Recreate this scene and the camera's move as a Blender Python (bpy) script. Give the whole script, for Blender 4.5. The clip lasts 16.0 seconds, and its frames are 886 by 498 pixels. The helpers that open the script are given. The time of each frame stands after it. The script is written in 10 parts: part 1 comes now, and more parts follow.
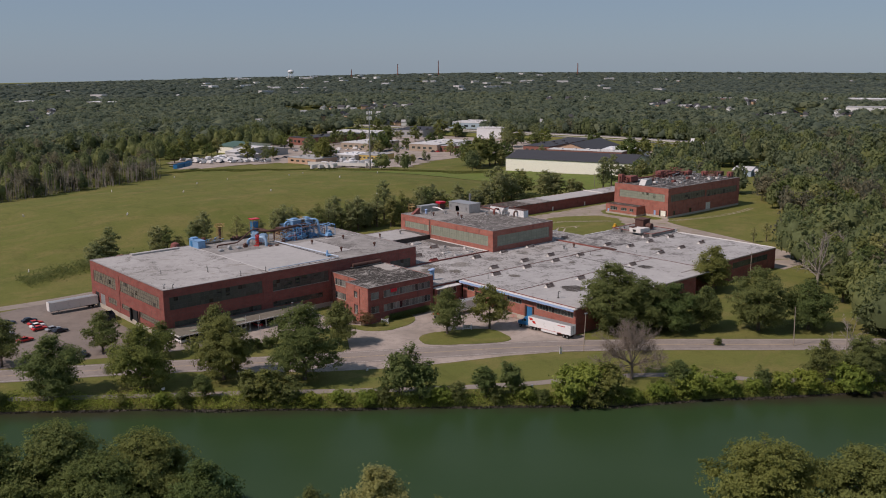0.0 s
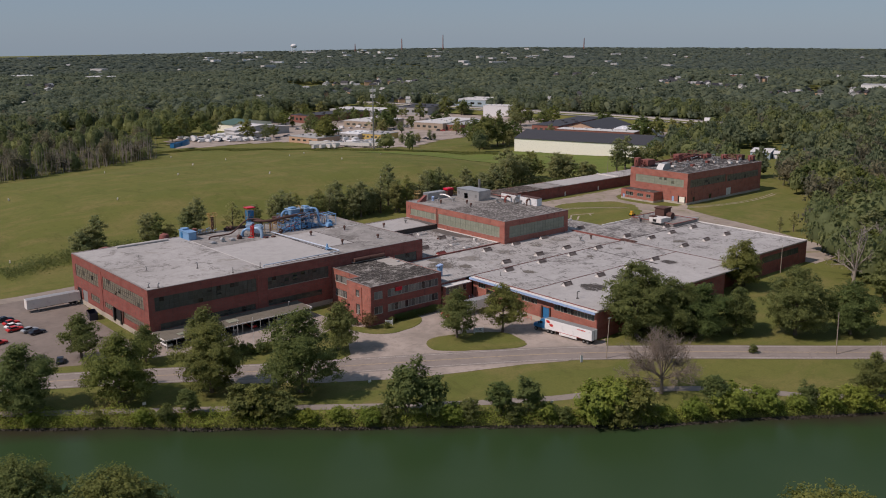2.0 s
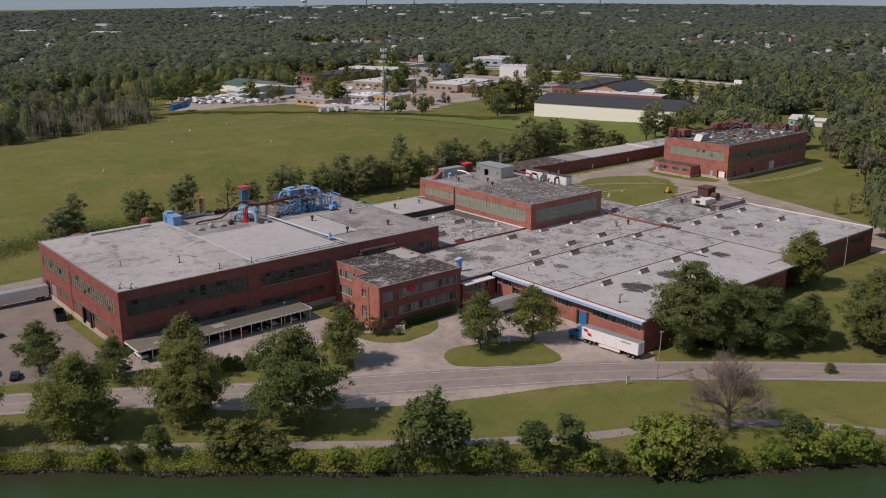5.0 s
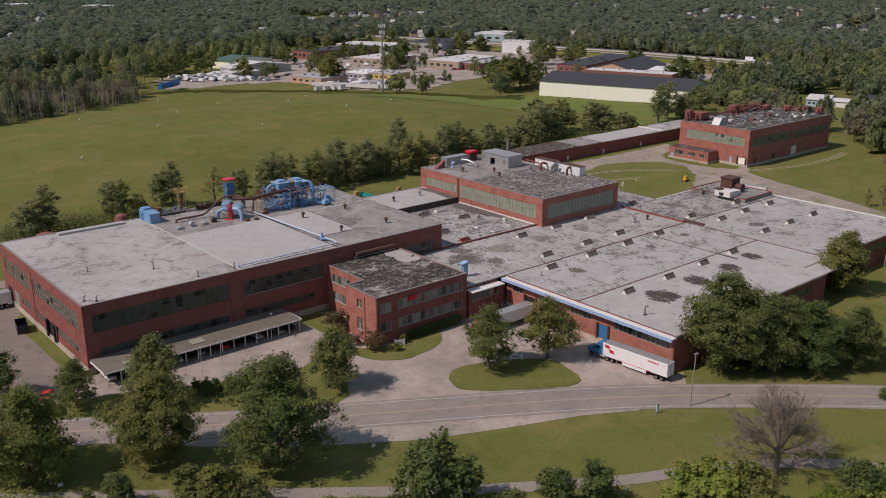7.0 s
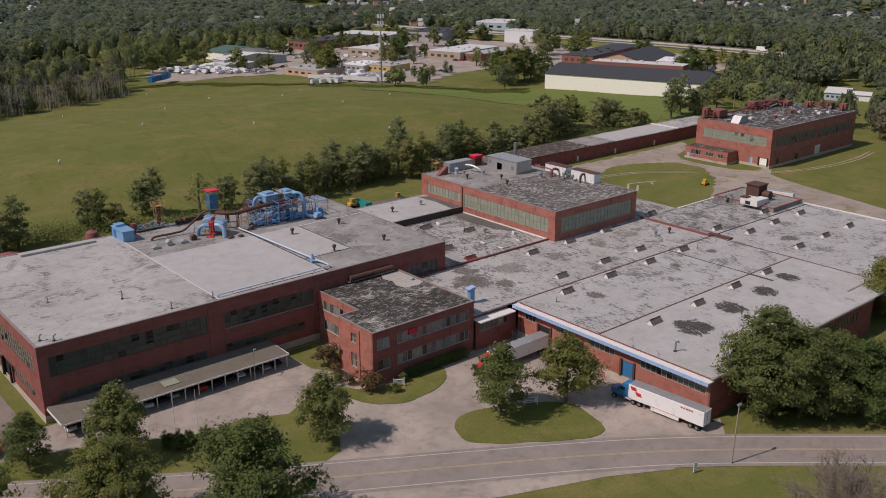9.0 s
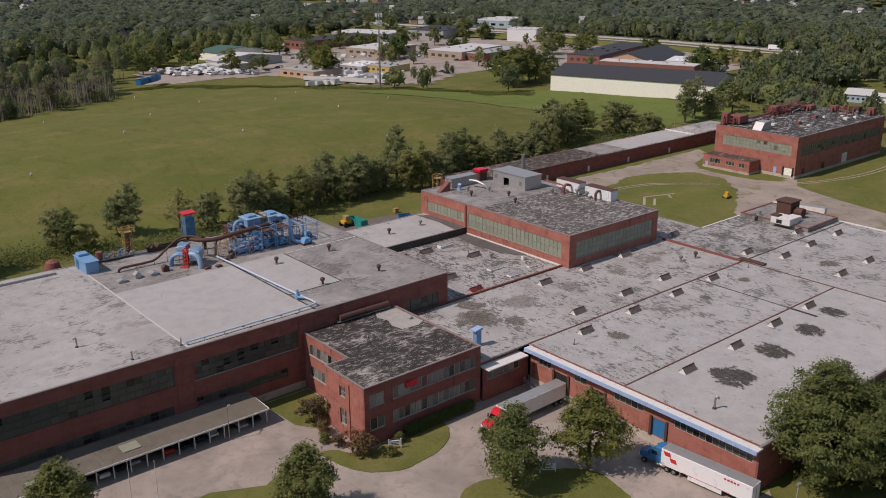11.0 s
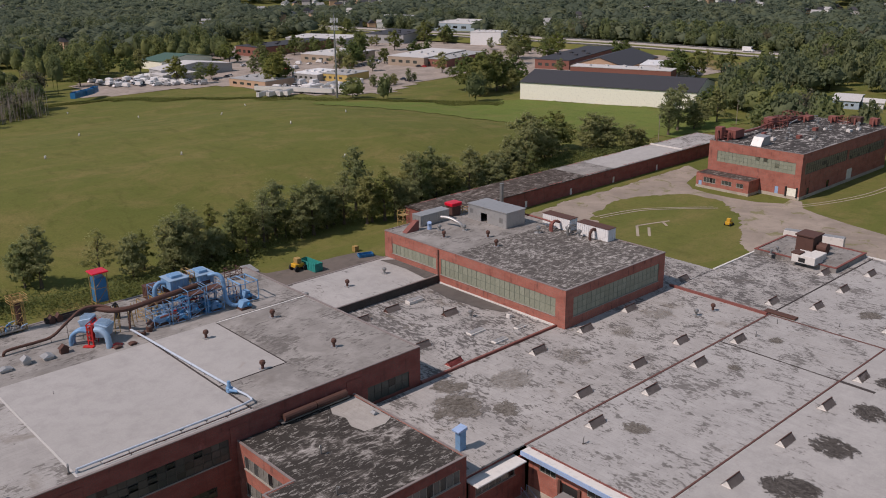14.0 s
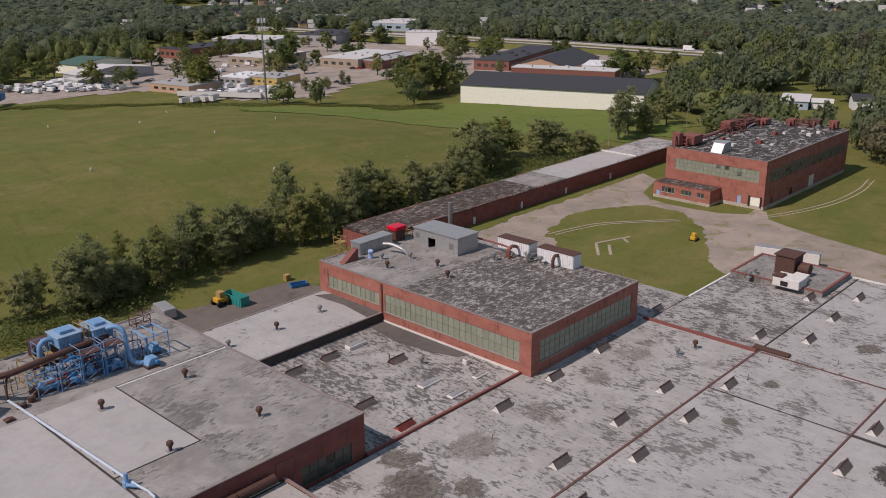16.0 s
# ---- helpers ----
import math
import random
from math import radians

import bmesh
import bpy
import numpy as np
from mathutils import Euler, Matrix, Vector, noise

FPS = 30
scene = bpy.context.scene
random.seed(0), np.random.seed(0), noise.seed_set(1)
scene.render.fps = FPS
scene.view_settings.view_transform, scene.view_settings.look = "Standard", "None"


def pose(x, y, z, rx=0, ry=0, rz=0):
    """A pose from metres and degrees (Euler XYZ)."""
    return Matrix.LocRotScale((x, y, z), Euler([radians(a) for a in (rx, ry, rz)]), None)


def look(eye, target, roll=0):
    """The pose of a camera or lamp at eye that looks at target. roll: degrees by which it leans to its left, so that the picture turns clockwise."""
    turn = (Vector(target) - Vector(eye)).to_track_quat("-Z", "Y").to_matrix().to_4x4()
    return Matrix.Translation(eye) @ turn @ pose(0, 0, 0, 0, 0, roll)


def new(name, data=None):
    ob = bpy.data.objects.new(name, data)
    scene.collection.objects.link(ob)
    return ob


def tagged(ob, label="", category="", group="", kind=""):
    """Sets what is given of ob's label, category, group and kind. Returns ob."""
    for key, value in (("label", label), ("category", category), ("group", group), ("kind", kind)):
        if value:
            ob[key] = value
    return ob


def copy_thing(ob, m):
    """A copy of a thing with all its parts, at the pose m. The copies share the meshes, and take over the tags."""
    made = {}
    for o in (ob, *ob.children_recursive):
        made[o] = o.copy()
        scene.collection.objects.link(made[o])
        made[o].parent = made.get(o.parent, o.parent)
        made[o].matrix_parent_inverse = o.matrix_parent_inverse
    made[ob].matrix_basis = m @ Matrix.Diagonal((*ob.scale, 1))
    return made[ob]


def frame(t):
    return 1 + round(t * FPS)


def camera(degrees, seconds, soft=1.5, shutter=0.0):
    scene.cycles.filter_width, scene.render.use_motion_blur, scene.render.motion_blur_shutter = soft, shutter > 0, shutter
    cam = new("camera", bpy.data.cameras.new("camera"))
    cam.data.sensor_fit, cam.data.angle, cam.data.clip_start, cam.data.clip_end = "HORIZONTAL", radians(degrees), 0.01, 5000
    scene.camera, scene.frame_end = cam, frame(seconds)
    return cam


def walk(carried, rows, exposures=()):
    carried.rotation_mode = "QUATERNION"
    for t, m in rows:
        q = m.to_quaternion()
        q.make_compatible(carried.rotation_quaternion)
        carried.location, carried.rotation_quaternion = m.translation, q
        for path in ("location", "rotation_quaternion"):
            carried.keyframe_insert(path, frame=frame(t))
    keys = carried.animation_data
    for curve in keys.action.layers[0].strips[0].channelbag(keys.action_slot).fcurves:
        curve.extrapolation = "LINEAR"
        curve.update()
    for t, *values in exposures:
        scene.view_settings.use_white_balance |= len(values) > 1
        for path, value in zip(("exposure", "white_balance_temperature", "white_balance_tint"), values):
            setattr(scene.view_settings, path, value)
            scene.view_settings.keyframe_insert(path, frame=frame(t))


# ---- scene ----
cam = camera(52.33, 16.0, 1.0)
# seconds, place, tilt, lean, heading
PATH = [
    (0, -107.24, -247.75, 80.45, 78.326, 0.329, -41.251),
    (0.5, -103.81, -243.13, 80.90, 78.002, 0.279, -41.212),
    (1, -100.30, -238.49, 81.21, 77.621, 0.236, -41.164),
    (1.5, -96.73, -233.81, 81.42, 77.203, 0.197, -41.092),
    (2, -93.09, -229.04, 81.56, 76.771, 0.157, -40.982),
    (2.5, -89.40, -224.15, 81.67, 76.338, 0.115, -40.824),
    (3, -85.64, -219.16, 81.75, 75.906, 0.072, -40.642),
    (3.5, -81.82, -214.09, 81.80, 75.468, 0.031, -40.466),
    (4, -77.92, -208.96, 81.85, 75.020, -0.007, -40.328),
    (4.5, -73.94, -203.80, 81.87, 74.560, -0.036, -40.249),
    (5, -69.94, -198.65, 81.89, 74.099, -0.060, -40.219),
    (5.5, -65.99, -193.56, 81.91, 73.648, -0.078, -40.221),
    (6, -62.14, -188.56, 81.92, 73.224, -0.093, -40.236),
    (6.5, -58.43, -183.69, 81.95, 72.837, -0.105, -40.250),
    (7, -54.81, -178.91, 82.02, 72.493, -0.110, -40.258),
    (7.5, -51.19, -174.18, 82.14, 72.201, -0.103, -40.265),
    (8, -47.50, -169.44, 82.34, 71.965, -0.082, -40.268),
    (8.5, -43.67, -164.66, 82.61, 71.790, -0.042, -40.271),
    (9, -39.70, -159.85, 82.90, 71.666, 0.008, -40.270),
    (9.5, -35.67, -155.02, 83.11, 71.582, 0.062, -40.262),
    (10, -31.60, -150.18, 83.13, 71.524, 0.112, -40.247),
    (10.5, -27.54, -145.33, 82.93, 71.484, 0.152, -40.228),
    (11, -23.47, -140.46, 82.57, 71.459, 0.186, -40.240),
    (11.5, -19.39, -135.49, 82.18, 71.448, 0.223, -40.326),
    (12, -15.28, -130.41, 81.87, 71.450, 0.270, -40.528),
    (12.5, -11.14, -125.16, 81.72, 71.463, 0.332, -40.880),
    (13, -6.95, -119.82, 81.68, 71.481, 0.398, -41.385),
    (13.5, -2.68, -114.43, 81.65, 71.498, 0.456, -42.033),
    (14, 1.66, -109.05, 81.56, 71.504, 0.494, -42.820),
    (14.5, 6.08, -103.75, 81.31, 71.497, 0.501, -43.736),
    (15, 10.51, -98.57, 80.90, 71.481, 0.485, -44.753),
    (15.5, 14.87, -93.51, 80.35, 71.461, 0.454, -45.840),
    (16, 19.05, -88.64, 79.66, 71.443, 0.419, -46.968),
]
walk(cam, [(t, pose(x, y, z, a, b, c)) for t, x, y, z, a, b, c in PATH], [(0.0, 0.37, 6760, 25.0)])

# ---- daylight ----
SUN_ELEVATION, SUN_AZIMUTH = 49.0, 164.0     # azimuth: where the sun stands, from +x towards +y
world = bpy.data.worlds.new("world")
scene.world = world
world.use_nodes = True
wn = world.node_tree.nodes
sky = wn.new("ShaderNodeTexSky")
sky.sky_type, sky.sun_disc = "NISHITA", False
sky.sun_elevation = radians(SUN_ELEVATION)
sky.sun_rotation = radians(90.0 - SUN_AZIMUTH)
sky.air_density, sky.dust_density, sky.ozone_density = 1.0, 0.25, 3.0
tone = wn.new("ShaderNodeMix")
tone.data_type, tone.blend_type = "RGBA", "MULTIPLY"
tone.inputs[0].default_value, tone.inputs[7].default_value = 1.0, (0.62, 0.80, 0.92, 1)
world.node_tree.links.new(sky.outputs[0], tone.inputs[6])
# a thin even veil of summer haze over the whole sky
veil = wn.new("ShaderNodeMix")
veil.data_type = "RGBA"
veil.inputs[0].default_value, veil.inputs[7].default_value = 0.80, (1.58, 2.27, 2.88, 1)
world.node_tree.links.new(tone.outputs[2], veil.inputs[6])
world.node_tree.links.new(veil.outputs[2], wn["Background"].inputs[0])
wn["Background"].inputs[1].default_value = 0.091
sun = new("sun", bpy.data.lights.new("sun", "SUN"))
sun.data.energy, sun.data.angle, sun.data.color = 2.6, radians(0.6), (1.0, 0.94, 0.85)
sa, se = radians(SUN_AZIMUTH), radians(SUN_ELEVATION)
sun.matrix_world = look((math.cos(sa) * math.cos(se) * 300, math.sin(sa) * math.cos(se) * 300, math.sin(se) * 300), (0, 0, 0))


# ---- materials ----
class Mat:
    """A small builder of node materials; every texture lies in metres on the object's own coordinates."""

    def __init__(self, name, rough=0.8, metal=0.0, spec=0.3):
        self.m = bpy.data.materials.new(name)
        self.m.use_nodes = True
        self.t = self.m.node_tree
        self.n = self.t.nodes
        self.p = self.n["Principled BSDF"]
        self.p.inputs["Roughness"].default_value = rough
        self.p.inputs["Metallic"].default_value = metal
        self.p.inputs["Specular IOR Level"].default_value = spec
        self.co = self.n.new("ShaderNodeTexCoord").outputs["Object"]

    def link(self, a, b):
        self.t.links.new(a, b)

    def mapped(self, scale=(1, 1, 1), turn=0.0):
        mp = self.n.new("ShaderNodeMapping")
        mp.inputs["Scale"].default_value = scale
        mp.inputs["Rotation"].default_value = (0, 0, radians(turn))
        self.link(self.co, mp.inputs[0])
        return mp.outputs[0]

    def noise(self, size, detail=4.0, rough=0.6, stretch=(1, 1, 1), turn=0.0, bend=0.0):
        tx = self.n.new("ShaderNodeTexNoise")
        tx.inputs["Scale"].default_value = 1.0 / size
        tx.inputs["Detail"].default_value = detail
        tx.inputs["Roughness"].default_value = rough
        tx.inputs["Distortion"].default_value = bend
        self.link(self.mapped(stretch, turn), tx.inputs["Vector"])
        return tx.outputs["Fac"]

    def cells(self, size, stretch=(1, 1, 1), turn=0.0):
        tx = self.n.new("ShaderNodeTexVoronoi")
        tx.inputs["Scale"].default_value = 1.0 / size
        self.link(self.mapped(stretch, turn), tx.inputs["Vector"])
        return tx

    def ramp(self, fac, stops):
        r = self.n.new("ShaderNodeValToRGB")
        e = r.color_ramp.elements
        while len(e) < len(stops):
            e.new(0.5)
        for k, (at, col) in enumerate(stops):
            e[k].position = at
            e[k].color = (*col, 1) if len(col) == 3 else col
        self.link(fac, r.inputs[0])
        return r.outputs[0]

    def step(self, fac, lo, hi):
        return self.ramp(fac, [(lo, (0, 0, 0)), (hi, (1, 1, 1))])

    def mix(self, fac, a, b, how="MIX"):
        mx = self.n.new("ShaderNodeMix")
        mx.data_type, mx.blend_type = "RGBA", how
        for value, socket in ((fac, mx.inputs[0]), (a, mx.inputs[6]), (b, mx.inputs[7])):
            if isinstance(value, (int, float)):
                socket.default_value = value
            elif isinstance(value, tuple):
                socket.default_value = (*value, 1)
            else:
                self.link(value, socket)
        return mx.outputs[2]

    def random(self, island=False):
        if island:
            return self.n.new("ShaderNodeNewGeometry").outputs["Random Per Island"]
        return self.n.new("ShaderNodeObjectInfo").outputs["Random"]

    def color(self, value):
        if isinstance(value, tuple):
            self.p.inputs["Base Color"].default_value = (*value, 1)
        else:
            self.link(value, self.p.inputs["Base Color"])
        return self

    def bump(self, height, strength=0.4, distance=0.05):
        b = self.n.new("ShaderNodeBump")
        b.inputs["Strength"].default_value, b.inputs["Distance"].default_value = strength, distance
        self.link(height, b.inputs["Height"])
        self.link(b.outputs[0], self.p.inputs["Normal"])
        return self

    def rough(self, fac, lo, hi):
        self.link(self.ramp(fac, [(0.3, (lo,) * 3), (0.7, (hi,) * 3)]), self.p.inputs["Roughness"])
        return self


def paint(name, col, rough=0.45, metal=0.0, wear=0.25, dirt=(0.10, 0.085, 0.07)):
    m = Mat(name, rough, metal, 0.4)
    a = m.noise(0.9, 5, 0.65)
    b = m.noise(0.12, 3, 0.6)
    c = m.mix(m.step(a, 0.52, 0.78), col, tuple(v * 0.72 for v in col))
    c = m.mix(m.mix(1.0, m.step(a, 0.55, 0.72), m.step(b, 0.5, 0.7), "MULTIPLY"), c, tuple(wear * d + (1 - wear) * v for v, d in zip(col, dirt)))
    return m.color(c).bump(b, 0.15, 0.01).m


def brick_material(name, base, dark, mortar):
    m = Mat(name, 0.88, 0, 0.2)
    tx = m.n.new("ShaderNodeTexBrick")
    tx.inputs["Scale"].default_value = 1.0
    tx.inputs["Brick Width"].default_value, tx.inputs["Row Height"].default_value = 0.21, 0.075
    tx.inputs["Mortar Size"].default_value = 0.008
    tx.inputs["Color1"].default_value, tx.inputs["Color2"].default_value = (*base, 1), (*dark, 1)
    tx.inputs["Mortar"].default_value = (*mortar, 1)
    # courses run level on every wall: (x + y, z)
    sep, comb, add = m.n.new("ShaderNodeSeparateXYZ"), m.n.new("ShaderNodeCombineXYZ"), m.n.new("ShaderNodeMath")
    m.link(m.co, sep.inputs[0])
    m.link(sep.outputs[0], add.inputs[0])
    m.link(sep.outputs[1], add.inputs[1])
    m.link(add.outputs[0], comb.inputs[0])
    m.link(sep.outputs[2], comb.inputs[1])
    m.link(comb.outputs[0], tx.inputs["Vector"])
    big = m.noise(3.2, 5, 0.62, (1, 1, 2.0))
    streak = m.noise(0.8, 4, 0.6, (1, 1, 0.12))
    c = m.mix(m.step(big, 0.42, 0.72), tx.outputs["Color"], tuple(0.62 * v for v in base))
    c = m.mix(m.mix(1.0, m.step(streak, 0.55, 0.75), m.step(big, 0.35, 0.6), "MULTIPLY"), c, (0.085, 0.05, 0.045))
    light = m.noise(1.4, 5, 0.7, (1, 1, 0.5))
    c = m.mix(m.mix(1.0, m.step(light, 0.6, 0.75), (0.5, 0.5, 0.5), "MULTIPLY"), c, tuple(min(1, v * 1.35 + 0.05) for v in base))
    return m.color(c).bump(tx.outputs["Fac"], -0.25, 0.01).m


def roof_material(name, base, patch, dark, amount=0.60, lay="y", big=14.0, blotch=0.575, rolls=0.95, stain=(0.17, 0.142, 0.11), seam=0.6, gather=0.5):
    """Weathered flat roofing: rolls of felt laid side by side, greyer fields, ragged torn tabs in clusters, stains."""
    m = Mat(name, 0.88, 0, 0.22)
    along = (1.55, 0.62, 1) if lay == "y" else (0.62, 1.55, 1)
    tx = m.n.new("ShaderNodeTexBrick")
    tx.inputs["Scale"].default_value = 1.0
    tx.inputs["Brick Width"].default_value, tx.inputs["Row Height"].default_value = 9.0 * rolls, rolls
    tx.inputs["Mortar Size"].default_value, tx.inputs["Mortar Smooth"].default_value = 0.05, 0.8
    for key, g in (("Color1", 1.05), ("Color2", 0.86), ("Mortar", 0.52)):
        tx.inputs[key].default_value = (g, g, g, 1)
    m.link(m.mapped((1, 1, 1), 90.0 if lay == "y" else 0.0), tx.inputs["Vector"])
    fields, cluster = m.noise(big, 5, 0.55, (1, 1, 1), 0, 0.6), m.noise(7.5, 5, 0.6, (1, 1, 1), 0, 0.8)
    dash, fleck = m.noise(0.95, 5, 0.62, along, 0, 0.5), m.noise(0.5, 3.5, 0.55, along, 0, 0.4)
    grain, mottle = m.noise(0.22, 6, 0.8), m.noise(3.0, 9, 0.75, (1, 1, 1), 0, 0.4)
    c = m.mix(m.step(fields, 0.36, 0.64), base, patch)
    c = m.mix(m.mix(1.0, m.step(m.noise(9, 5, 0.6), 0.3, 0.66), (seam,) * 3, "MULTIPLY"), c, m.mix(1.0, c, tx.outputs["Color"], "MULTIPLY"))
    c = m.mix(m.mix(1.0, m.step(mottle, 0.44, 0.70), (0.5,) * 3, "MULTIPLY"), c, tuple(0.64 * v for v in patch))
    c = m.mix(m.mix(1.0, m.step(grain, 0.4, 0.66), (0.34,) * 3, "MULTIPLY"), c, tuple(0.55 * v for v in base))
    worn = m.step(m.mix(gather, dash, cluster), amount - 0.05, amount + 0.03)
    c = m.mix(m.mix(1.0, worn, (0.42,) * 3, "MULTIPLY"), c, tuple(0.5 * v for v in patch))
    torn = m.step(m.mix(gather, dash, cluster), amount, amount + 0.014)
    c = m.mix(m.mix(1.0, torn, (0.82,) * 3, "MULTIPLY"), c, dark)
    c = m.mix(m.mix(1.0, m.step(m.mix(gather, fleck, cluster), amount + 0.02, amount + 0.035), (0.72,) * 3, "MULTIPLY"), c, tuple(1.4 * v for v in dark))
    pond = m.noise(6.5, 7, 0.66, (1, 1, 1), 0, 0.6)
    c = m.mix(m.mix(1.0, m.step(pond, blotch, blotch + 0.12), (0.5,) * 3, "MULTIPLY"), c, stain)
    return m.color(c).bump(m.mix(0.5, dash, grain), 0.4, 0.05).m


def clouded_material(name):
    """Old felt gone black with moss and soot in clouds, pale where it has been washed."""
    m = Mat(name, 0.92, 0, 0.15)
    cloud, lump = m.noise(6.5, 9, 0.66, (0.8, 1.15, 1), 0, 1.0), m.noise(1.5, 8, 0.72, (0.7, 1.3, 1), 0, 1.0)
    fine = m.noise(0.2, 5, 0.75)
    c = m.ramp(m.mix(0.45, cloud, lump), [(0.36, (0.46, 0.44, 0.41)), (0.42, (0.29, 0.272, 0.25)), (0.46, (0.10, 0.09, 0.08)), (0.51, (0.038, 0.034, 0.03))])
    c = m.mix(m.mix(1.0, m.step(fine, 0.42, 0.68), (0.45,) * 3, "MULTIPLY"), c, (0.085, 0.077, 0.07))
    fleck = m.noise(0.7, 6, 0.65, (0.55, 1.5, 1), 0, 0.6)
    c = m.mix(m.mix(1.0, m.step(fleck, 0.56, 0.6), (0.55,) * 3, "MULTIPLY"), c, (0.40, 0.38, 0.35))
    return m.color(c).bump(lump, 0.5, 0.06).m


def scaly_material(name, dark, mid, pale, share=0.545, size=1.5, rows=0.9):
    """Weathered felt laid in courses and flaking in ragged scales of paler worn surfacing."""
    m = Mat(name, 0.9, 0, 0.2)
    tx = m.n.new("ShaderNodeTexBrick")
    tx.inputs["Scale"].default_value = 1.0
    tx.inputs["Brick Width"].default_value, tx.inputs["Row Height"].default_value = 1.7 * rows, rows
    tx.inputs["Mortar Size"].default_value, tx.inputs["Mortar Smooth"].default_value = 0.09, 1.0
    for key, v in (("Color1", 1.2), ("Color2", 0.72), ("Mortar", 0.5)):
        tx.inputs[key].default_value = (v, v, v, 1)
    m.link(m.mapped((1, 1, 1), 90.0), tx.inputs["Vector"])
    big, rag = m.noise(8.0, 6, 0.62, (1, 1, 1), 0, 0.6), m.noise(size, 8, 0.7, (0.75, 1.25, 1), 0, 0.7)
    fine, grain = m.noise(0.45, 6, 0.7, (0.7, 1.35, 1), 0, 0.5), m.noise(0.16, 4, 0.75)
    c = m.ramp(m.mix(0.2, rag, big), [(share - 0.065, dark), (share - 0.03, mid), (share - 0.006, mid), (share + 0.016, pale)])
    c = m.mix(m.mix(1.0, m.step(fine, 0.52, 0.6), (0.6,) * 3, "MULTIPLY"), c, dark)
    c = m.mix(m.mix(1.0, m.step(grain, 0.42, 0.7), (0.35,) * 3, "MULTIPLY"), c, tuple(0.7 * v for v in mid))
    c = m.mix(0.8, c, m.mix(1.0, c, tx.outputs["Color"], "MULTIPLY"))
    return m.color(c).bump(rag, 0.5, 0.06).m


def yard_material(name):
    """Packed gravel, pale where wheels run, with weeds creeping in."""
    m = Mat(name, 0.95, 0, 0.15)
    big, mid, fine = m.noise(12, 6, 0.6, (1, 1, 1), 0, 0.8), m.noise(3.0, 7, 0.68), m.noise(0.15, 4, 0.75)
    c = m.mix(m.step(big, 0.38, 0.62), (0.36, 0.302, 0.25), (0.262, 0.22, 0.182))
    c = m.mix(m.mix(1.0, m.step(mid, 0.5, 0.7), (0.5,) * 3, "MULTIPLY"), c, (0.22, 0.188, 0.155))
    c = m.mix(m.mix(1.0, m.step(fine, 0.4, 0.7), (0.4,) * 3, "MULTIPLY"), c, (0.23, 0.20, 0.17))
    weeds = m.noise(7.0, 8, 0.68, (1, 1, 1), 0, 0.5)
    c = m.mix(m.mix(1.0, m.step(weeds, 0.56, 0.62), (0.7,) * 3, "MULTIPLY"), c, (0.165, 0.165, 0.06))
    return m.color(c).bump(m.mix(0.5, mid, fine), 0.4, 0.04).m


def grass_material(name, a, b, dry, bare):
    m = Mat(name, 0.95, 0, 0.1)
    big, mid, fine = m.noise(45, 6, 0.65, (1, 1, 1), 0, 0.6), m.noise(16, 7, 0.68, (0.7, 1.3, 1), 0, 0.6), m.noise(0.5, 4, 0.75)
    c = m.mix(m.step(big, 0.35, 0.65), a, b)
    c = m.mix(m.mix(1.0, m.step(mid, 0.46, 0.66), (0.8,) * 3, "MULTIPLY"), c, dry)
    rank = m.noise(11, 7, 0.7, (1.5, 0.6, 1), 0, 0.5)
    c = m.mix(m.mix(1.0, m.step(rank, 0.53, 0.66), (0.45,) * 3, "MULTIPLY"), c, tuple(0.62 * v for v in a))
    tuft = m.noise(2.4, 6, 0.75, (1, 1, 1), 0, 0.3)
    c = m.mix(m.mix(1.0, m.step(tuft, 0.52, 0.66), (0.5,) * 3, "MULTIPLY"), c, tuple(0.6 * v for v in b))
    c = m.mix(m.mix(1.0, m.step(fine, 0.35, 0.8), (0.6,) * 3, "MULTIPLY"), c, tuple(0.55 * v for v in a))
    spots = m.noise(4.5, 6, 0.7)
    c = m.mix(m.mix(1.0, m.step(spots, 0.68, 0.78), (0.6,) * 3, "MULTIPLY"), c, bare)
    return m.color(c).bump(m.mix(0.5, mid, fine), 0.7, 0.25).m


def paving_material(name, base, worn, dark, crack=True):
    m = Mat(name, 0.9, 0, 0.25)
    big, mid, fine = m.noise(11, 5, 0.62, (1, 1, 1), 0, 0.5), m.noise(2.2, 6, 0.65), m.noise(0.12, 3, 0.7)
    c = m.mix(m.step(big, 0.36, 0.66), base, worn)
    c = m.mix(m.mix(1.0, m.step(mid, 0.5, 0.75), (0.55,) * 3, "MULTIPLY"), c, dark)
    c = m.mix(m.mix(1.0, m.step(fine, 0.4, 0.75), (0.4,) * 3, "MULTIPLY"), c, tuple(0.65 * v for v in base))
    oil = m.noise(6.0, 7, 0.7, (1, 1, 1), 0, 0.8)
    c = m.mix(m.mix(1.0, m.step(oil, 0.56, 0.68), (0.45,) * 3, "MULTIPLY"), c, tuple(0.7 * x for x in dark))
    if crack:
        v = m.cells(9.0)
        v.feature = "DISTANCE_TO_EDGE"
        c = m.mix(m.ramp(v.outputs["Distance"], [(0.0, (0.5,) * 3), (0.006, (0, 0, 0))]), c, tuple(0.45 * x for x in dark))
    return m.color(c).bump(m.mix(0.5, mid, fine), 0.35, 0.03).m


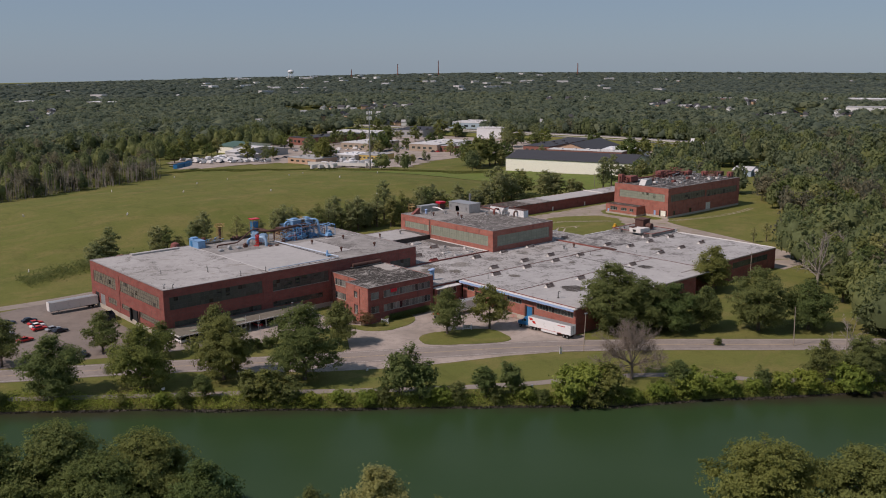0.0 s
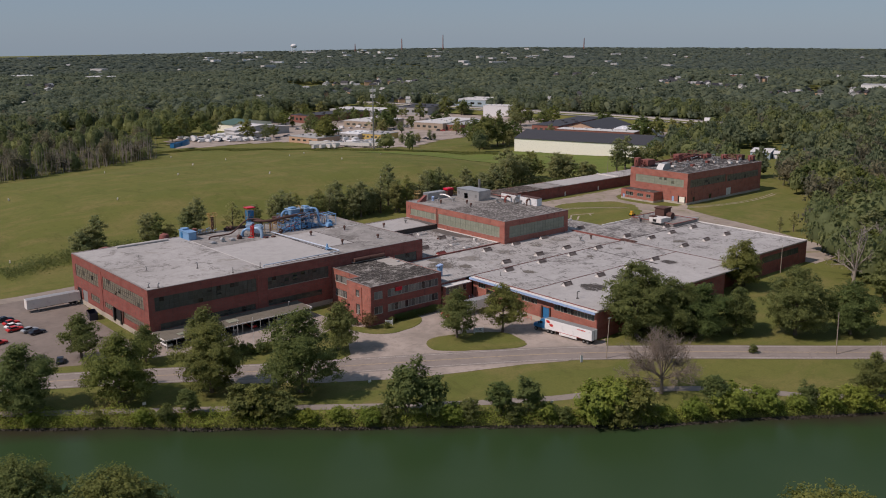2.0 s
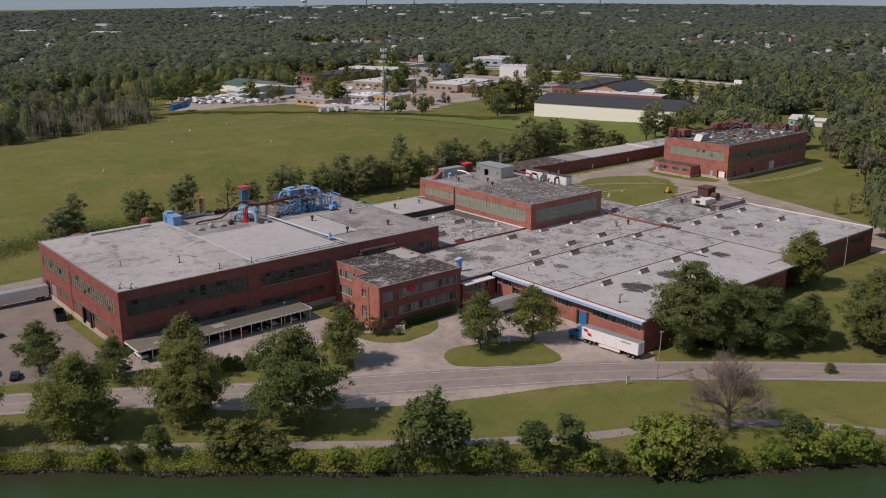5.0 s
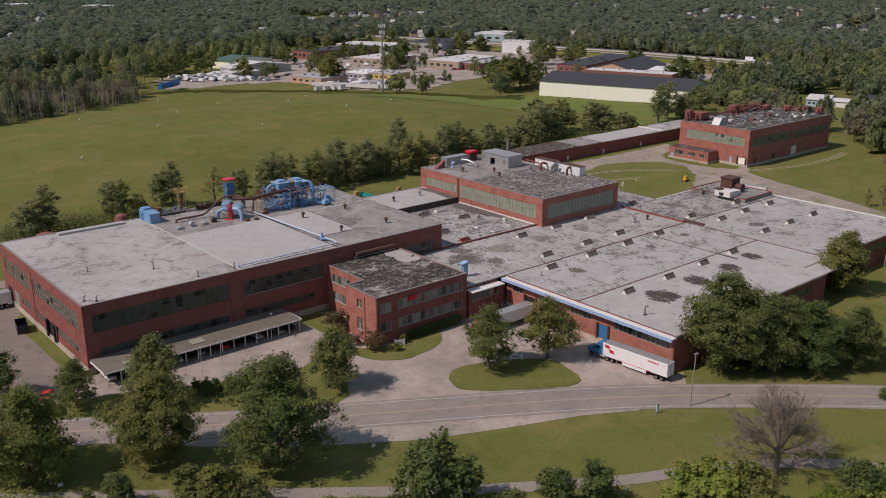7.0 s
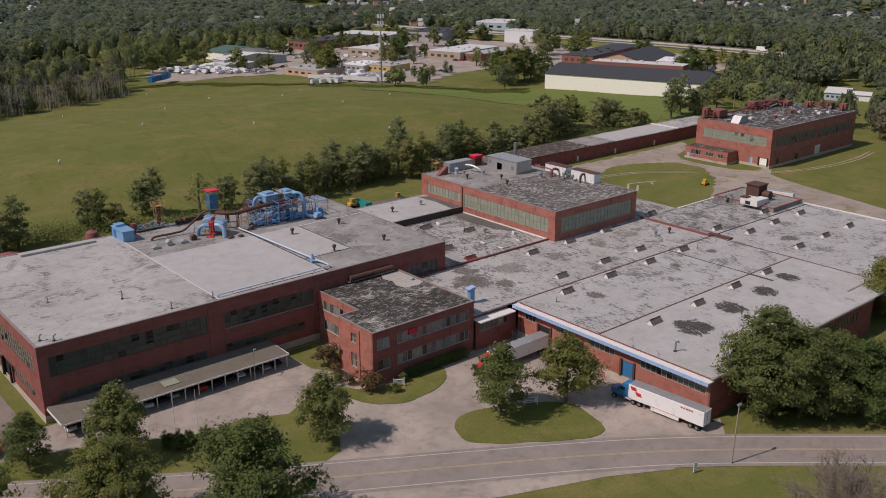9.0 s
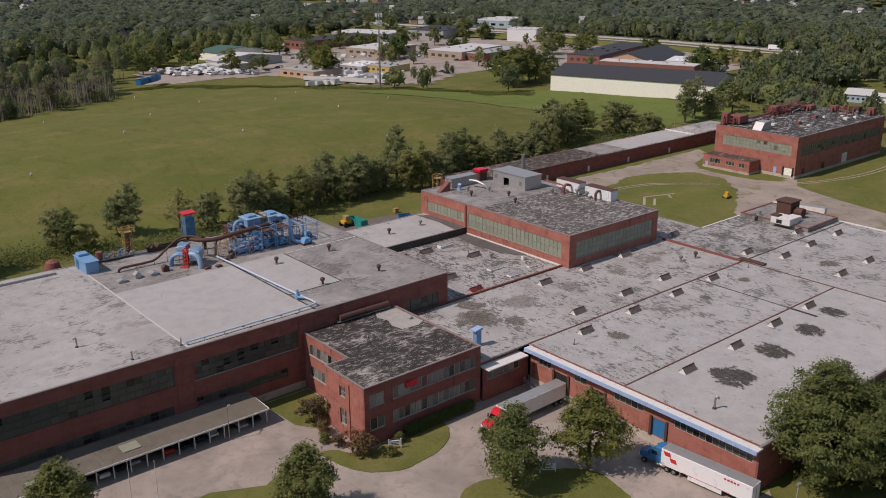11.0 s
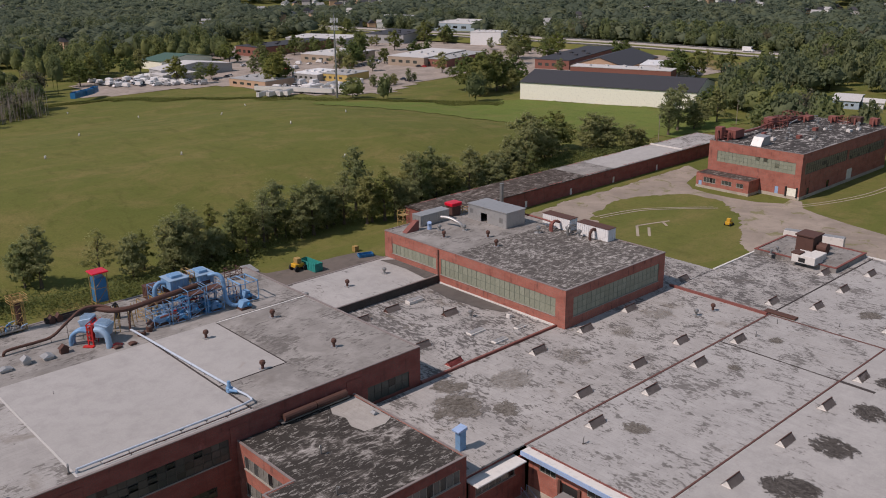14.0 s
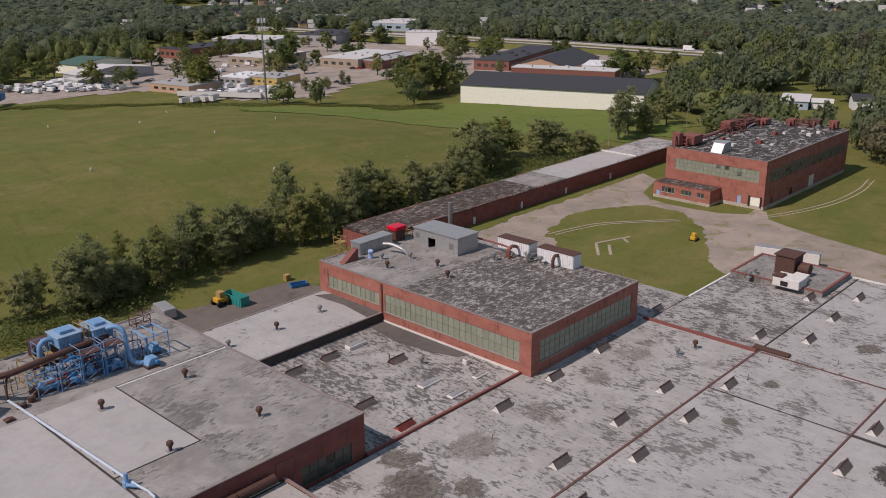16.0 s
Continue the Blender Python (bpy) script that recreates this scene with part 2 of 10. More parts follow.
def leaf_material(name, light, dark, crown=0.0, gloss=0.7):
    """Leaves; crown gives the width over which whole crowns differ in hue."""
    m = Mat(name, gloss, 0, 0.12)
    isl, big = m.random(island=True), m.noise(2.2, 4, 0.6)
    c = m.mix(isl, dark, light)
    c = m.mix(m.mix(1.0, m.step(big, 0.35, 0.7), (0.6,) * 3, "MULTIPLY"), c, tuple(0.5 * a + 0.5 * b for a, b in zip(light, dark)))
    if crown:
        # dark flecks in woodland crowns: shade between leaves put into the colour
        fine = m.noise(0.3 * crown, 5, 0.7)
        c = m.mix(m.mix(1.0, m.step(fine, 0.44, 0.62), (0.3,) * 3, "MULTIPLY"), c, tuple(0.65 * v for v in dark))
        v = m.cells(crown, (1, 1, 0.01))
        sep = m.n.new("ShaderNodeSeparateColor")
        m.link(v.outputs["Color"], sep.inputs[0])
        tint = m.ramp(sep.outputs[0], [(0.0, (0.70, 0.75, 0.76)), (0.4, (0.9, 0.95, 0.92)), (0.8, (1.06, 1.06, 0.95)), (1.0, (1.25, 1.2, 1.0))])
    else:
        tint = m.ramp(m.random(), [(0.0, (0.78, 0.86, 0.8)), (0.5, (1, 1, 1)), (1.0, (1.22, 1.12, 0.9))])
    c = m.mix(1.0, c, tint, "MULTIPLY")
    m.color(c)
    tr, ms = m.n.new("ShaderNodeBsdfTranslucent"), m.n.new("ShaderNodeMixShader")
    m.link(c, tr.inputs[0])
    ms.inputs[0].default_value = 0.5
    m.link(m.p.outputs[0], ms.inputs[1])
    m.link(tr.outputs[0], ms.inputs[2])
    m.link(ms.outputs[0], m.n["Material Output"].inputs[0])
    return m.m


def pane_material(name, a, b, rough=0.3, dark=(0.01, 0.012, 0.012), broken=0.86):
    m = Mat(name, rough, 0, 0.5)
    r = m.random()
    c = m.mix(r, a, b)
    c = m.mix(m.ramp(r, [(broken, (0, 0, 0)), (broken + 0.01, (1, 1, 1))]), c, dark)
    c = m.mix(m.mix(1.0, m.step(m.noise(0.6, 5, 0.7), 0.5, 0.75), (0.5,) * 3, "MULTIPLY"), c, tuple(0.5 * v for v in a))
    return m.color(c).m


BRICK = brick_material("red_brick", (0.46, 0.165, 0.12), (0.37, 0.125, 0.092), (0.24, 0.16, 0.13))
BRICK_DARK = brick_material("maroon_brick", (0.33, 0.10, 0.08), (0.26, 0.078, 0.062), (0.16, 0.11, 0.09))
CONCRETE = paving_material("concrete", (0.36, 0.33, 0.29), (0.30, 0.27, 0.24), (0.2, 0.18, 0.15), False)
ROOF_PALE = roof_material("pale_roofing", (0.445, 0.43, 0.41), (0.37, 0.355, 0.336), (0.11, 0.102, 0.095), 0.546, "y", 14.0, 0.575, 0.95, (0.17, 0.142, 0.11), 0.75, 0.42)
ROOF_MIDDLE = roof_material("patched_pale_roofing", (0.435, 0.425, 0.41), (0.392, 0.38, 0.363), (0.13, 0.122, 0.114), 0.556, "y", 20, 0.62, 0.95, (0.26, 0.235, 0.205), 0.7, 0.42)
ROOF_HALL = roof_material("streaked_roofing", (0.44, 0.425, 0.405), (0.375, 0.36, 0.34), (0.15, 0.14, 0.128), 0.565, "x", 18)
ROOF_CLEAN = roof_material("smooth_roofing", (0.44, 0.427, 0.41), (0.40, 0.388, 0.37), (0.15, 0.14, 0.13), 0.60, "y", 20, 0.63, 0.95, (0.25, 0.225, 0.195), 0.35)
ROOF_SMOOTH = roof_material("coated_roofing", (0.43, 0.416, 0.40), (0.405, 0.392, 0.373), (0.25, 0.215, 0.18), 0.76, "x", 22, 0.66, 3.0, (0.28, 0.225, 0.18), 0.12)
ROOF_GREY = roof_material("grey_roofing", (0.36, 0.342, 0.32), (0.245, 0.231, 0.214), (0.125, 0.116, 0.106), 0.555, "x", 7, 0.54, 0.95, (0.15, 0.135, 0.118), 0.5)
ROOF_TORN = roof_material("torn_roofing", (0.43, 0.415, 0.395), (0.34, 0.327, 0.31), (0.085, 0.079, 0.075), 0.522, "y", 9, 0.575, 0.95, (0.17, 0.142, 0.11), 0.6, 0.35)
ROOF_OFFICE = clouded_material("black_stained_roofing")
ROOF_WASHED = roof_material("washed_pale_felt", (0.42, 0.395, 0.36), (0.37, 0.345, 0.312), (0.2, 0.18, 0.155), 0.66)
ROOF_SQUARES = scaly_material("scaly_dark_roofing", (0.095, 0.086, 0.078), (0.19, 0.175, 0.16), (0.40, 0.38, 0.355), 0.54, 1.1, 0.8)
ROOF_BLACK = scaly_material("flaking_black_roofing", (0.05, 0.045, 0.042), (0.11, 0.102, 0.095), (0.46, 0.44, 0.415), 0.548, 2.0, 1.4)
ROOF_SOOT = scaly_material("sooty_brown_roofing", (0.065, 0.052, 0.045), (0.14, 0.118, 0.102), (0.28, 0.255, 0.235), 0.56, 1.8)
YARD = yard_material("weedy_gravel")
COPING = paint("coping_metal", (0.30, 0.25, 0.23), 0.5, 0.3)
SEAM = paint("pale_felt_seam", (0.50, 0.485, 0.46), 0.8)
TAR = paint("tar_joint", (0.055, 0.045, 0.042), 0.8)
TAR_FELT = paving_material("dark_felt", (0.11, 0.10, 0.092), (0.15, 0.138, 0.125), (0.07, 0.065, 0.06), False)
SOOT = brick_material("sooty_brick", (0.085, 0.075, 0.068), (0.06, 0.054, 0.05), (0.09, 0.082, 0.075))
RED_TRIM = paint("red_flashing", (0.22, 0.075, 0.06), 0.7)
WHITE_TRIM = paint("white_trim", (0.66, 0.64, 0.60), 0.5)
BLUE_TRIM = paint("blue_fascia", (0.30, 0.42, 0.62), 0.4)
GRASS = grass_material("grass", (0.120, 0.138, 0.035), (0.155, 0.157, 0.044), (0.215, 0.178, 0.068), (0.165, 0.135, 0.058))
ROAD = paving_material("old_asphalt", (0.28, 0.24, 0.21), (0.225, 0.193, 0.17), (0.145, 0.125, 0.11), False)
LOT = paving_material("worn_lot_paving", (0.40, 0.338, 0.29), (0.262, 0.224, 0.19), (0.15, 0.128, 0.11), False)
GRAVEL = paving_material("packed_gravel", (0.31, 0.262, 0.215), (0.245, 0.21, 0.175), (0.17, 0.148, 0.12), False)
TRACK = paving_material("worn_dirt", (0.40, 0.345, 0.27), (0.34, 0.29, 0.22), (0.26, 0.22, 0.16), False)
YARD_BROWN = paving_material("brown_yard", (0.235, 0.195, 0.165), (0.185, 0.155, 0.132), (0.12, 0.10, 0.088), False)
MUD = paint("shore_mud", (0.045, 0.038, 0.028), 0.7)
HIGHWAY_PAVING = paving_material("pale_highway_concrete", (0.47, 0.43, 0.385), (0.41, 0.375, 0.335), (0.30, 0.27, 0.24), False)
MEADOW = grass_material("dry_meadow", (0.20, 0.165, 0.065), (0.24, 0.19, 0.08), (0.27, 0.21, 0.10), (0.23, 0.18, 0.09))
LUSH = grass_material("lush_grass", (0.125, 0.175, 0.04), (0.155, 0.195, 0.048), (0.185, 0.185, 0.06), (0.16, 0.16, 0.055))
PLINTH = paving_material("cream_plinth", (0.50, 0.44, 0.36), (0.42, 0.37, 0.30), (0.26, 0.22, 0.18), False)
PATHWAY = paving_material("path_paving", (0.285, 0.245, 0.21), (0.235, 0.205, 0.178), (0.16, 0.138, 0.12))
LINE_WHITE = paint("worn_white_line", (0.46, 0.43, 0.40), 0.8, 0, 0.75, (0.2, 0.18, 0.17))
LINE_YELLOW = paint("worn_yellow_line", (0.42, 0.32, 0.19), 0.8, 0, 0.75, (0.24, 0.20, 0.165))
PANE_GREEN = pane_material("pale_green_panel", (0.235, 0.252, 0.188), (0.285, 0.30, 0.228), 0.45, (0.07, 0.075, 0.06), 0.985)
PANE_BROWN = pane_material("dusty_brown_pane", (0.16, 0.14, 0.105), (0.21, 0.185, 0.14), 0.45, (0.05, 0.045, 0.04), 0.93)
PANE_GREY = pane_material("grimy_pane", (0.045, 0.052, 0.046), (0.085, 0.092, 0.08), 0.25, (0.012, 0.012, 0.012), 0.9)
PANE_OFFICE = pane_material("office_pane", (0.05, 0.055, 0.055), (0.30, 0.29, 0.26), 0.2, (0.02, 0.02, 0.022), 0.8)
FRAME_METAL = paint("window_steel", (0.075, 0.072, 0.062), 0.6, 0.2)
FRAME_GREEN = paint("faded_green_steel", (0.19, 0.215, 0.165), 0.7)
FRAME_PALE = paint("pale_window_frame", (0.34, 0.33, 0.29), 0.6)
DARK = paint("painted_dark_void", (0.02, 0.02, 0.02), 0.7)
BLUE = paint("sky_blue_paint", (0.175, 0.34, 0.54), 0.45, 0.1, 0.5, (0.2, 0.2, 0.2))
BLUE_PALE = paint("faded_blue_paint", (0.27, 0.40, 0.53), 0.5, 0.1, 0.5, (0.2, 0.2, 0.2))
BLUE_DEEP = paint("deep_blue_paint", (0.03, 0.19, 0.40), 0.35, 0.1)
RED = paint("red_paint", (0.55, 0.035, 0.03), 0.4)
CRIMSON = paint("bright_crimson_paint", (0.62, 0.01, 0.03), 0.3)
YELLOW = paint("ochre_yellow_paint", (0.38, 0.25, 0.09), 0.5)
YELLOW_BRIGHT = paint("machine_yellow", (0.60, 0.34, 0.03), 0.45)
RUST = paint("rusty_steel", (0.11, 0.055, 0.042), 0.75, 0.2)
STEEL = paint("dull_steel", (0.30, 0.30, 0.29), 0.45, 0.6)
GALV = paint("galvanised_sheet", (0.42, 0.42, 0.41), 0.45, 0.5)
WHITE = paint("white_paint", (0.74, 0.74, 0.73), 0.4, 0, 0.15)
CREAM = paint("cream_cladding", (0.86, 0.85, 0.72), 0.5, 0, 0.1)
TEAL = paint("teal_paint", (0.02, 0.27, 0.24), 0.5)
BLACK = paint("black_rubber", (0.018, 0.018, 0.018), 0.7)
BARK = paint("bark", (0.13, 0.105, 0.08), 0.95)
DEADWOOD_DARK = paint("weathered_dead_wood", (0.215, 0.175, 0.14), 0.95)
DEADWOOD = paint("grey_dead_wood", (0.27, 0.235, 0.20), 0.95)
POLE_WOOD = paint("pole_wood", (0.30, 0.25, 0.20), 0.9)
GLASS_CAR = paint("car_glass", (0.02, 0.025, 0.03), 0.1)
SKYLIGHT_TOP = paint("skylight_top", (0.29, 0.245, 0.225), 0.6)
JOINT = paint("dark_roof_joint", (0.135, 0.062, 0.052), 0.8, 0, 0.5, (0.03, 0.028, 0.026))
LEAF = leaf_material("leaf_green", (0.245, 0.27, 0.094), (0.12, 0.144, 0.053))
LEAF_DARK = leaf_material("leaf_deep_green", (0.205, 0.252, 0.086), (0.102, 0.136, 0.05))
LEAF_GREY = leaf_material("leaf_grey_green", (0.35, 0.368, 0.175), (0.18, 0.202, 0.095))
LEAF_DRY = leaf_material("leaf_dry_olive", (0.24, 0.17, 0.10), (0.12, 0.09, 0.055))
# next two greens are paled and blued: distance haze put into the leaf colour
LEAF_FAR_HAZE = leaf_material("hazy_woodland_canopy", (0.212, 0.242, 0.136), (0.165, 0.194, 0.112), 15.0)
LEAF_CANOPY_HAZE = leaf_material("hazy_distant_woodland", (0.186, 0.218, 0.15), (0.147, 0.177, 0.124), 18.0)
LEAF_WOOD = leaf_material("mixed_canopy", (0.248, 0.277, 0.122), (0.18, 0.208, 0.094), 11.0)
LEAF_OLIVE = leaf_material("leaf_olive", (0.245, 0.28, 0.095), (0.122, 0.147, 0.05))
LEAF_BROWN = leaf_material("brownish_canopy", (0.25, 0.228, 0.155), (0.155, 0.147, 0.10), 9.0)
LEAF_BANK = leaf_material("bank_vine_leaf", (0.345, 0.40, 0.085), (0.18, 0.228, 0.05))
LEAF_WILD = leaf_material("leaf_hedge_green", (0.285, 0.315, 0.12), (0.145, 0.172, 0.064))
LEAF_REED = leaf_material("rank_grass", (0.20, 0.225, 0.07), (0.115, 0.138, 0.045))
# air haze over the far land is mixed into this bluish leaf colour
LEAF_HORIZON_HAZE = leaf_material("hazy_distant_canopy", (0.158, 0.19, 0.155), (0.122, 0.15, 0.125), 34.0)


def water_material():
    m = Mat("canal_water", 0.3, 0, 0.16)
    m.p.inputs["IOR"].default_value = 1.33
    deep = m.mix(m.step(m.noise(30, 3, 0.5, (1, 1, 1)), 0.35, 0.65), (0.026, 0.052, 0.019), (0.031, 0.058, 0.023))
    # muddy shallows and the dark reflection of the works' bank, both put into the colour
    along = m.n.new("ShaderNodeVectorMath")
    along.operation, along.inputs[1].default_value = "DOT_PRODUCT", (0.63, 0.776, 0.0)
    m.link(m.co, along.inputs[0])
    depth = m.n.new("ShaderNodeMath")
    depth.operation = "MULTIPLY_ADD"
    depth.inputs[1].default_value = 9.0
    m.link(m.noise(13, 5, 0.6, (1, 1, 1), 0, 0.4), depth.inputs[0])
    m.link(along.outputs["Value"], depth.inputs[2])
    shoal_reflection = m.n.new("ShaderNodeMapRange")
    shoal_reflection.inputs["From Min"].default_value, shoal_reflection.inputs["From Max"].default_value = -53.5, -46.0
    m.link(depth.outputs[0], shoal_reflection.inputs["Value"])
    m.color(m.mix(shoal_reflection.outputs[0], deep, (0.034, 0.031, 0.019)))
    return m.bump(m.noise(0.9, 4, 0.6), 0.12, 0.05).m


WATER = water_material()


# ---- tools ----
def thing(name, at=(0, 0, 0), label="", category="", group="", kind=""):
    ob = new(name)
    ob.empty_display_size = 0.5
    ob.location = at
    return tagged(ob, label, category, group, kind)


def mesh_of(name, bm, mat, smooth=False):
    me = bpy.data.meshes.new(name)
    bm.to_mesh(me)
    bm.free()
    for m in mat if isinstance(mat, (list, tuple)) else [mat]:
        me.materials.append(m)
    if smooth:
        me.shade_smooth()
    return me


def part(name, bm, mat, parent=None, label="", smooth=False):
    """One bmesh, in world places, as one mesh object under a thing or a part."""
    ob = new(name, mesh_of(name, bm, mat, smooth))
    if parent is not None:
        ob.parent = parent
        if parent.parent is None:
            ob.matrix_parent_inverse = Matrix.Translation(-parent.location)
    return tagged(ob, label)


def piece(name, mesh, parent, at, turn=0.0, scale=(1, 1, 1)):
    """An object of its own on a shared mesh, under a part whose own place is the origin."""
    ob = new(name, mesh)
    ob.parent = parent
    if parent.parent is None:
        ob.matrix_parent_inverse = Matrix.Translation(-parent.location)
    ob.location, ob.rotation_euler, ob.scale = at, (0, 0, turn), scale
    return ob


def under(parent, name, mesh):
    ob = new(name, mesh)
    ob.parent = parent
    return ob


def box(bm, x0, x1, y0, y1, z0, z1, m=None):
    v = [bm.verts.new(p) for p in ((x0, y0, z0), (x1, y0, z0), (x1, y1, z0), (x0, y1, z0), (x0, y0, z1), (x1, y0, z1), (x1, y1, z1), (x0, y1, z1))]
    for f in ((0, 3, 2, 1), (4, 5, 6, 7), (0, 1, 5, 4), (1, 2, 6, 5), (2, 3, 7, 6), (3, 0, 4, 7)):
        bm.faces.new([v[k] for k in f])
    if m is not None:
        bmesh.ops.transform(bm, matrix=m, verts=v)
    return v


def bevelled(bm, width=0.05, segments=1):
    bmesh.ops.bevel(bm, geom=list(bm.edges), offset=width, segments=segments, affect="EDGES", clamp_overlap=True)
    return bm


def rod(bm, a, b, r0, r1=None, seg=8, cap=True):
    a, b = Vector(a), Vector(b)
    r1 = r0 if r1 is None else r1
    q = (b - a).to_track_quat("Z", "Y")
    rings = []
    for p, r in ((a, r0), (b, r1)):
        rings.append([bm.verts.new(p + q @ Vector((r * math.cos(k * math.tau / seg), r * math.sin(k * math.tau / seg), 0))) for k in range(seg)])
    for k in range(seg):
        bm.faces.new((rings[0][k], rings[0][(k + 1) % seg], rings[1][(k + 1) % seg], rings[1][k]))
    if cap:
        bm.faces.new(rings[0][::-1])
        bm.faces.new(rings[1])


def hose(bm, points, r, seg=10):
    """A round pipe along points; r: one radius, or one a point."""
    pts = [Vector(p) for p in points]
    rr = r if isinstance(r, (list, tuple)) else [r] * len(pts)
    rings, up = [], Vector((0.13, 0.29, 1)).normalized()
    for k, p in enumerate(pts):
        d = (pts[min(k + 1, len(pts) - 1)] - pts[max(k - 1, 0)]).normalized()
        side = d.cross(up)
        side = side.normalized() if side.length > 0.05 else Vector((1, 0, 0))
        over = side.cross(d).normalized()
        rings.append([bm.verts.new(p + rr[k] * (math.cos(a) * side + math.sin(a) * over)) for a in (j * math.tau / seg for j in range(seg))])
    for a, b in zip(rings, rings[1:]):
        for k in range(seg):
            bm.faces.new((a[k], a[(k + 1) % seg], b[(k + 1) % seg], b[k]))
    bm.faces.new(rings[0][::-1])
    bm.faces.new(rings[-1])


def bend(points, steps=6):
    """A smooth curve through the points (Catmull-Rom)."""
    p = [Vector(q) for q in points]
    p = [2 * p[0] - p[1], *p, 2 * p[-1] - p[-2]]
    out = []
    for k in range(1, len(p) - 2):
        for s in range(steps):
            t = s / steps
            out.append(0.5 * (2 * p[k] + (p[k + 1] - p[k - 1]) * t + (2 * p[k - 1] - 5 * p[k] + 4 * p[k + 1] - p[k + 2]) * t * t + (3 * p[k] - p[k - 1] - 3 * p[k + 1] + p[k + 2]) * t ** 3))
    return out + [p[-2]]


def polygon(bm, pts, z0, z1=None):
    """A flat outline at z0, or a slab from z0 up to z1."""
    low = [bm.verts.new((x, y, z0)) for x, y in pts]
    area = sum(a[0] * b[1] - b[0] * a[1] for a, b in zip(pts, [*pts[1:], pts[0]]))
    if area < 0:
        low.reverse()
    if z1 is None:
        bm.faces.new(low)
        return
    high = [bm.verts.new((v.co.x, v.co.y, z1)) for v in low]
    bm.faces.new(low[::-1])
    bm.faces.new(high)
    for k in range(len(low)):
        j = (k + 1) % len(low)
        bm.faces.new((low[k], low[j], high[j], high[k]))


def ribbon(bm, centre, half, z):
    """A flat strip along a curve of (x, y)."""
    c = [Vector((x, y, 0)) for x, y in centre]
    rows = []
    for k, p in enumerate(c):
        d = (c[min(k + 1, len(c) - 1)] - c[max(k - 1, 0)]).normalized()
        s = Vector((-d.y, d.x, 0)) * half
        rows.append((bm.verts.new((*(p + s).xy, z)), bm.verts.new((*(p - s).xy, z))))
    for (a, b), (e, f) in zip(rows, rows[1:]):
        bm.faces.new((a, b, f, e))


def sheet_wall(bm, axis, at, a0, a1, z0, z1, holes=(), thick=0.35, out=-1):
    """A wall along x (axis 0, at y = at) or along y (axis 1, at x = at), with openings (a0, a1, z0, z1) through it.
    out: the side, along the other axis, that its outer face looks to."""
    us = sorted({a0, a1, *(h[0] for h in holes), *(h[1] for h in holes)})
    zs = sorted({z0, z1, *(h[2] for h in holes), *(h[3] for h in holes)})
    inner = at - out * thick

    def solid(i, j):
        if not (0 <= i < len(us) - 1 and 0 <= j < len(zs) - 1):
            return False
        u, z = (us[i] + us[i + 1]) / 2, (zs[j] + zs[j + 1]) / 2
        return not any(h[0] < u < h[1] and h[2] < z < h[3] for h in holes)

    made = {}

    def vert(u, w, z):
        key = (u, w, z)
        if key not in made:
            made[key] = bm.verts.new((u, w, z) if axis == 0 else (w, u, z))
        return made[key]

    def quad(*pts):
        bm.faces.new([vert(*p) for p in pts])

    for i in range(len(us) - 1):
        for j in range(len(zs) - 1):
            if not solid(i, j):
                continue
            u, v, a, b = us[i], us[i + 1], zs[j], zs[j + 1]
            quad((u, at, a), (v, at, a), (v, at, b), (u, at, b))
            quad((u, inner, b), (v, inner, b), (v, inner, a), (u, inner, a))
            if not solid(i - 1, j):
                quad((u, at, a), (u, at, b), (u, inner, b), (u, inner, a))
            if not solid(i + 1, j):
                quad((v, at, b), (v, at, a), (v, inner, a), (v, inner, b))
            if not solid(i, j - 1):
                quad((v, at, a), (u, at, a), (u, inner, a), (v, inner, a))
            if not solid(i, j + 1):
                quad((u, at, b), (v, at, b), (v, inner, b), (u, inner, b))
    bmesh.ops.recalc_face_normals(bm, faces=list(bm.faces))


PANE_MESHES = {}


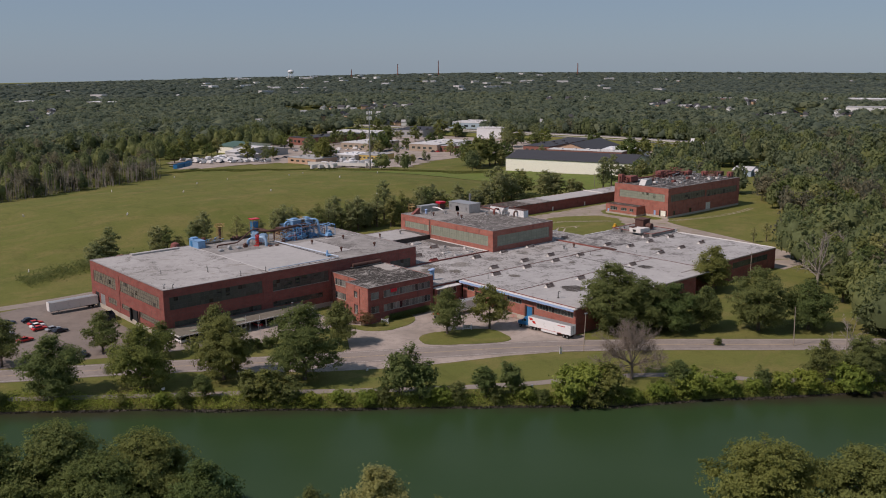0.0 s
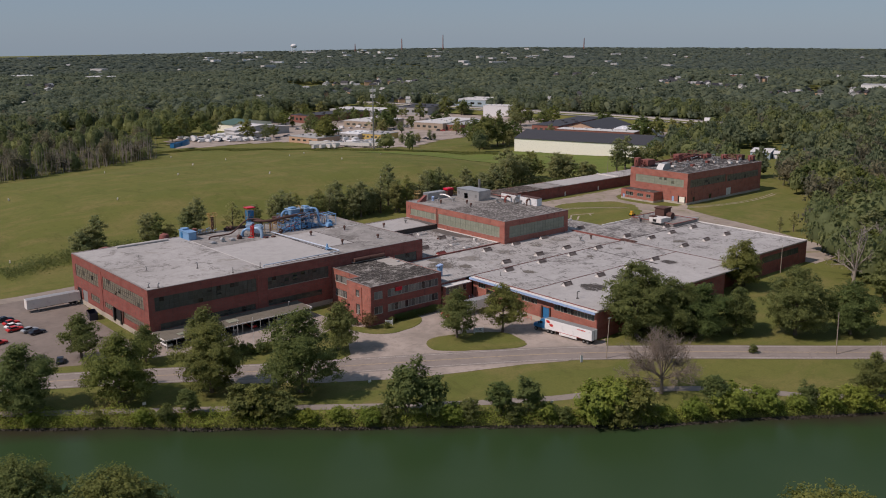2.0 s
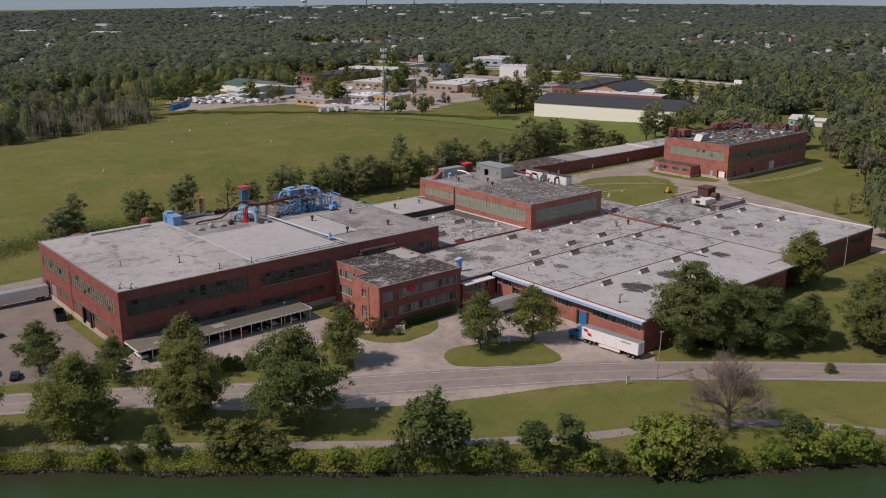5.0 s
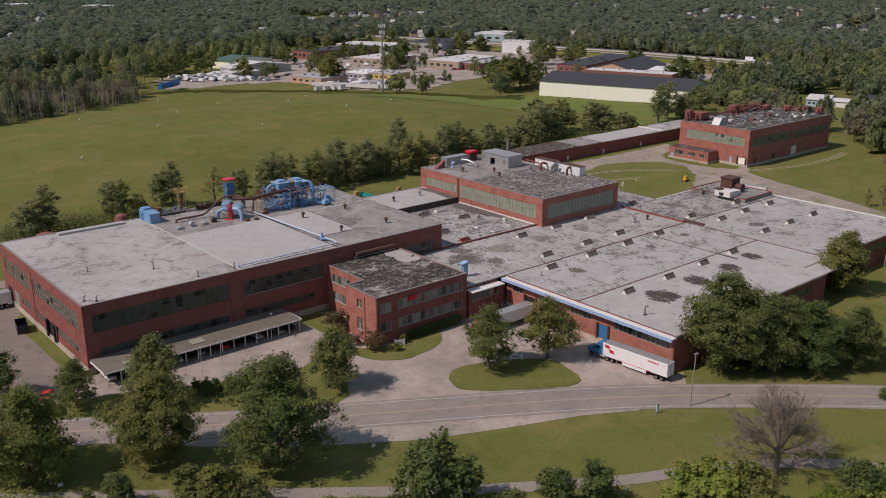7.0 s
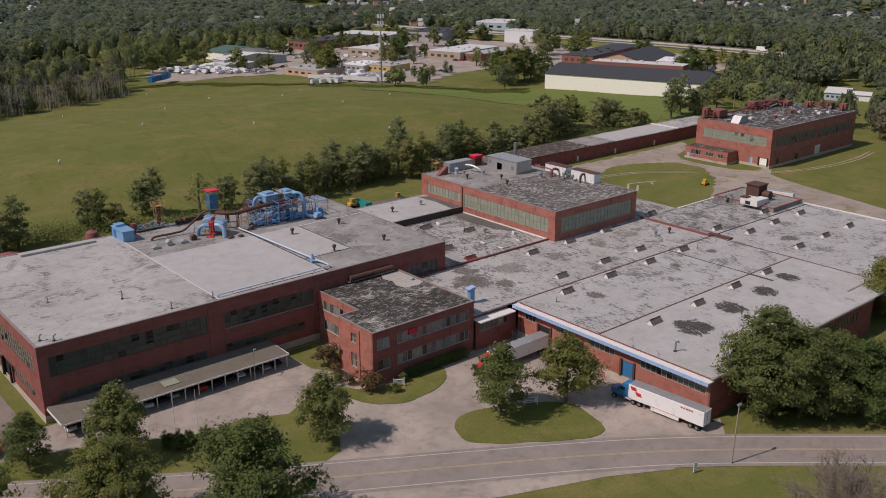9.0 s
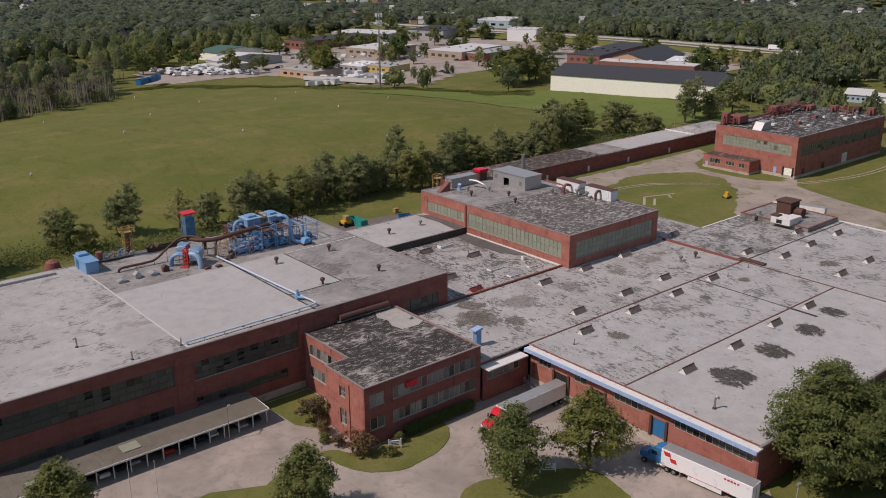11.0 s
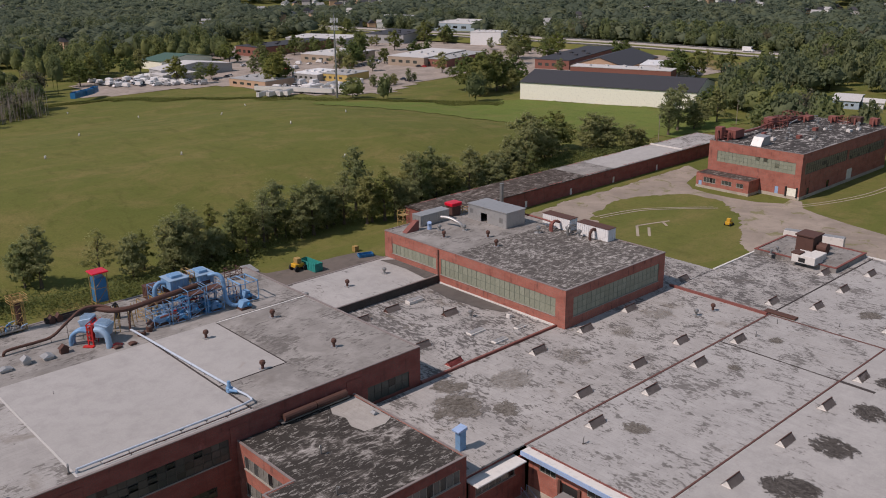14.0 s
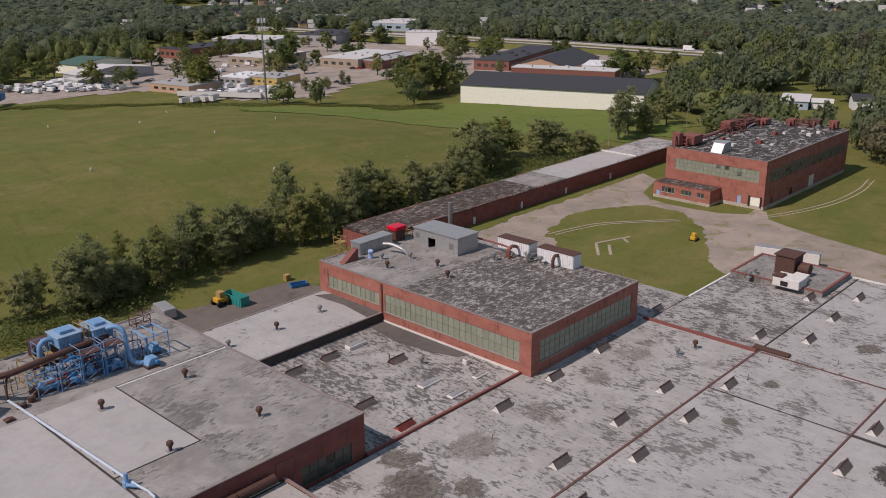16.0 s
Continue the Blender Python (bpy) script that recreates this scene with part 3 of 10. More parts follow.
def window(parent, axis, at, a0, a1, z0, z1, cols, rows, pane_mat, frame_mat, out=-1, name="window", label="", sill=None, tilt=0.0, seed=1):
    """A steel or timber window in an opening: a grid of bars, each pane an object of its own."""
    rnd = random.Random(seed)
    bm = bmesh.new()
    w0, w1 = at - out * 0.06, at - out * 0.2
    lo, hi = min(w0, w1), max(w0, w1)
    bar = 0.036

    def slab(u0, u1, b0, b1, l=lo, h=hi):
        if axis == 0:
            box(bm, u0, u1, l, h, b0, b1)
        else:
            box(bm, l, h, u0, u1, b0, b1)

    du, dz = (a1 - a0) / cols, (z1 - z0) / rows
    for k in range(cols + 1):
        b = bar * (1.6 if k in (0, cols) or k % 4 == 0 else 1)
        c = min(max(a0 + k * du, a0 + b), a1 - b)
        slab(c - b, c + b, z0, z1)
    for k in range(rows + 1):
        c = min(max(z0 + k * dz, z0 + bar), z1 - bar)
        slab(a0, a1, c - bar, c + bar, lo + 0.004, hi - 0.004)
    win = part(name, bm, frame_mat, parent, label)
    key = (axis, round(du, 3), round(dz, 3), pane_mat.name)
    if key not in PANE_MESHES:
        pb = bmesh.new()
        if axis == 0:
            box(pb, -du / 2 + 0.02, du / 2 - 0.02, -0.012, 0.012, -dz / 2 + 0.02, dz / 2 - 0.02)
        else:
            box(pb, -0.012, 0.012, -du / 2 + 0.02, du / 2 - 0.02, -dz / 2 + 0.02, dz / 2 - 0.02)
        PANE_MESHES[key] = mesh_of("pane", pb, pane_mat)
    mid = (lo + hi) / 2
    for k in range(cols):
        for j in range(rows):
            u, z = a0 + (k + 0.5) * du, z0 + (j + 0.5) * dz
            ob = piece("pane", PANE_MESHES[key], win, (u, mid, z) if axis == 0 else (mid, u, z))
            if tilt and rnd.random() < tilt:
                ob.rotation_euler = (radians(-25) * out, 0, 0) if axis == 0 else (0, radians(25) * out, 0)
    if sill:
        sb = bmesh.new()
        l, h = sorted((at + out * 0.09, at - out * 0.2))
        if axis == 0:
            box(sb, a0 - 0.1, a1 + 0.1, l, h, z0 - 0.14, z0 + 0.02)
        else:
            box(sb, l, h, a0 - 0.1, a1 + 0.1, z0 - 0.14, z0 + 0.02)
        piece_ob = part("sill", sb, sill, win)
        piece_ob.matrix_parent_inverse = Matrix.Identity(4)
    return win


def panel(parent, name, axis, at, a0, a1, z0, z1, mat, out=-1, proud=0.05, deep=0.1, label=""):
    """A flat leaf, a door or a board, in or on a wall."""
    bm = bmesh.new()
    l, h = sorted((at + out * proud, at - out * deep))
    if axis == 0:
        box(bm, a0, a1, l, h, z0, z1)
    else:
        box(bm, l, h, a0, a1, z0, z1)
    return part(name, bevelled(bm, 0.02), mat, parent, label)


def coping(parent, x0, x1, y0, y1, z, mat, width=0.45, high=0.16, over=0.06, name="coping"):
    bm = bmesh.new()
    o, w = over, width
    box(bm, x0 - o, x1 + o, y0 - o, y0 + w, z, z + high)
    box(bm, x0 - o, x1 + o, y1 - w, y1 + o, z, z + high)
    box(bm, x0 - o, x0 + w, y0 + w, y1 - w, z, z + high)
    box(bm, x1 - w, x1 + o, y0 + w, y1 - w, z, z + high)
    return part(name, bm, mat, parent)


def slab_roof(parent, x0, x1, y0, y1, z, mat, thick=0.3, name="roof", label=""):
    bm = bmesh.new()
    nx, ny = max(1, int((x1 - x0) / 6)), max(1, int((y1 - y0) / 6))
    top = {}
    for i in range(nx + 1):
        for j in range(ny + 1):
            x, y = x0 + (x1 - x0) * i / nx, y0 + (y1 - y0) * j / ny
            sag = 0.05 * noise.noise(Vector((x * 0.11, y * 0.11, 3.1))) if 0 < i < nx and 0 < j < ny else 0.0
            top[i, j] = bm.verts.new((x, y, z + sag))
    for i in range(nx):
        for j in range(ny):
            bm.faces.new((top[i, j], top[i + 1, j], top[i + 1, j + 1], top[i, j + 1]))
    box(bm, x0, x1, y0, y1, z - thick, z - 0.06)
    return part(name, bm, mat, parent, label)


# canal frame: u along the water, v from it towards the works
def from_uv(u, v):
    return (0.776 * u + 0.63 * v, -0.63 * u + 0.776 * v)


def to_uv(x, y):
    return 0.776 * x - 0.63 * y, 0.63 * x + 0.776 * y


def ease(a, b, x):
    t = min(max((x - a) / (b - a), 0.0), 1.0)
    return t * t * (3 - 2 * t)


# ---- ground, canal, roads ----
WATER_LEVEL = -1.8


def shore(u):
    """How far the works' bank stands back from its mean line."""
    return float(np.interp(u, [-60, -30, 0, 38, 72, 100, 122, 147, 165, 181, 195, 300], [-0.4, 0.0, 0.4, -1.3, -2.0, -2.2, -3.6, -0.3, 0.7, 1.8, 2.6, 2.6]))


def ground_height(x, y):
    u, v = to_uv(x, y)
    w = v - shore(u)
    if w < -47:
        if v > -78:
            return -5.0 * ease(-47, -55, w)
        return -5.0 + 5.2 * ease(-102, -110, v)
    away = math.hypot(x + 40, y + 160)
    bearing = math.degrees(math.atan2(y + 160, x + 40))
    low = -3.2 * ease(430, 700, away) * min(max((bearing - 35) / 29, 0.0), 1.3)
    if away > 1300:
        return low + (np.interp(bearing, [15, 30, 47, 62, 80], [6, 16, 20, 2, -24]) - low) * ((min(away, 4700) - 1300) / 3400) ** 1.5
    z = 10.3 * ease(112, 185, y) * (1 - ease(235, 350, y)) * (1 - ease(225, 345, x)) * (0.12 * ease(-260, -90, x) + 0.88 * ease(-60, 108, x)) + low
    z += 0.5 * noise.noise(Vector((x * 0.02, y * 0.02, 0.3))) * ease(118, 160, y) * (1 - ease(400, 500, y))
    return z


def spaced(stops):
    """Grid lines: rows of (to, step), from the first number on."""
    out = [stops[0]]
    for to, step in stops[1:]:
        n = max(1, round((to - out[-1]) / step))
        first = out[-1]
        out += [first + (to - first) * k / n for k in range(1, n + 1)]
    return out


us = spaced([-4600, (-600, 400), (-260, 34), (520, 7.5), (1000, 40), (4600, 180)])
vs = spaced([-2500, (-200, 230), (-114, 14), (-98, 1.6), (-58, 20), (-42, 1.3), (70, 9), (420, 7.5), (900, 40), (5200, 150)])
verts = []
for v in vs:
    for u in us:
        x, y = from_uv(u, v)
        verts.append((x, y, ground_height(x, y)))
faces = []
for j in range(len(vs) - 1):
    for i in range(len(us) - 1):
        k = j * len(us) + i
        faces.append((k, k + 1, k + 1 + len(us), k + len(us)))
me = bpy.data.meshes.new("ground")
me.from_pydata(verts, [], faces)
me.materials.append(GRASS)
me.shade_smooth()
tagged(new("ground", me), "mown green and olive grass land with dry patches", "ground", kind="structure")

bm = bmesh.new()
polygon(bm, [from_uv(u, v) for u, v in ((-2600, -109), (2600, -109), (2600, -43), (-2600, -43))], WATER_LEVEL)
tagged(part("water", bm, WATER), "still dark green water of a canal", "water", kind="structure")

ROAD_UV = [(-420, -100), (-200, -56), (-90, -37), (-32, -28.9), (-12, -26.0), (7.4, -23.9), (30, -22.2), (50, -19.6), (75, -16.1), (100, -12.9), (120, -11.7), (150, -12.2), (170, -13.4), (198, -14.6), (260, -17), (420, -24)]
ROAD_XY = [from_uv(p.x, p.y) for p in bend([(u, v, 0) for u, v in ROAD_UV], 7)]


def offset_line(pts, d):
    out = []
    for k, (x, y) in enumerate(pts):
        a, b = pts[max(k - 1, 0)], pts[min(k + 1, len(pts) - 1)]
        l = math.hypot(b[0] - a[0], b[1] - a[1])
        out.append((x - (b[1] - a[1]) / l * d, y + (b[0] - a[0]) / l * d))
    return out


bm = bmesh.new()
ribbon(bm, ROAD_XY, 5.3, 0.07)
tagged(part("road", bm, ROAD), "worn grey two-lane asphalt road beside the canal", "road", kind="structure")
for off, mat, name, words in ((4.35, LINE_WHITE, "edge_line", "worn white edge line painted on the road"), (-4.35, LINE_WHITE, "edge_line", "worn white edge line painted on the road"), (0.14, LINE_YELLOW, "centre_line", "faded yellow centre line painted on the road"), (-0.14, LINE_YELLOW, "centre_line", "faded yellow centre line painted on the road")):
    bm = bmesh.new()
    ribbon(bm, offset_line(ROAD_XY, off), 0.09 if mat is LINE_WHITE else 0.07, 0.082)
    tagged(part(name, bm, mat), words, "road line", kind="structure")

PATH_UV = [(-300, -50), (-120, -48), (-11, -46.2), (31, -45.2), (73, -44.8), (101, -42.5), (112, -40.3), (126, -38), (140, -37.6), (156, -40.8), (171, -43.6), (230, -45), (420, -48)]
bm = bmesh.new()
ribbon(bm, [from_uv(p.x, p.y) for p in bend([(u, v, 0) for u, v in PATH_UV], 7)], 1.5, 0.05)
tagged(part("footpath", bm, PATHWAY), "narrow grey footpath along the canal bank", "path", kind="structure")

near_road = offset_line(ROAD_XY, 5.0)
lower_road = offset_line(ROAD_XY, -5.0)


def along_road(u0, u1, side=near_road):
    return [p for p in side if u0 < to_uv(*p)[0] < u1]


# forecourt: from the road between the two lawns up to the docks
bm = bmesh.new()
polygon(bm, [*along_road(52, 128), (96.5, -79), (94, -79), (94, -1), (48.6, -1), (48.6, -12), (45, -21), (43.5, -31), (39, -38), (36, -43)], 0.03)
tagged(part("forecourt", bm, LOT), "worn pale paving in front of the works", "pavement", kind="structure")
bm = bmesh.new()
polygon(bm, [(-6, -1), (48.6, -1), (48.6, -12), (45.3, -21), (36, -25.5), (28, -21.5), (22, -22.3), (15, -19.2), (3, -13), (-8, -9)], 0.026)
tagged(part("parking_lot", bm, LOT), "pale worn asphalt of the covered parking lot", "pavement", kind="structure")
bm = bmesh.new()
polygon(bm, [(-0.2, 69), (-18, 68), (-75, 60), (-75, 20), (-46, 6), (-33, 3), (-8, -10), (-6, -1), (-3.2, 3), (-3.4, 40), (-0.2, 46)], 0.022)
tagged(part("side_yard", bm, YARD_BROWN), "bare gravelly yard with parked cars beside the hall", "pavement", kind="structure")
bm = bmesh.new()
ribbon(bm, [(p.x, p.y) for p in bend([(60, 74, 0), (20, 72, 0), (-20, 71, 0), (-60, 78, 0), (-140, 100, 0)], 6)], 3.0, 0.028)
tagged(part("dirt_track", bm, GRAVEL), "pale dirt track behind the hall", "track", kind="structure")
# wide gravel shoulder on the canal side of the road, opposite the entrance
bm = bmesh.new()
polygon(bm, [*along_road(18, 112, lower_road), *[from_uv(u, v) for u, v in ((112, -17.6), (100, -19.6), (84, -24.5), (70, -28.2), (50, -30.2), (30, -30), (18, -28.2))]], 0.05)
tagged(part("shoulder", bm, LOT), "wide bare gravel shoulder beside the road", "pavement", kind="structure")
# yard behind the works
bm = bmesh.new()
polygon(bm, [(168, 60), (190, 66), (205, 76), (230, 79.6), (306, 80), (300, 70), (281, 64), (278.5, 61), (275.6, 58), (274, 50), (274.2, 41), (275.4, 33), (280, 26), (286.4, 27), (286.4, 23), (279, 19), (275.9, 12.5), (271.7, -0.3), (267.8, -17), (263, -34), (254, -60), (249, -76), (221.2, -76), (221, -4), (200, 8), (186, 12), (168, 20)], 0.025)
tagged(part("rear_yard", bm, YARD), "packed gravel yard and lane between the brick buildings", "pavement", kind="structure")


def lawn(name, pts, words, high=0.13):
    b = bmesh.new()
    polygon(b, pts, 0.0, high)
    k = part(name, b, GRASS)
    tagged(k, words, "lawn", kind="structure")
    cb = bmesh.new()
    ring = [Vector((x, y)) for x, y in pts]
    for a, c in zip(ring, [*ring[1:], ring[0]]):
        d = (c - a).normalized()
        n = Vector((-d.y, d.x)) * 0.09
        m = [(a - n), (c - n), (c + n), (a + n)]
        polygon(cb, [(q.x, q.y) for q in m], 0.0, high + 0.012)
    return cb


def ragged(pts, amount):
    """The outline of a lawn that creeps out over the gravel unevenly."""
    out = []
    for (ax, ay), (bx, by) in zip(pts, [*pts[1:], pts[0]]):
        n = max(1, round(math.hypot(bx - ax, by - ay) / 0.8))
        for k in range(n):
            x, y = ax + (bx - ax) * k / n, ay + (by - ay) * k / n
            dx, dy = (noise.noise(Vector((x * 0.17, y * 0.17, q))) + 0.6 * noise.noise(Vector((x * 0.7, y * 0.7, q))) for q in (1.0, 8.0))
            out.append((x + amount * dx, y + amount * dy))
    return out


def rounded(pts, steps=5):
    return [(p.x, p.y) for p in bend([(*q, 0) for q in [*pts, pts[0]]], steps)[:-1]]


for name, pts, words, kerbed in (
    ("island_lawn", rounded([(56.3, -49.5), (54.8, -54.0), (58, -58.5), (66, -64.2), (74, -68.3), (77.6, -66.5), (79.3, -61), (79, -56.5), (74, -52), (67, -48.5), (60.5, -47.2)]), "rounded grass island at the entrance", False),
    ("office_lawn", rounded([(47.5, -22.5), (48.6, -29), (51, -33.4), (56, -36.2), (63, -36), (68.3, -33.2), (71, -28.5), (68, -27.5), (54, -27.5), (50.5, -24)]), "small lawn in front of the brick office", False),
    ("corner_lawn", [(49.0, -1.2), (59.2, -1.2), (59.2, -15), (54.4, -15.5), (53.5, -18), (49.6, -12)], "clipped lawn strip between hall and office", True),
    ("yard_lawn", rounded([(221.7, 60.4), (215, 50), (204, 38), (193, 28), (188.5, 18), (189, 4), (192, -2.5), (205, -3.2), (217, -2.6), (223.5, 3), (227, 10), (235, 16.5), (247.4, 23.2), (258, 30.5), (266, 38.5), (268.5, 47), (267.4, 55), (259.6, 61.4), (249, 66), (236.5, 65.8)]), "rough lawn in the rear yard", False),
    ("dock_verge", [(231, 78.6), (262, 77.4), (306, 78.6), (306, 82.4), (216, 82.4), (206, 77.4), (214, 76.4)], "grass verge along the low shed", False),
):
    rag = {"yard_lawn": 1.7, "island_lawn": 0.5, "office_lawn": 0.4, "dock_verge": 1.2}.get(name, 0.0)
    kb = lawn(name, ragged(pts, rag) if rag else pts, words, 0.06 if rag > 0.6 else 0.13)
    if kerbed:
        tagged(part("kerb", kb, CONCRETE), "low concrete kerb round a lawn", "kerb", kind="structure")
    else:
        kb.free()


# ---- the works: buildings ----
def add_walls(parent, x0, x1, y0, y1, z0, z1, holes, mat, sides="wesn", thick=0.4):
    """Walls round a plan; holes: {side: [(a0, a1, z0, z1), ...]}. South and north walls run full length."""
    made = {}
    for side in sides:
        bm = bmesh.new()
        h = holes.get(side, ())
        if side == "s":
            sheet_wall(bm, 0, y0, x0, x1, z0, z1, h, thick, -1)
        if side == "n":
            sheet_wall(bm, 0, y1, x0, x1, z0, z1, h, thick, 1)
        if side == "w":
            sheet_wall(bm, 1, x0, y0 + thick, y1 - thick, z0, z1, h, thick, -1)
        if side == "e":
            sheet_wall(bm, 1, x1, y0 + thick, y1 - thick, z0, z1, h, thick, 1)
        made[side] = part("wall", bm, mat, parent)
    return made


def plinth(parent, x0, x1, y0, y1, z, sides="sw", mat=None, proud=0.08):
    for side in sides:
        bm = bmesh.new()
        if side == "s":
            box(bm, x0 - proud, x1 + proud, y0 - proud, y0 - 0.003, 0, z)
        if side == "w":
            box(bm, x0 - proud, x0 - 0.003, y0, y1, 0, z)
        if side == "e":
            box(bm, x1 + 0.003, x1 + proud, y0, y1, 0, z)
        part("plinth", bm, mat or PLINTH, parent)


def interior(parent, x0, x1, y0, y1, z0, z1):
    """A dark floor inside, so that broken panes look into depth."""
    bm = bmesh.new()
    box(bm, x0 + 0.6, x1 - 0.6, y0 + 0.6, y1 - 0.6, z0, z0 + 0.1)
    part("floor", bm, CONCRETE, parent)


# main hall
H = 15.2
HX, HY = 96.4, 58.0
hall = thing("factory_hall", (0, 0, 0), "large red brick factory hall with a flat pale roof", "factory")
hs = [(1.8, 33.0, 8.9, 12.8), (36.8, 58.3, 8.8, 12.3), (3.0, 32.4, 3.5, 5.2), (36.7, 55.7, 3.6, 5.3), (84.6, 93.8, 8.4, 11.4)]
hw = [(3.2, 32.7, 8.9, 12.6), (36.4, 55.2, 8.5, 12.4), (4.0, 18.2, 3.4, 5.2), (19.4, 25.0, 1.2, 4.9), (26.2, 32.2, 3.4, 5.0), (36.5, 43.5, 3.2, 5.2), (46.5, 50.5, 1.2, 5.0), (51.6, 55.0, 1.2, 5.0)]
he = [(3.0, 20.0, 10.0, 13.0)]
add_walls(hall, 0, HX, 0, HY, 0, H, {"s": hs, "w": hw, "e": he}, BRICK_DARK)
plinth(hall, 0, HX, 0, HY, 1.5, "sw")
interior(hall, 0, HX, 0, HY, 0, H)
for k, (a, b, z0, z1) in enumerate(hs):
    window(hall, 0, 0, a, b, z0, z1, max(3, round((b - a) / 1.45)), 3 if z1 - z0 > 3 else 2, PANE_GREY, FRAME_METAL, -1, sill=CONCRETE if k == 1 else None, tilt=0.04, label="grimy steel-framed factory window" if k < 2 else "", seed=k)
for k, (a, b, z0, z1) in enumerate(hw):
    if z0 > 2:
        window(hall, 1, 0, a, b, z0, z1, max(3, round((b - a) / 1.45)), 3 if z1 - z0 > 3 else 2, PANE_BROWN, FRAME_METAL, -1, tilt=0.03, seed=20 + k)
window(hall, 1, HX, 3.0, 20.0, 10.0, 13.0, 12, 2, PANE_GREY, FRAME_METAL, 1)
# near-black panels fill the open docks, painted for the unlit inside
panel(hall, "dock_door", 1, 0, 19.4, 25.0, 1.2, 4.9, DARK, -1, -0.15, 0.3, "loading doorway with its inner shade painted on a dark panel")
panel(hall, "dock_door", 1, 0, 46.5, 50.5, 1.2, 5.0, GALV, -1, -0.1, 0.25)
panel(hall, "dock_door", 1, 0, 51.6, 55.0, 1.2, 5.0, DARK, -1, -0.15, 0.3)
for a, b in ((19.2, 20.0), (24.4, 25.2)):
    panel(hall, "dock_bumper", 1, 0, a, b, 1.0, 5.1, BLACK, -1, 0.5, 0.0)
panel(hall, "wall_pad", 1, 0, 18.3, 19.0, 1.5, 5.2, RUST, -1, 0.25, 0.0)
# pilasters of brick between the window bands
for x in (34.9, 60.2, 81.9):
    panel(hall, "pilaster", 0, 0, x - 1.6, x + 1.6, 1.5, H - 1.2, BRICK_DARK, -1, 0.12, 0.0)
panel(hall, "pilaster", 1, 0, 33.4, 35.8, 1.5, H - 1.2, BRICK_DARK, -1, 0.12, 0.0)
slab_roof(hall, 0.3, 36.3, 0.3, HY - 0.3, H, ROOF_HALL, label="streaked pale roofing sheet")
slab_roof(hall, 36.3, 63.2, 0.3, 35.0, H, ROOF_SMOOTH, label="smooth patched roofing")
slab_roof(hall, 63.2, 76.0, 11.0, 35.0, H, ROOF_SMOOTH)
slab_roof(hall, 76.0, HX - 0.3, 0.3, 34.4, H, ROOF_GREY, label="dirty grey roofing")
slab_roof(hall, 63.2, 76.0, 0.3, 11.0, H, ROOF_GREY)
slab_roof(hall, 36.3, 62.0, 35.0, HY - 0.3, H, ROOF_GREY)
slab_roof(hall, 62.0, HX - 0.3, 35.0, HY - 0.3, H, ROOF_GREY)
coping(hall, 0, HX, 0, HY, H - 0.03, COPING, 0.4, 0.14)
for x0, x1, y0, y1, mat in ((36.15, 36.45, 0.6, 57, SEAM), (75.9, 76.1, 11, 34.5, TAR), (63.2, 76, 10.9, 11.08, TAR), (76.0, 96, 34.3, 34.65, WHITE_TRIM), (63.0, 63.3, 1, 40, TAR)):
    bm = bmesh.new()
    box(bm, x0, x1, y0, y1, H - 0.05, H + 0.07)
    part("roof_seam", bm, mat, hall)
bm = bmesh.new()   # long flat box along the rear left edge of the roof
box(bm, 13.5, 31.0, HY - 3.4, HY - 1.6, H - 0.05, H + 0.55)
part("roof_curb", bevelled(bm, 0.06), ROOF_CLEAN, hall)

# covered parking along the hall's front
port = thing("carport", (23.5, -4, 0), "long open carport with a flat mossy roof on white posts", "carport")
PORT_ROOF = roof_material("mossy_carport_roof", (0.205, 0.185, 0.148), (0.16, 0.143, 0.113), (0.10, 0.09, 0.07), 0.6)
for k in range(17):
    bm = bmesh.new()
    x0 = 0.4 + k * 46.2 / 17
    z0 = 3.05
    vs4 = [(x0, -8.2, z0 - 0.05), (x0 + 46.2 / 17, -8.2, z0 - 0.05), (x0 + 46.2 / 17, -0.15, z0 + 0.4), (x0, -0.15, z0 + 0.4)]
    lo = [bm.verts.new((x, y, z - 0.14)) for x, y, z in vs4]
    hi = [bm.verts.new(p) for p in vs4]
    bm.faces.new(hi), bm.faces.new(lo[::-1])
    for a in range(4):
        bm.faces.new((lo[a], lo[(a + 1) % 4], hi[(a + 1) % 4], hi[a]))
    part("roof_panel", bm, PORT_ROOF, port)
bm = bmesh.new()
box(bm, 0.3, 46.7, -8.32, -8.203, 2.78, 3.08)
box(bm, 0.28, 0.397, -8.2, -0.3, 2.8, 3.2)
box(bm, 46.603, 46.72, -8.2, -0.3, 2.8, 3.2)
part("fascia", bm, WHITE_TRIM, port)
pb = bmesh.new()
box(pb, -0.1, 0.1, -0.1, 0.1, 0, 2.86)
POST = mesh_of("post", bevelled(pb, 0.02), WHITE_TRIM)
for k in range(17):
    piece("post", POST, port, (46.4 - k * 2.83, -7.6, 0.02))
bm = bmesh.new()
for k in range(5):
    box(bm, 0.5, 46.5, -7.9 + k * 1.85, -7.75 + k * 1.85, 2.75, 2.9 + k * 0.1)
part("joists", bm, POLE_WOOD, port)
for (a, b, c, d) in ((5.2, 7.4, -6.6, -4.9), (20.5, 23.6, -6.2, -3.6)):
    bm = bmesh.new()
    z = 3.02 + (c + 8.2) * 0.056
    box(bm, a, b, c, d, z, z + 0.14)
    part("skylight_sheet", bm, PANE_GREEN, port)

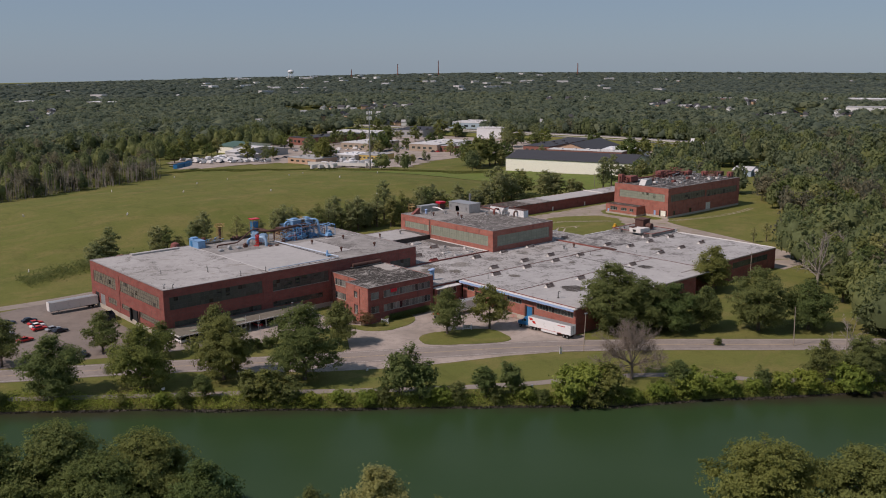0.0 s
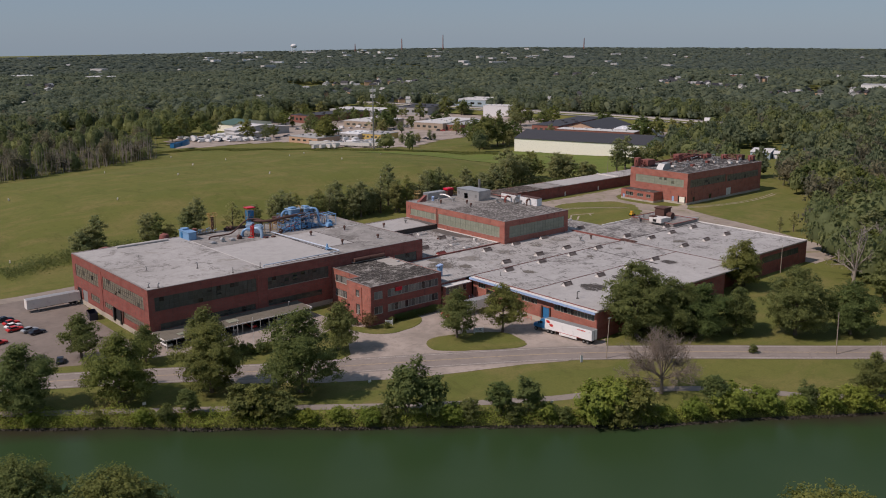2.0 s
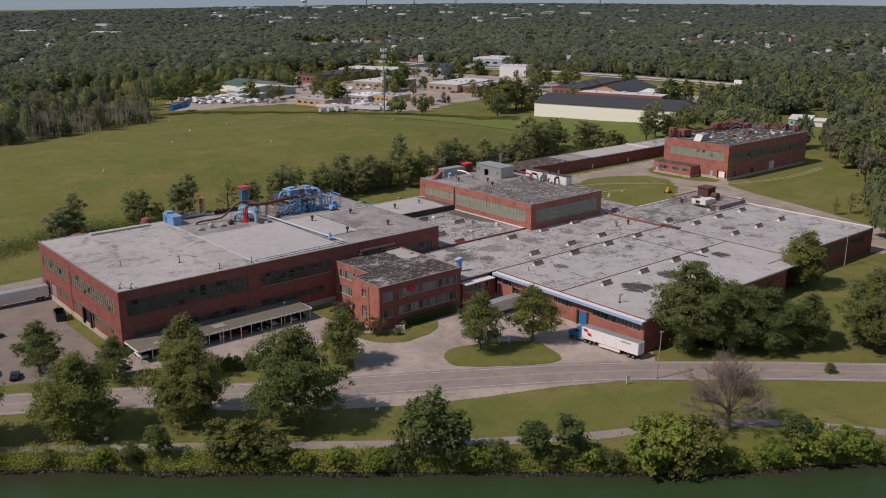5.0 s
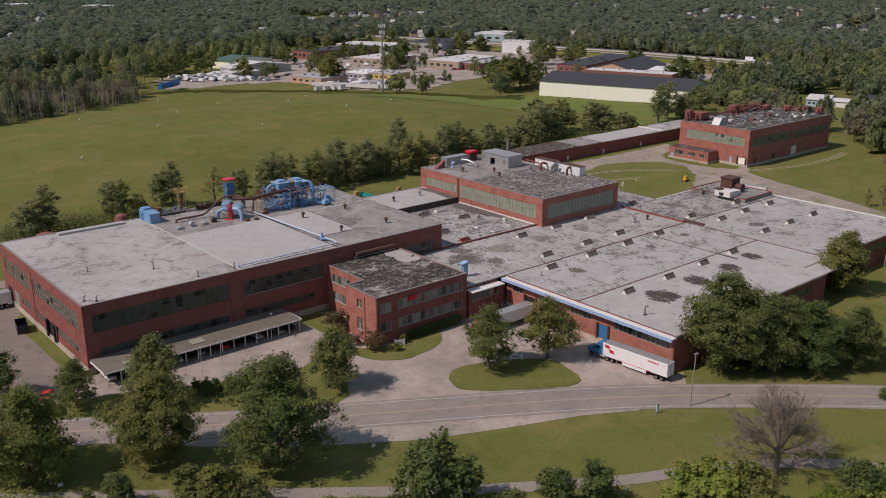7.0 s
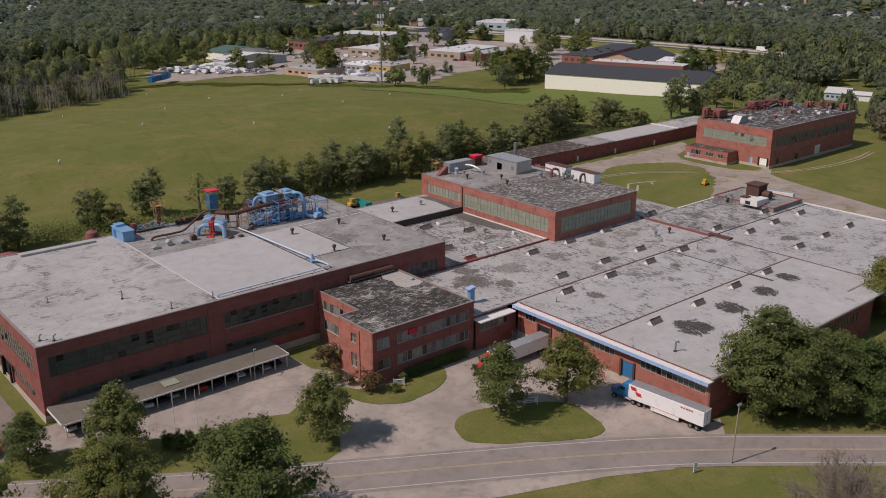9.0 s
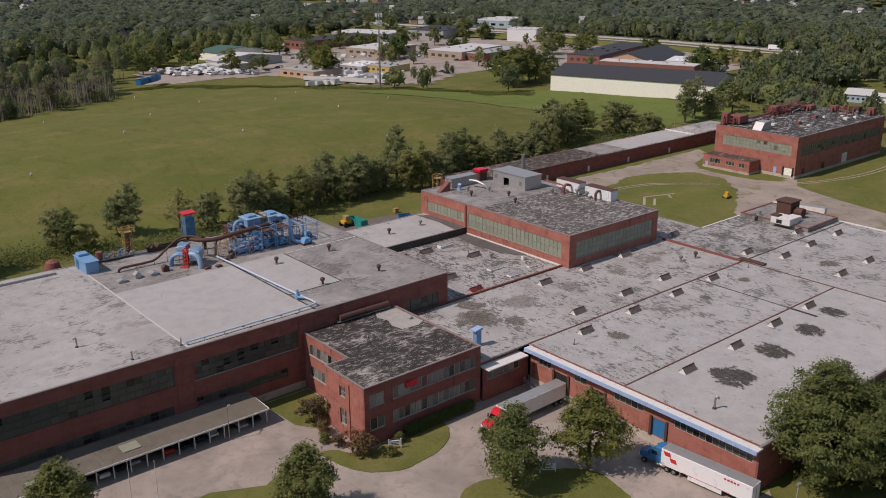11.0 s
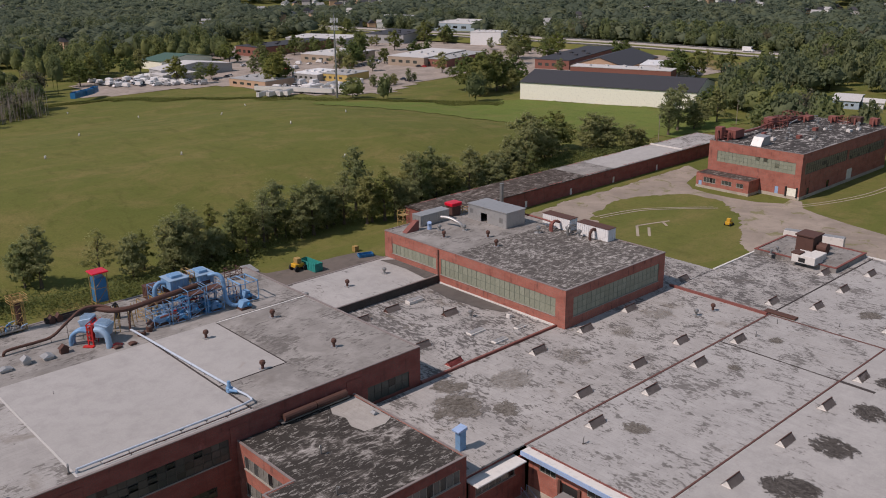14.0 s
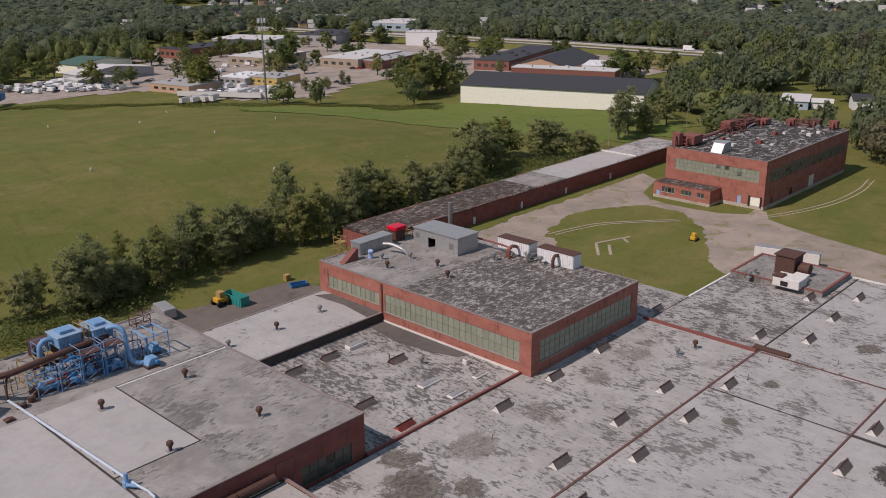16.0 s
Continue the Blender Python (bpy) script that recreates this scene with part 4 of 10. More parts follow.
# office block
O = 11.6
office = thing("office_block", (68, -15, 0), "two-storey red brick office with a stained flat roof", "office")
os_ = [(55.8, 58.9, 7.7, 9.9), (60.8, 80.2, 7.7, 9.9), (55.8, 58.9, 3.2, 5.4), (60.8, 80.2, 3.2, 5.4)]
ow = [(-21.4, -19.6, 7.6, 9.5), (-21.6, -19.8, 2.2, 5.2)]
# south wall in the darker brick, the office's other walls in BRICK
bm = bmesh.new()
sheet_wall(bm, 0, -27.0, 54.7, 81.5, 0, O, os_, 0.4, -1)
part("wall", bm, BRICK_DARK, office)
bm = bmesh.new()
sheet_wall(bm, 1, 54.7, -26.6, -15.4, 0, O, ow, 0.4, -1)
part("wall", bm, BRICK, office)
bm = bmesh.new()
sheet_wall(bm, 0, -15.0, 54.7, 59.5, 0, O, (), 0.4, 1)
part("wall", bm, BRICK, office)
osb = [(-13.5, -2.0, 7.7, 9.9), (-13.5, -2.0, 3.2, 5.4)]
bm = bmesh.new()
sheet_wall(bm, 1, 59.5, -14.9, -0.02, 0, O, osb, 0.4, -1)
part("wall", bm, BRICK, office)
bm = bmesh.new()
sheet_wall(bm, 1, 81.5, -26.6, -0.02, 0, O, (), 0.4, 1)
part("wall", bm, BRICK, office)
for k, (a, b, z0, z1) in enumerate(os_):
    window(office, 0, -27.0, a, b, z0, z1, max(2, round((b - a) / 1.3)), 1, PANE_OFFICE, FRAME_PALE, -1, sill=CONCRETE, seed=40 + k)
for k, (a, b, z0, z1) in enumerate(ow):
    window(office, 1, 54.7, a, b, z0, z1, 2, 2, PANE_OFFICE, FRAME_PALE, -1, sill=CONCRETE, seed=44 + k)
for k, (a, b, z0, z1) in enumerate(osb):
    window(office, 1, 59.5, a, b, z0, z1, 9, 1, PANE_OFFICE, FRAME_PALE, -1, sill=CONCRETE, seed=46 + k)
bm = bmesh.new()
sheet_wall(bm, 1, 54.5, -22.6, -18.6, 0, O - 0.9, [(-21.5, -19.7, 7.5, 9.6), (-21.7, -19.7, 2.1, 5.3)], 0.19, -1)
part("entrance_frame", bm, BRICK, office)
panel(office, "awning", 0, -27.0, 63.6, 66.0, 8.9, 10.0, CRIMSON, -1, 0.25, 0.0, "red blind in an office window")
bm = bmesh.new()
polygon(bm, [(55.0, -26.7), (81.2, -26.7), (81.2, -0.4), (59.9, -0.4), (59.9, -15.3), (55.0, -15.3)], O - 0.35, O - 0.02)
part("roof", bm, ROOF_OFFICE, office, "black-stained flat roof with pale patches")
bm = bmesh.new()
polygon(bm, [(80.9, -1.2), (80.9, -10.6), (79.0, -11.6), (75.2, -11.2), (74.6, -8.6), (75.6, -6.0), (74.8, -3.4), (76.0, -1.2)], O + 0.012)
part("felt_patch", bm, ROOF_WASHED, office, "pale washed patch of felt")
bm = bmesh.new()
for r in ((54.6, 81.6, -27.1, -26.7), (54.6, 55.0, -26.7, -15.0), (55.0, 59.9, -15.3, -14.95), (59.45, 59.85, -14.95, -0.3), (81.2, 81.6, -26.7, -0.3)):
    box(bm, r[0], r[1], r[2], r[3], O - 0.03, O + 0.1)
part("coping", bm, COPING, office)

# link between office and docks
L = 8.2
link = thing("link_building", (87.5, -20, 0), "low brick link building with a projecting white canopy", "building")
bm = bmesh.new()
sheet_wall(bm, 0, -27.4, 81.9, 93.9, 0, 7.0, [(83.0, 91.5, 4.3, 6.2)], 0.4, -1)
part("wall", bm, BRICK_DARK, link)
window(link, 0, -27.4, 83.0, 91.5, 4.3, 6.2, 6, 1, PANE_OFFICE, FRAME_PALE, -1, sill=CONCRETE)
bm = bmesh.new()
box(bm, 81.7, 92.2, -29.2, -26.4, 6.95, 7.2)
part("canopy", bevelled(bm, 0.04), WHITE_TRIM, link)
bm = bmesh.new()
box(bm, 81.7, 92.2, -26.4, -25.5, 6.9, L - 0.04)
part("upstand", bm, BRICK_DARK, link)

# low single-storey plant
low = thing("low_plant", (140, -40, 0), "wide single-storey brick plant with a pale streaked flat roof", "factory")
lw = [(-33.5, -30.2, 5.1, 6.6), (-37.9, -34.6, 1.6, 5.2), (-42.4, -39.4, 5.1, 6.6), (-46.8, -44.0, 1.7, 5.2), (-55.5, -49.0, 5.1, 6.6), (-60.4, -57.6, 1.7, 5.0), (-77.0, -62.0, 5.0, 6.7)]
bm = bmesh.new()
sheet_wall(bm, 1, 94.0, -77.6, -28.0, 0, L - 0.3, lw, 0.4, -1)
part("wall", bm, BRICK, low)
plinth(low, 94.0, 95, -78, -28, 1.6, "w")
for k, (a, b, z0, z1) in enumerate(lw):
    if z0 > 3:
        window(low, 1, 94.0, a, b, z0, z1, max(2, round((b - a) / 1.3)), 1, PANE_GREY, FRAME_PALE, -1, seed=60 + k)
    else:
        # all but the blue door are dark sheets painted as the shaded inside
        panel(low, "dock_door", 1, 94.0, a, b, z0, z1, BLUE_DEEP if k == 5 else DARK, -1, -0.15, 0.3, "blue loading door" if k == 5 else "loading doorway with its inner shade painted on a dark panel")
        for e in (a - 0.5, b):
            panel(low, "dock_shelter", 1, 94.0, e, e + 0.5, z0 - 0.1, z1 + 0.35, RUST, -1, 0.3, 0.0)
ls = [(101, 118, 4.8, 6.6), (124, 150, 4.8, 6.6)]
# dock wall in BRICK, every other wall of the plant in the darker brick
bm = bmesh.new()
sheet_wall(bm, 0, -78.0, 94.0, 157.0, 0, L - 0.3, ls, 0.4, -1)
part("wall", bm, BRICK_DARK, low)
for k, (a, b, z0, z1) in enumerate(ls):
    window(low, 0, -78.0, a, b, z0, z1, round((b - a) / 1.4), 1, PANE_GREY, FRAME_METAL, -1, seed=70 + k)
for axis, at, a0, a1 in ((1, 157.0, -77.6, -72.0), ):
    bm = bmesh.new()
    sheet_wall(bm, axis, at, a0, a1, 0, L - 0.3, (), 0.4, 1)
    part("wall", bm, BRICK_DARK, low)
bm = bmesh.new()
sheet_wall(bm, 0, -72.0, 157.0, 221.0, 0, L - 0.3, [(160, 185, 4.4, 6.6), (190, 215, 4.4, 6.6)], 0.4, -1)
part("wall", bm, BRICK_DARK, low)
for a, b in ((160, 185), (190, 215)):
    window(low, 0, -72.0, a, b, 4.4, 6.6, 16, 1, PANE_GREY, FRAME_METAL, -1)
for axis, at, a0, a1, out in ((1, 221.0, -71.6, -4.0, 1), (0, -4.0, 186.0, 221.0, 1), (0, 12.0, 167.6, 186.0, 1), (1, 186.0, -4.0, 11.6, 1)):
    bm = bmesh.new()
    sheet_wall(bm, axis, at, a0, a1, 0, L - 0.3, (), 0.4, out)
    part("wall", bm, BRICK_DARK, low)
# the roof in fields, with tarred joints between them
slab_roof(low, 81.6, 169.5, -26.8, -0.6, L, ROOF_PALE, label="pale roofing with torn dark streaks")
slab_roof(low, 94.3, 169.5, -50.6, -27.2, L, ROOF_MIDDLE)
slab_roof(low, 94.3, 169.5, -77.7, -51.0, L, ROOF_CLEAN, label="smooth pale roofing with round ponding stains")
slab_roof(low, 169.9, 220.8, -71.8, -27.2, L, ROOF_MIDDLE)
slab_roof(low, 169.9, 220.8, -26.8, -4.2, L, ROOF_TORN, label="grey mottled roofing")
slab_roof(low, 167.4, 186.0, -4.0, 11.8, L, ROOF_TORN)
slab_roof(low, 96.6, 132.9, -0.4, 35.0, L, ROOF_TORN, label="torn roofing of the inner court")
bm = bmesh.new()
box(bm, 94.3, 169.5, -27.2, -26.8, L - 0.2, L + 0.10)
part("roof_joint", bm, JOINT, low)
for r, mat in (((94.3, 169.5, -50.95, -50.65), JOINT), ((169.5, 169.9, -77.7, -4.2), JOINT), ((169.9, 220.6, -27.15, -26.85), TAR), ((150.2, 150.45, -50.6, -27.2), TAR), ((150.0, 150.7, -57.0, -51.0), TAR)):
    bm = bmesh.new()
    box(bm, *r, L - 0.15, L + 0.08)
    part("roof_joint", bm, mat, low)
bm = bmesh.new()   # brick upstand between court and low roof
box(bm, 96.4, 133.0, -0.5, -0.05, L - 0.2, L + 0.45)
part("upstand", bm, RED_TRIM, low)
bm = bmesh.new()
box(bm, 167.6, 186.2, 11.6, 12.1, L - 0.2, L + 0.25)
box(bm, 220.6, 221.2, -72.0, -4.0, L - 0.2, L + 0.22)
box(bm, 186.0, 221.2, -4.4, -3.9, L - 0.2, L + 0.22)
part("coping", bm, WHITE_TRIM, low)
bm = bmesh.new()
box(bm, 94.0, 157.2, -78.15, -77.7, L - 0.35, L + 0.12)
box(bm, 157.0, 220.6, -72.15, -71.7, L - 0.35, L + 0.12)
part("coping", bm, COPING, low)
bm = bmesh.new()   # projecting white and blue eaves over the docks
box(bm, 92.6, 94.3, -78.3, -27.6, L - 0.35, L - 0.08)
part("eave_board", bm, WHITE_TRIM, low)
bm = bmesh.new()
box(bm, 92.45, 92.597, -78.3, -27.6, L - 0.75, L - 0.02)
part("fascia", bm, BLUE_TRIM, low, "pale blue metal fascia")
bm = bmesh.new()
box(bm, 94.25, 94.5, -77.6, -28.2, L - 0.05, L + 0.12)
part("gravel_stop", bm, RED_TRIM, low)

# small raised plant room on the low roof
bm = bmesh.new()
room = thing("roof_platform", (208, -9, L), "low raised roof platform with red edging", "roof platform")
box(bm, 204.0, 220.4, -25.4, -4.6, L - 0.02, L + 1.1)
part("deck", bm, ROOF_GREY, room)
coping(room, 204.0, 220.4, -25.4, -4.6, L + 1.08, RED_TRIM, 0.5, 0.2)

# taller block in the middle
U = 16.5
upper = thing("upper_block", (150, 26, 0), "tall red brick block with bands of pale green glazing", "factory")
ux0, ux1, uy0, uy1 = 133.0, 167.4, -2.5, 54.4
uw = [(0.1, 34.3, 10.4, 14.2), (35.9, 51.6, 11.4, 13.9)]
us_ = [(135.5, 165.2, 10.3, 14.4)]
add_walls(upper, ux0, ux1, uy0, uy1, 0, U, {"w": uw, "s": us_}, BRICK, "wsen")
window(upper, 1, ux0, 0.1, 34.3, 10.4, 14.2, 24, 2, PANE_GREEN, FRAME_GREEN, -1, sill=CONCRETE, seed=80, label="band of pale green panels in steel bars")
window(upper, 1, ux0, 35.9, 51.6, 11.4, 13.9, 11, 1, PANE_GREEN, FRAME_GREEN, -1, sill=CONCRETE, seed=81)
window(upper, 0, uy0, 135.5, 165.2, 10.3, 14.4, 20, 3, PANE_GREEN, FRAME_GREEN, -1, sill=CONCRETE, seed=82)
panel(upper, "downpipe", 1, ux0, 34.85, 35.25, L, U - 0.3, RUST, -1, 0.2, 0.0)
slab_roof(upper, ux0 + 0.3, ux1 - 0.3, uy0 + 0.3, 30.0, U, ROOF_SQUARES, label="dark mottled roof with pale squares")
slab_roof(upper, ux0 + 0.3, ux1 - 0.3, 30.0, uy1 - 0.3, U, ROOF_GREY)
coping(upper, ux0, ux1, uy0, uy1, U - 0.03, COPING, 0.35, 0.14)
bm = bmesh.new()
box(bm, 132.75, 132.997, -0.1, 34.8, L - 0.1, L + 0.35)
part("flashing", bm, WHITE_TRIM, upper)

for r, z, owner in (((127.6, 132.7, 11.5, 34.6), L, low),):
    bm = bmesh.new()
    polygon(bm, [(r[1], r[2]), (r[1], r[3]), (r[0] + 1.4, r[3]), (r[0], 26.0), (r[0] + 1.0, 18.0), (r[0] + 3.0, r[2] + 1.0)], z + 0.075)
    part("felt_patch", bm, TAR_FELT, owner, "dark patch of newer felt")
# flat extension behind the hall
X = 10.0
ext = thing("rear_extension", (115, 48, 0), "low flat-roofed extension behind the hall", "building")
add_walls(ext, HX + 0.02, ux0 - 0.02, 35.0, 53.7, 0, X, {}, SOOT, "sn")
slab_roof(ext, HX + 0.1, ux0 - 0.05, 35.3, 53.4, X, ROOF_CLEAN)
bm = bmesh.new()
box(bm, HX + 0.02, ux0 - 0.02, 34.9, 35.3, X - 0.03, X + 0.12)
box(bm, HX + 0.02, ux0 - 0.02, 53.4, 53.8, X - 0.03, X + 0.12)
part("coping", bm, COPING, ext)

bm = bmesh.new()
polygon(bm, [(132.8, 35.6), (132.8, 50.5), (129.8, 52.5), (130.4, 44.0), (129.2, 35.6)], X + 0.075)
part("felt_patch", bm, TAR_FELT, ext, "dark patch of newer felt")

# long low shed
shed = thing("long_shed", (260, 90, 0), "long low dark brick shed with a flat grey roof", "shed")
sh = 5.6
add_walls(shed, 176, 340, 82.6, 97.0, 0, sh, {"s": [(k, k + 1.2, 0.1, 2.3) for k in (215, 238, 262, 289)]}, BRICK_DARK, "wsen")
for k in (215, 238, 262, 289):
    panel(shed, "door", 0, 82.6, k, k + 1.2, 0.1, 2.3, WHITE_TRIM, -1, -0.06, 0.15)
slab_roof(shed, 175.7, 246, 82.2, 97.3, sh, ROOF_SOOT)
slab_roof(shed, 246, 262, 82.2, 97.3, sh, ROOF_GREY)
slab_roof(shed, 262, 305.6, 82.2, 97.3, sh, ROOF_SMOOTH)
slab_roof(shed, 306, 340.3, 82.2, 97.3, sh, ROOF_PALE)
bm = bmesh.new()
box(bm, 305.6, 306, 82.2, 97.3, sh - 0.1, sh + 0.5)
part("firewall", bm, WHITE_TRIM, shed)

# far brick building
R = 15.7
far = thing("rear_factory", (320, 42, 0), "tall red brick factory with rusty plant on its roof", "factory")
rx0, rx1, ry0, ry1 = 286.8, 355.2, 24.5, 59.4
rw = [(26.7, 56.0, 8.5, 12.4), (25.6, 29.0, 1.0, 3.8), (32.0, 33.3, 1.0, 3.6)]
rs = [(289.2, 320.6, 8.4, 12.2), (322.2, 352.4, 8.2, 11.6), (322.0, 326.5, 0.4, 4.8), (306.5, 308.5, 0.3, 3.5), (292, 293.8, 0.3, 3.4)]
add_walls(far, rx0, rx1, ry0, ry1, 0, R, {"w": rw, "s": rs}, BRICK, "wsen")
plinth(far, rx0, rx1, ry0, ry1, 1.1, "sw")
window(far, 1, rx0, 26.7, 56.0, 8.5, 12.4, 20, 3, PANE_GREEN, FRAME_GREEN, -1, seed=90, tilt=0.05)
for k, (a, b, z0, z1) in enumerate(rs[:2]):
    window(far, 0, ry0, a, b, z0, z1, 20, 3, PANE_BROWN, FRAME_METAL, -1, seed=91 + k)
panel(far, "dock_door", 1, rx0, 25.6, 29.0, 1.0, 3.8, CREAM, -1, -0.1, 0.25, "cream loading door")
panel(far, "dock_surround", 1, rx0, 25.1, 25.6, 0.8, 4.2, BLACK, -1, 0.3, 0)
panel(far, "dock_surround", 1, rx0, 29.0, 29.5, 0.8, 4.2, BLACK, -1, 0.3, 0)
panel(far, "door", 1, rx0, 32.0, 33.3, 1.0, 3.6, BLUE_TRIM, -1, -0.1, 0.2, "pale blue door")
for a, b, z0, z1 in rs[2:]:
    panel(far, "door", 0, ry0, a, b, z0, z1, PANE_GREY if a < 320 else WHITE_TRIM, -1, -0.1, 0.2)
slab_roof(far, rx0 + 0.3, rx1 - 0.3, ry0 + 0.3, ry1 - 0.3, R, ROOF_BLACK)
coping(far, rx0, rx1, ry0, ry1, R - 0.03, COPING, 0.35, 0.14)
annex = thing("brick_annex", (283, 49, 0), "small single-storey red brick annex", "annex")
aw = [(41.0, 43.6, 2.4, 3.9), (45.4, 49.3, 2.4, 3.9), (51.6, 56.4, 2.2, 4.0), (57.0, 58.3, 0.2, 2.5)]
add_walls(annex, 279.6, 286.78, 39.0, 59.3, 0, 5.1, {"w": aw}, BRICK, "wsn")
plinth(annex, 279.6, 286.78, 39.0, 59.3, 0.9, "sw")
for k, (a, b, z0, z1) in enumerate(aw[:3]):
    window(annex, 1, 279.6, a, b, z0, z1, max(2, round((b - a) / 1.2)), 1, PANE_GREY, FRAME_PALE, -1, sill=CONCRETE, seed=95 + k)
panel(annex, "door", 1, 279.6, 57.0, 58.3, 0.2, 2.5, BLUE_TRIM, -1, -0.1, 0.2)
slab_roof(annex, 279.8, 286.7, 39.2, 59.1, 5.05, ROOF_SOOT)
coping(annex, 279.6, 286.75, 39.0, 59.3, 5.03, RED_TRIM, 0.3, 0.14)


# ---- plant on the roofs ----
def ribbed_box(name, x0, x1, y0, y1, z0, z1, mat, words, category, roof_mat=None, step=0.6):
    t = thing(name, ((x0 + x1) / 2, (y0 + y1) / 2, z0), words, category)
    bm = bmesh.new()
    box(bm, x0, x1, y0, y1, z0, z1)
    part("body", bm, mat, t)
    n = int((y1 - y0) / step)
    for k in range(n):
        y = y0 + (k + 0.5) * (y1 - y0) / n
        bm = bmesh.new()
        box(bm, x0 - 0.07, x0 - 0.002, y - 0.09, y + 0.09, z0 + 0.1, z1 - 0.05)
        part("rib", bm, mat, t)
    n = int((x1 - x0) / step)
    for k in range(n):
        x = x0 + (k + 0.5) * (x1 - x0) / n
        bm = bmesh.new()
        box(bm, x - 0.09, x + 0.09, y0 - 0.07, y0 - 0.002, z0 + 0.1, z1 - 0.05)
        part("rib", bm, mat, t)
    bm = bmesh.new()
    box(bm, x0 - 0.12, x1 + 0.12, y0 - 0.12, y1 + 0.12, z1 + 0.002, z1 + 0.1)
    part("lid", bm, roof_mat or mat, t)
    return t


def frame_tower(name, x0, x1, y0, y1, z0, z1, mat, words, levels=3, brace=True, deck=None, r=0.09):
    """An open steel tower: four columns, level beams, cross braces and a railed top."""
    t = thing(name, ((x0 + x1) / 2, (y0 + y1) / 2, z0), words, "steel tower")
    c = [(x0, y0), (x1, y0), (x1, y1), (x0, y1)]
    for x, y in c:
        bm = bmesh.new()
        rod(bm, (x, y, z0), (x, y, z1), r, None, 6)
        part("column", bm, mat, t)
    for k in range(levels + 1):
        z = z0 + (z1 - z0) * k / levels if k else z0 + 0.15
        for a, b in zip(c, [*c[1:], c[0]]):
            bm = bmesh.new()
            rod(bm, (*a, z), (*b, z), r * 0.7, None, 5)
            part("beam", bm, mat, t)
            if brace and k < levels:
                bm = bmesh.new()
                rod(bm, (*a, z), (*b, z + (z1 - z0) / levels), r * 0.5, None, 5)
                part("brace", bm, mat, t)
    if deck:
        bm = bmesh.new()
        box(bm, x0, x1, y0, y1, z1 - 1.15, z1 - 1.05)
        part("deck", bm, deck, t)
    return t


def simple_pipe(name, pts, r, mat, words, category="pipe", steps=5, legs=(), seg=10):
    t = thing(name, pts[0], words, category)
    bm = bmesh.new()
    hose(bm, bend(pts, steps) if steps > 1 else pts, r, seg)
    part("tube", bm, mat, t, smooth=False)
    for x, y, z0, z1 in legs:
        bm = bmesh.new()
        rod(bm, (x, y, z0), (x, y, z1), 0.05, None, 5)
        rod(bm, (x - 0.3, y, z1), (x + 0.3, y, z1), 0.05, None, 5)
        part("support", bm, RUST, t)
    return t


def mushroom_vent(mat, tall=1.3, r=0.3):
    t = thing("roof_vent", (0, 0, 0), "rusty mushroom-capped vent standing on the roof", "vent", "roof vents")
    bm = bmesh.new()
    hose(bm, [(0, 0, -0.05), (0, 0, tall * 0.7)], r * 0.6, 9)
    under(t, "stem", mesh_of("stem", bm, mat))
    bm = bmesh.new()
    hose(bm, [(0, 0, tall * 0.55), (0, 0, tall * 0.68), (0, 0, tall * 0.9), (0, 0, tall)], [r, r * 1.25, r * 1.1, r * 0.5], 10)
    under(t, "cap", mesh_of("cap", bm, mat))
    bm = bmesh.new()
    box(bm, -r * 1.3, r * 1.3, -r * 1.3, r * 1.3, -0.04, 0.14)
    under(t, "base", mesh_of("base", bm, GALV))
    return t


def gooseneck(mat, tall=1.0, r=0.13):
    t = thing("vent_pipe", (0, 0, 0), "thin bent vent pipe standing on the roof", "vent", "roof vent pipes")
    bm = bmesh.new()
    hose(bm, bend([(0, 0, -0.05), (0, 0, tall * 0.8), (0.18, 0, tall), (0.42, 0, tall * 0.86)], 4), r, 8)
    under(t, "tube", mesh_of("tube", bm, mat))
    bm = bmesh.new()
    hose(bm, [(0, 0, -0.03), (0, 0, 0.2)], [r * 2.4, r * 1.3], 8)
    under(t, "collar", mesh_of("collar", bm, TAR))
    return t


placed = set()


def put(kind, x, y, z, turn=0.0, size=1.0, label=""):
    m = Matrix.LocRotScale((x, y, z), Euler((0, 0, turn)), (size,) * 3)
    if kind.name in placed:
        return tagged(copy_thing(kind, m @ Matrix.Diagonal((1 / kind.scale.x,) * 3 + (1,))), label)
    placed.add(kind.name)
    kind.matrix_basis = m
    return tagged(kind, label)


VENT_A, VENT_B, NECK, NECK_W = mushroom_vent(RUST, 1.7, 0.42), mushroom_vent(STEEL, 1.5, 0.42), gooseneck(STEEL, 1.5), gooseneck(GALV, 0.9)
for x, y in ((71.1, 29.4), (85.0, 29.3), (71.7, 11.5)):
    put(VENT_A, x, y, H)
for x, y, z in ((85.5, 10.4, H), (113.4, 43.8, X), (124.7, 44.6, X), (102.6, 44.0, X), (158.3, -16.8, L), (163.1, -17.8, L), (147, 33, U), (143.5, 26.9, U), (142.5, 45, U), (139.4, 40.1, U), (146.8, 40.8, U), (124.0, 15.4, L)):
    put(VENT_A if int(x) % 2 else VENT_B, x, y, z, x)
for x, y, s in ((21.3, 13.6, 1.2), (26.8, 2.2, 1.0), (9.0, 21.3, 0.8), (35.8, 2.3, 1.0), (43, 27, 0.3), (14, 39, 0.4)):
    put(NECK, x, y, H, x, s)
for x, y in ((1.7, 2.9), (3.7, 1.3)):
    put(NECK_W, x, y, H, 0.5, 1.3)
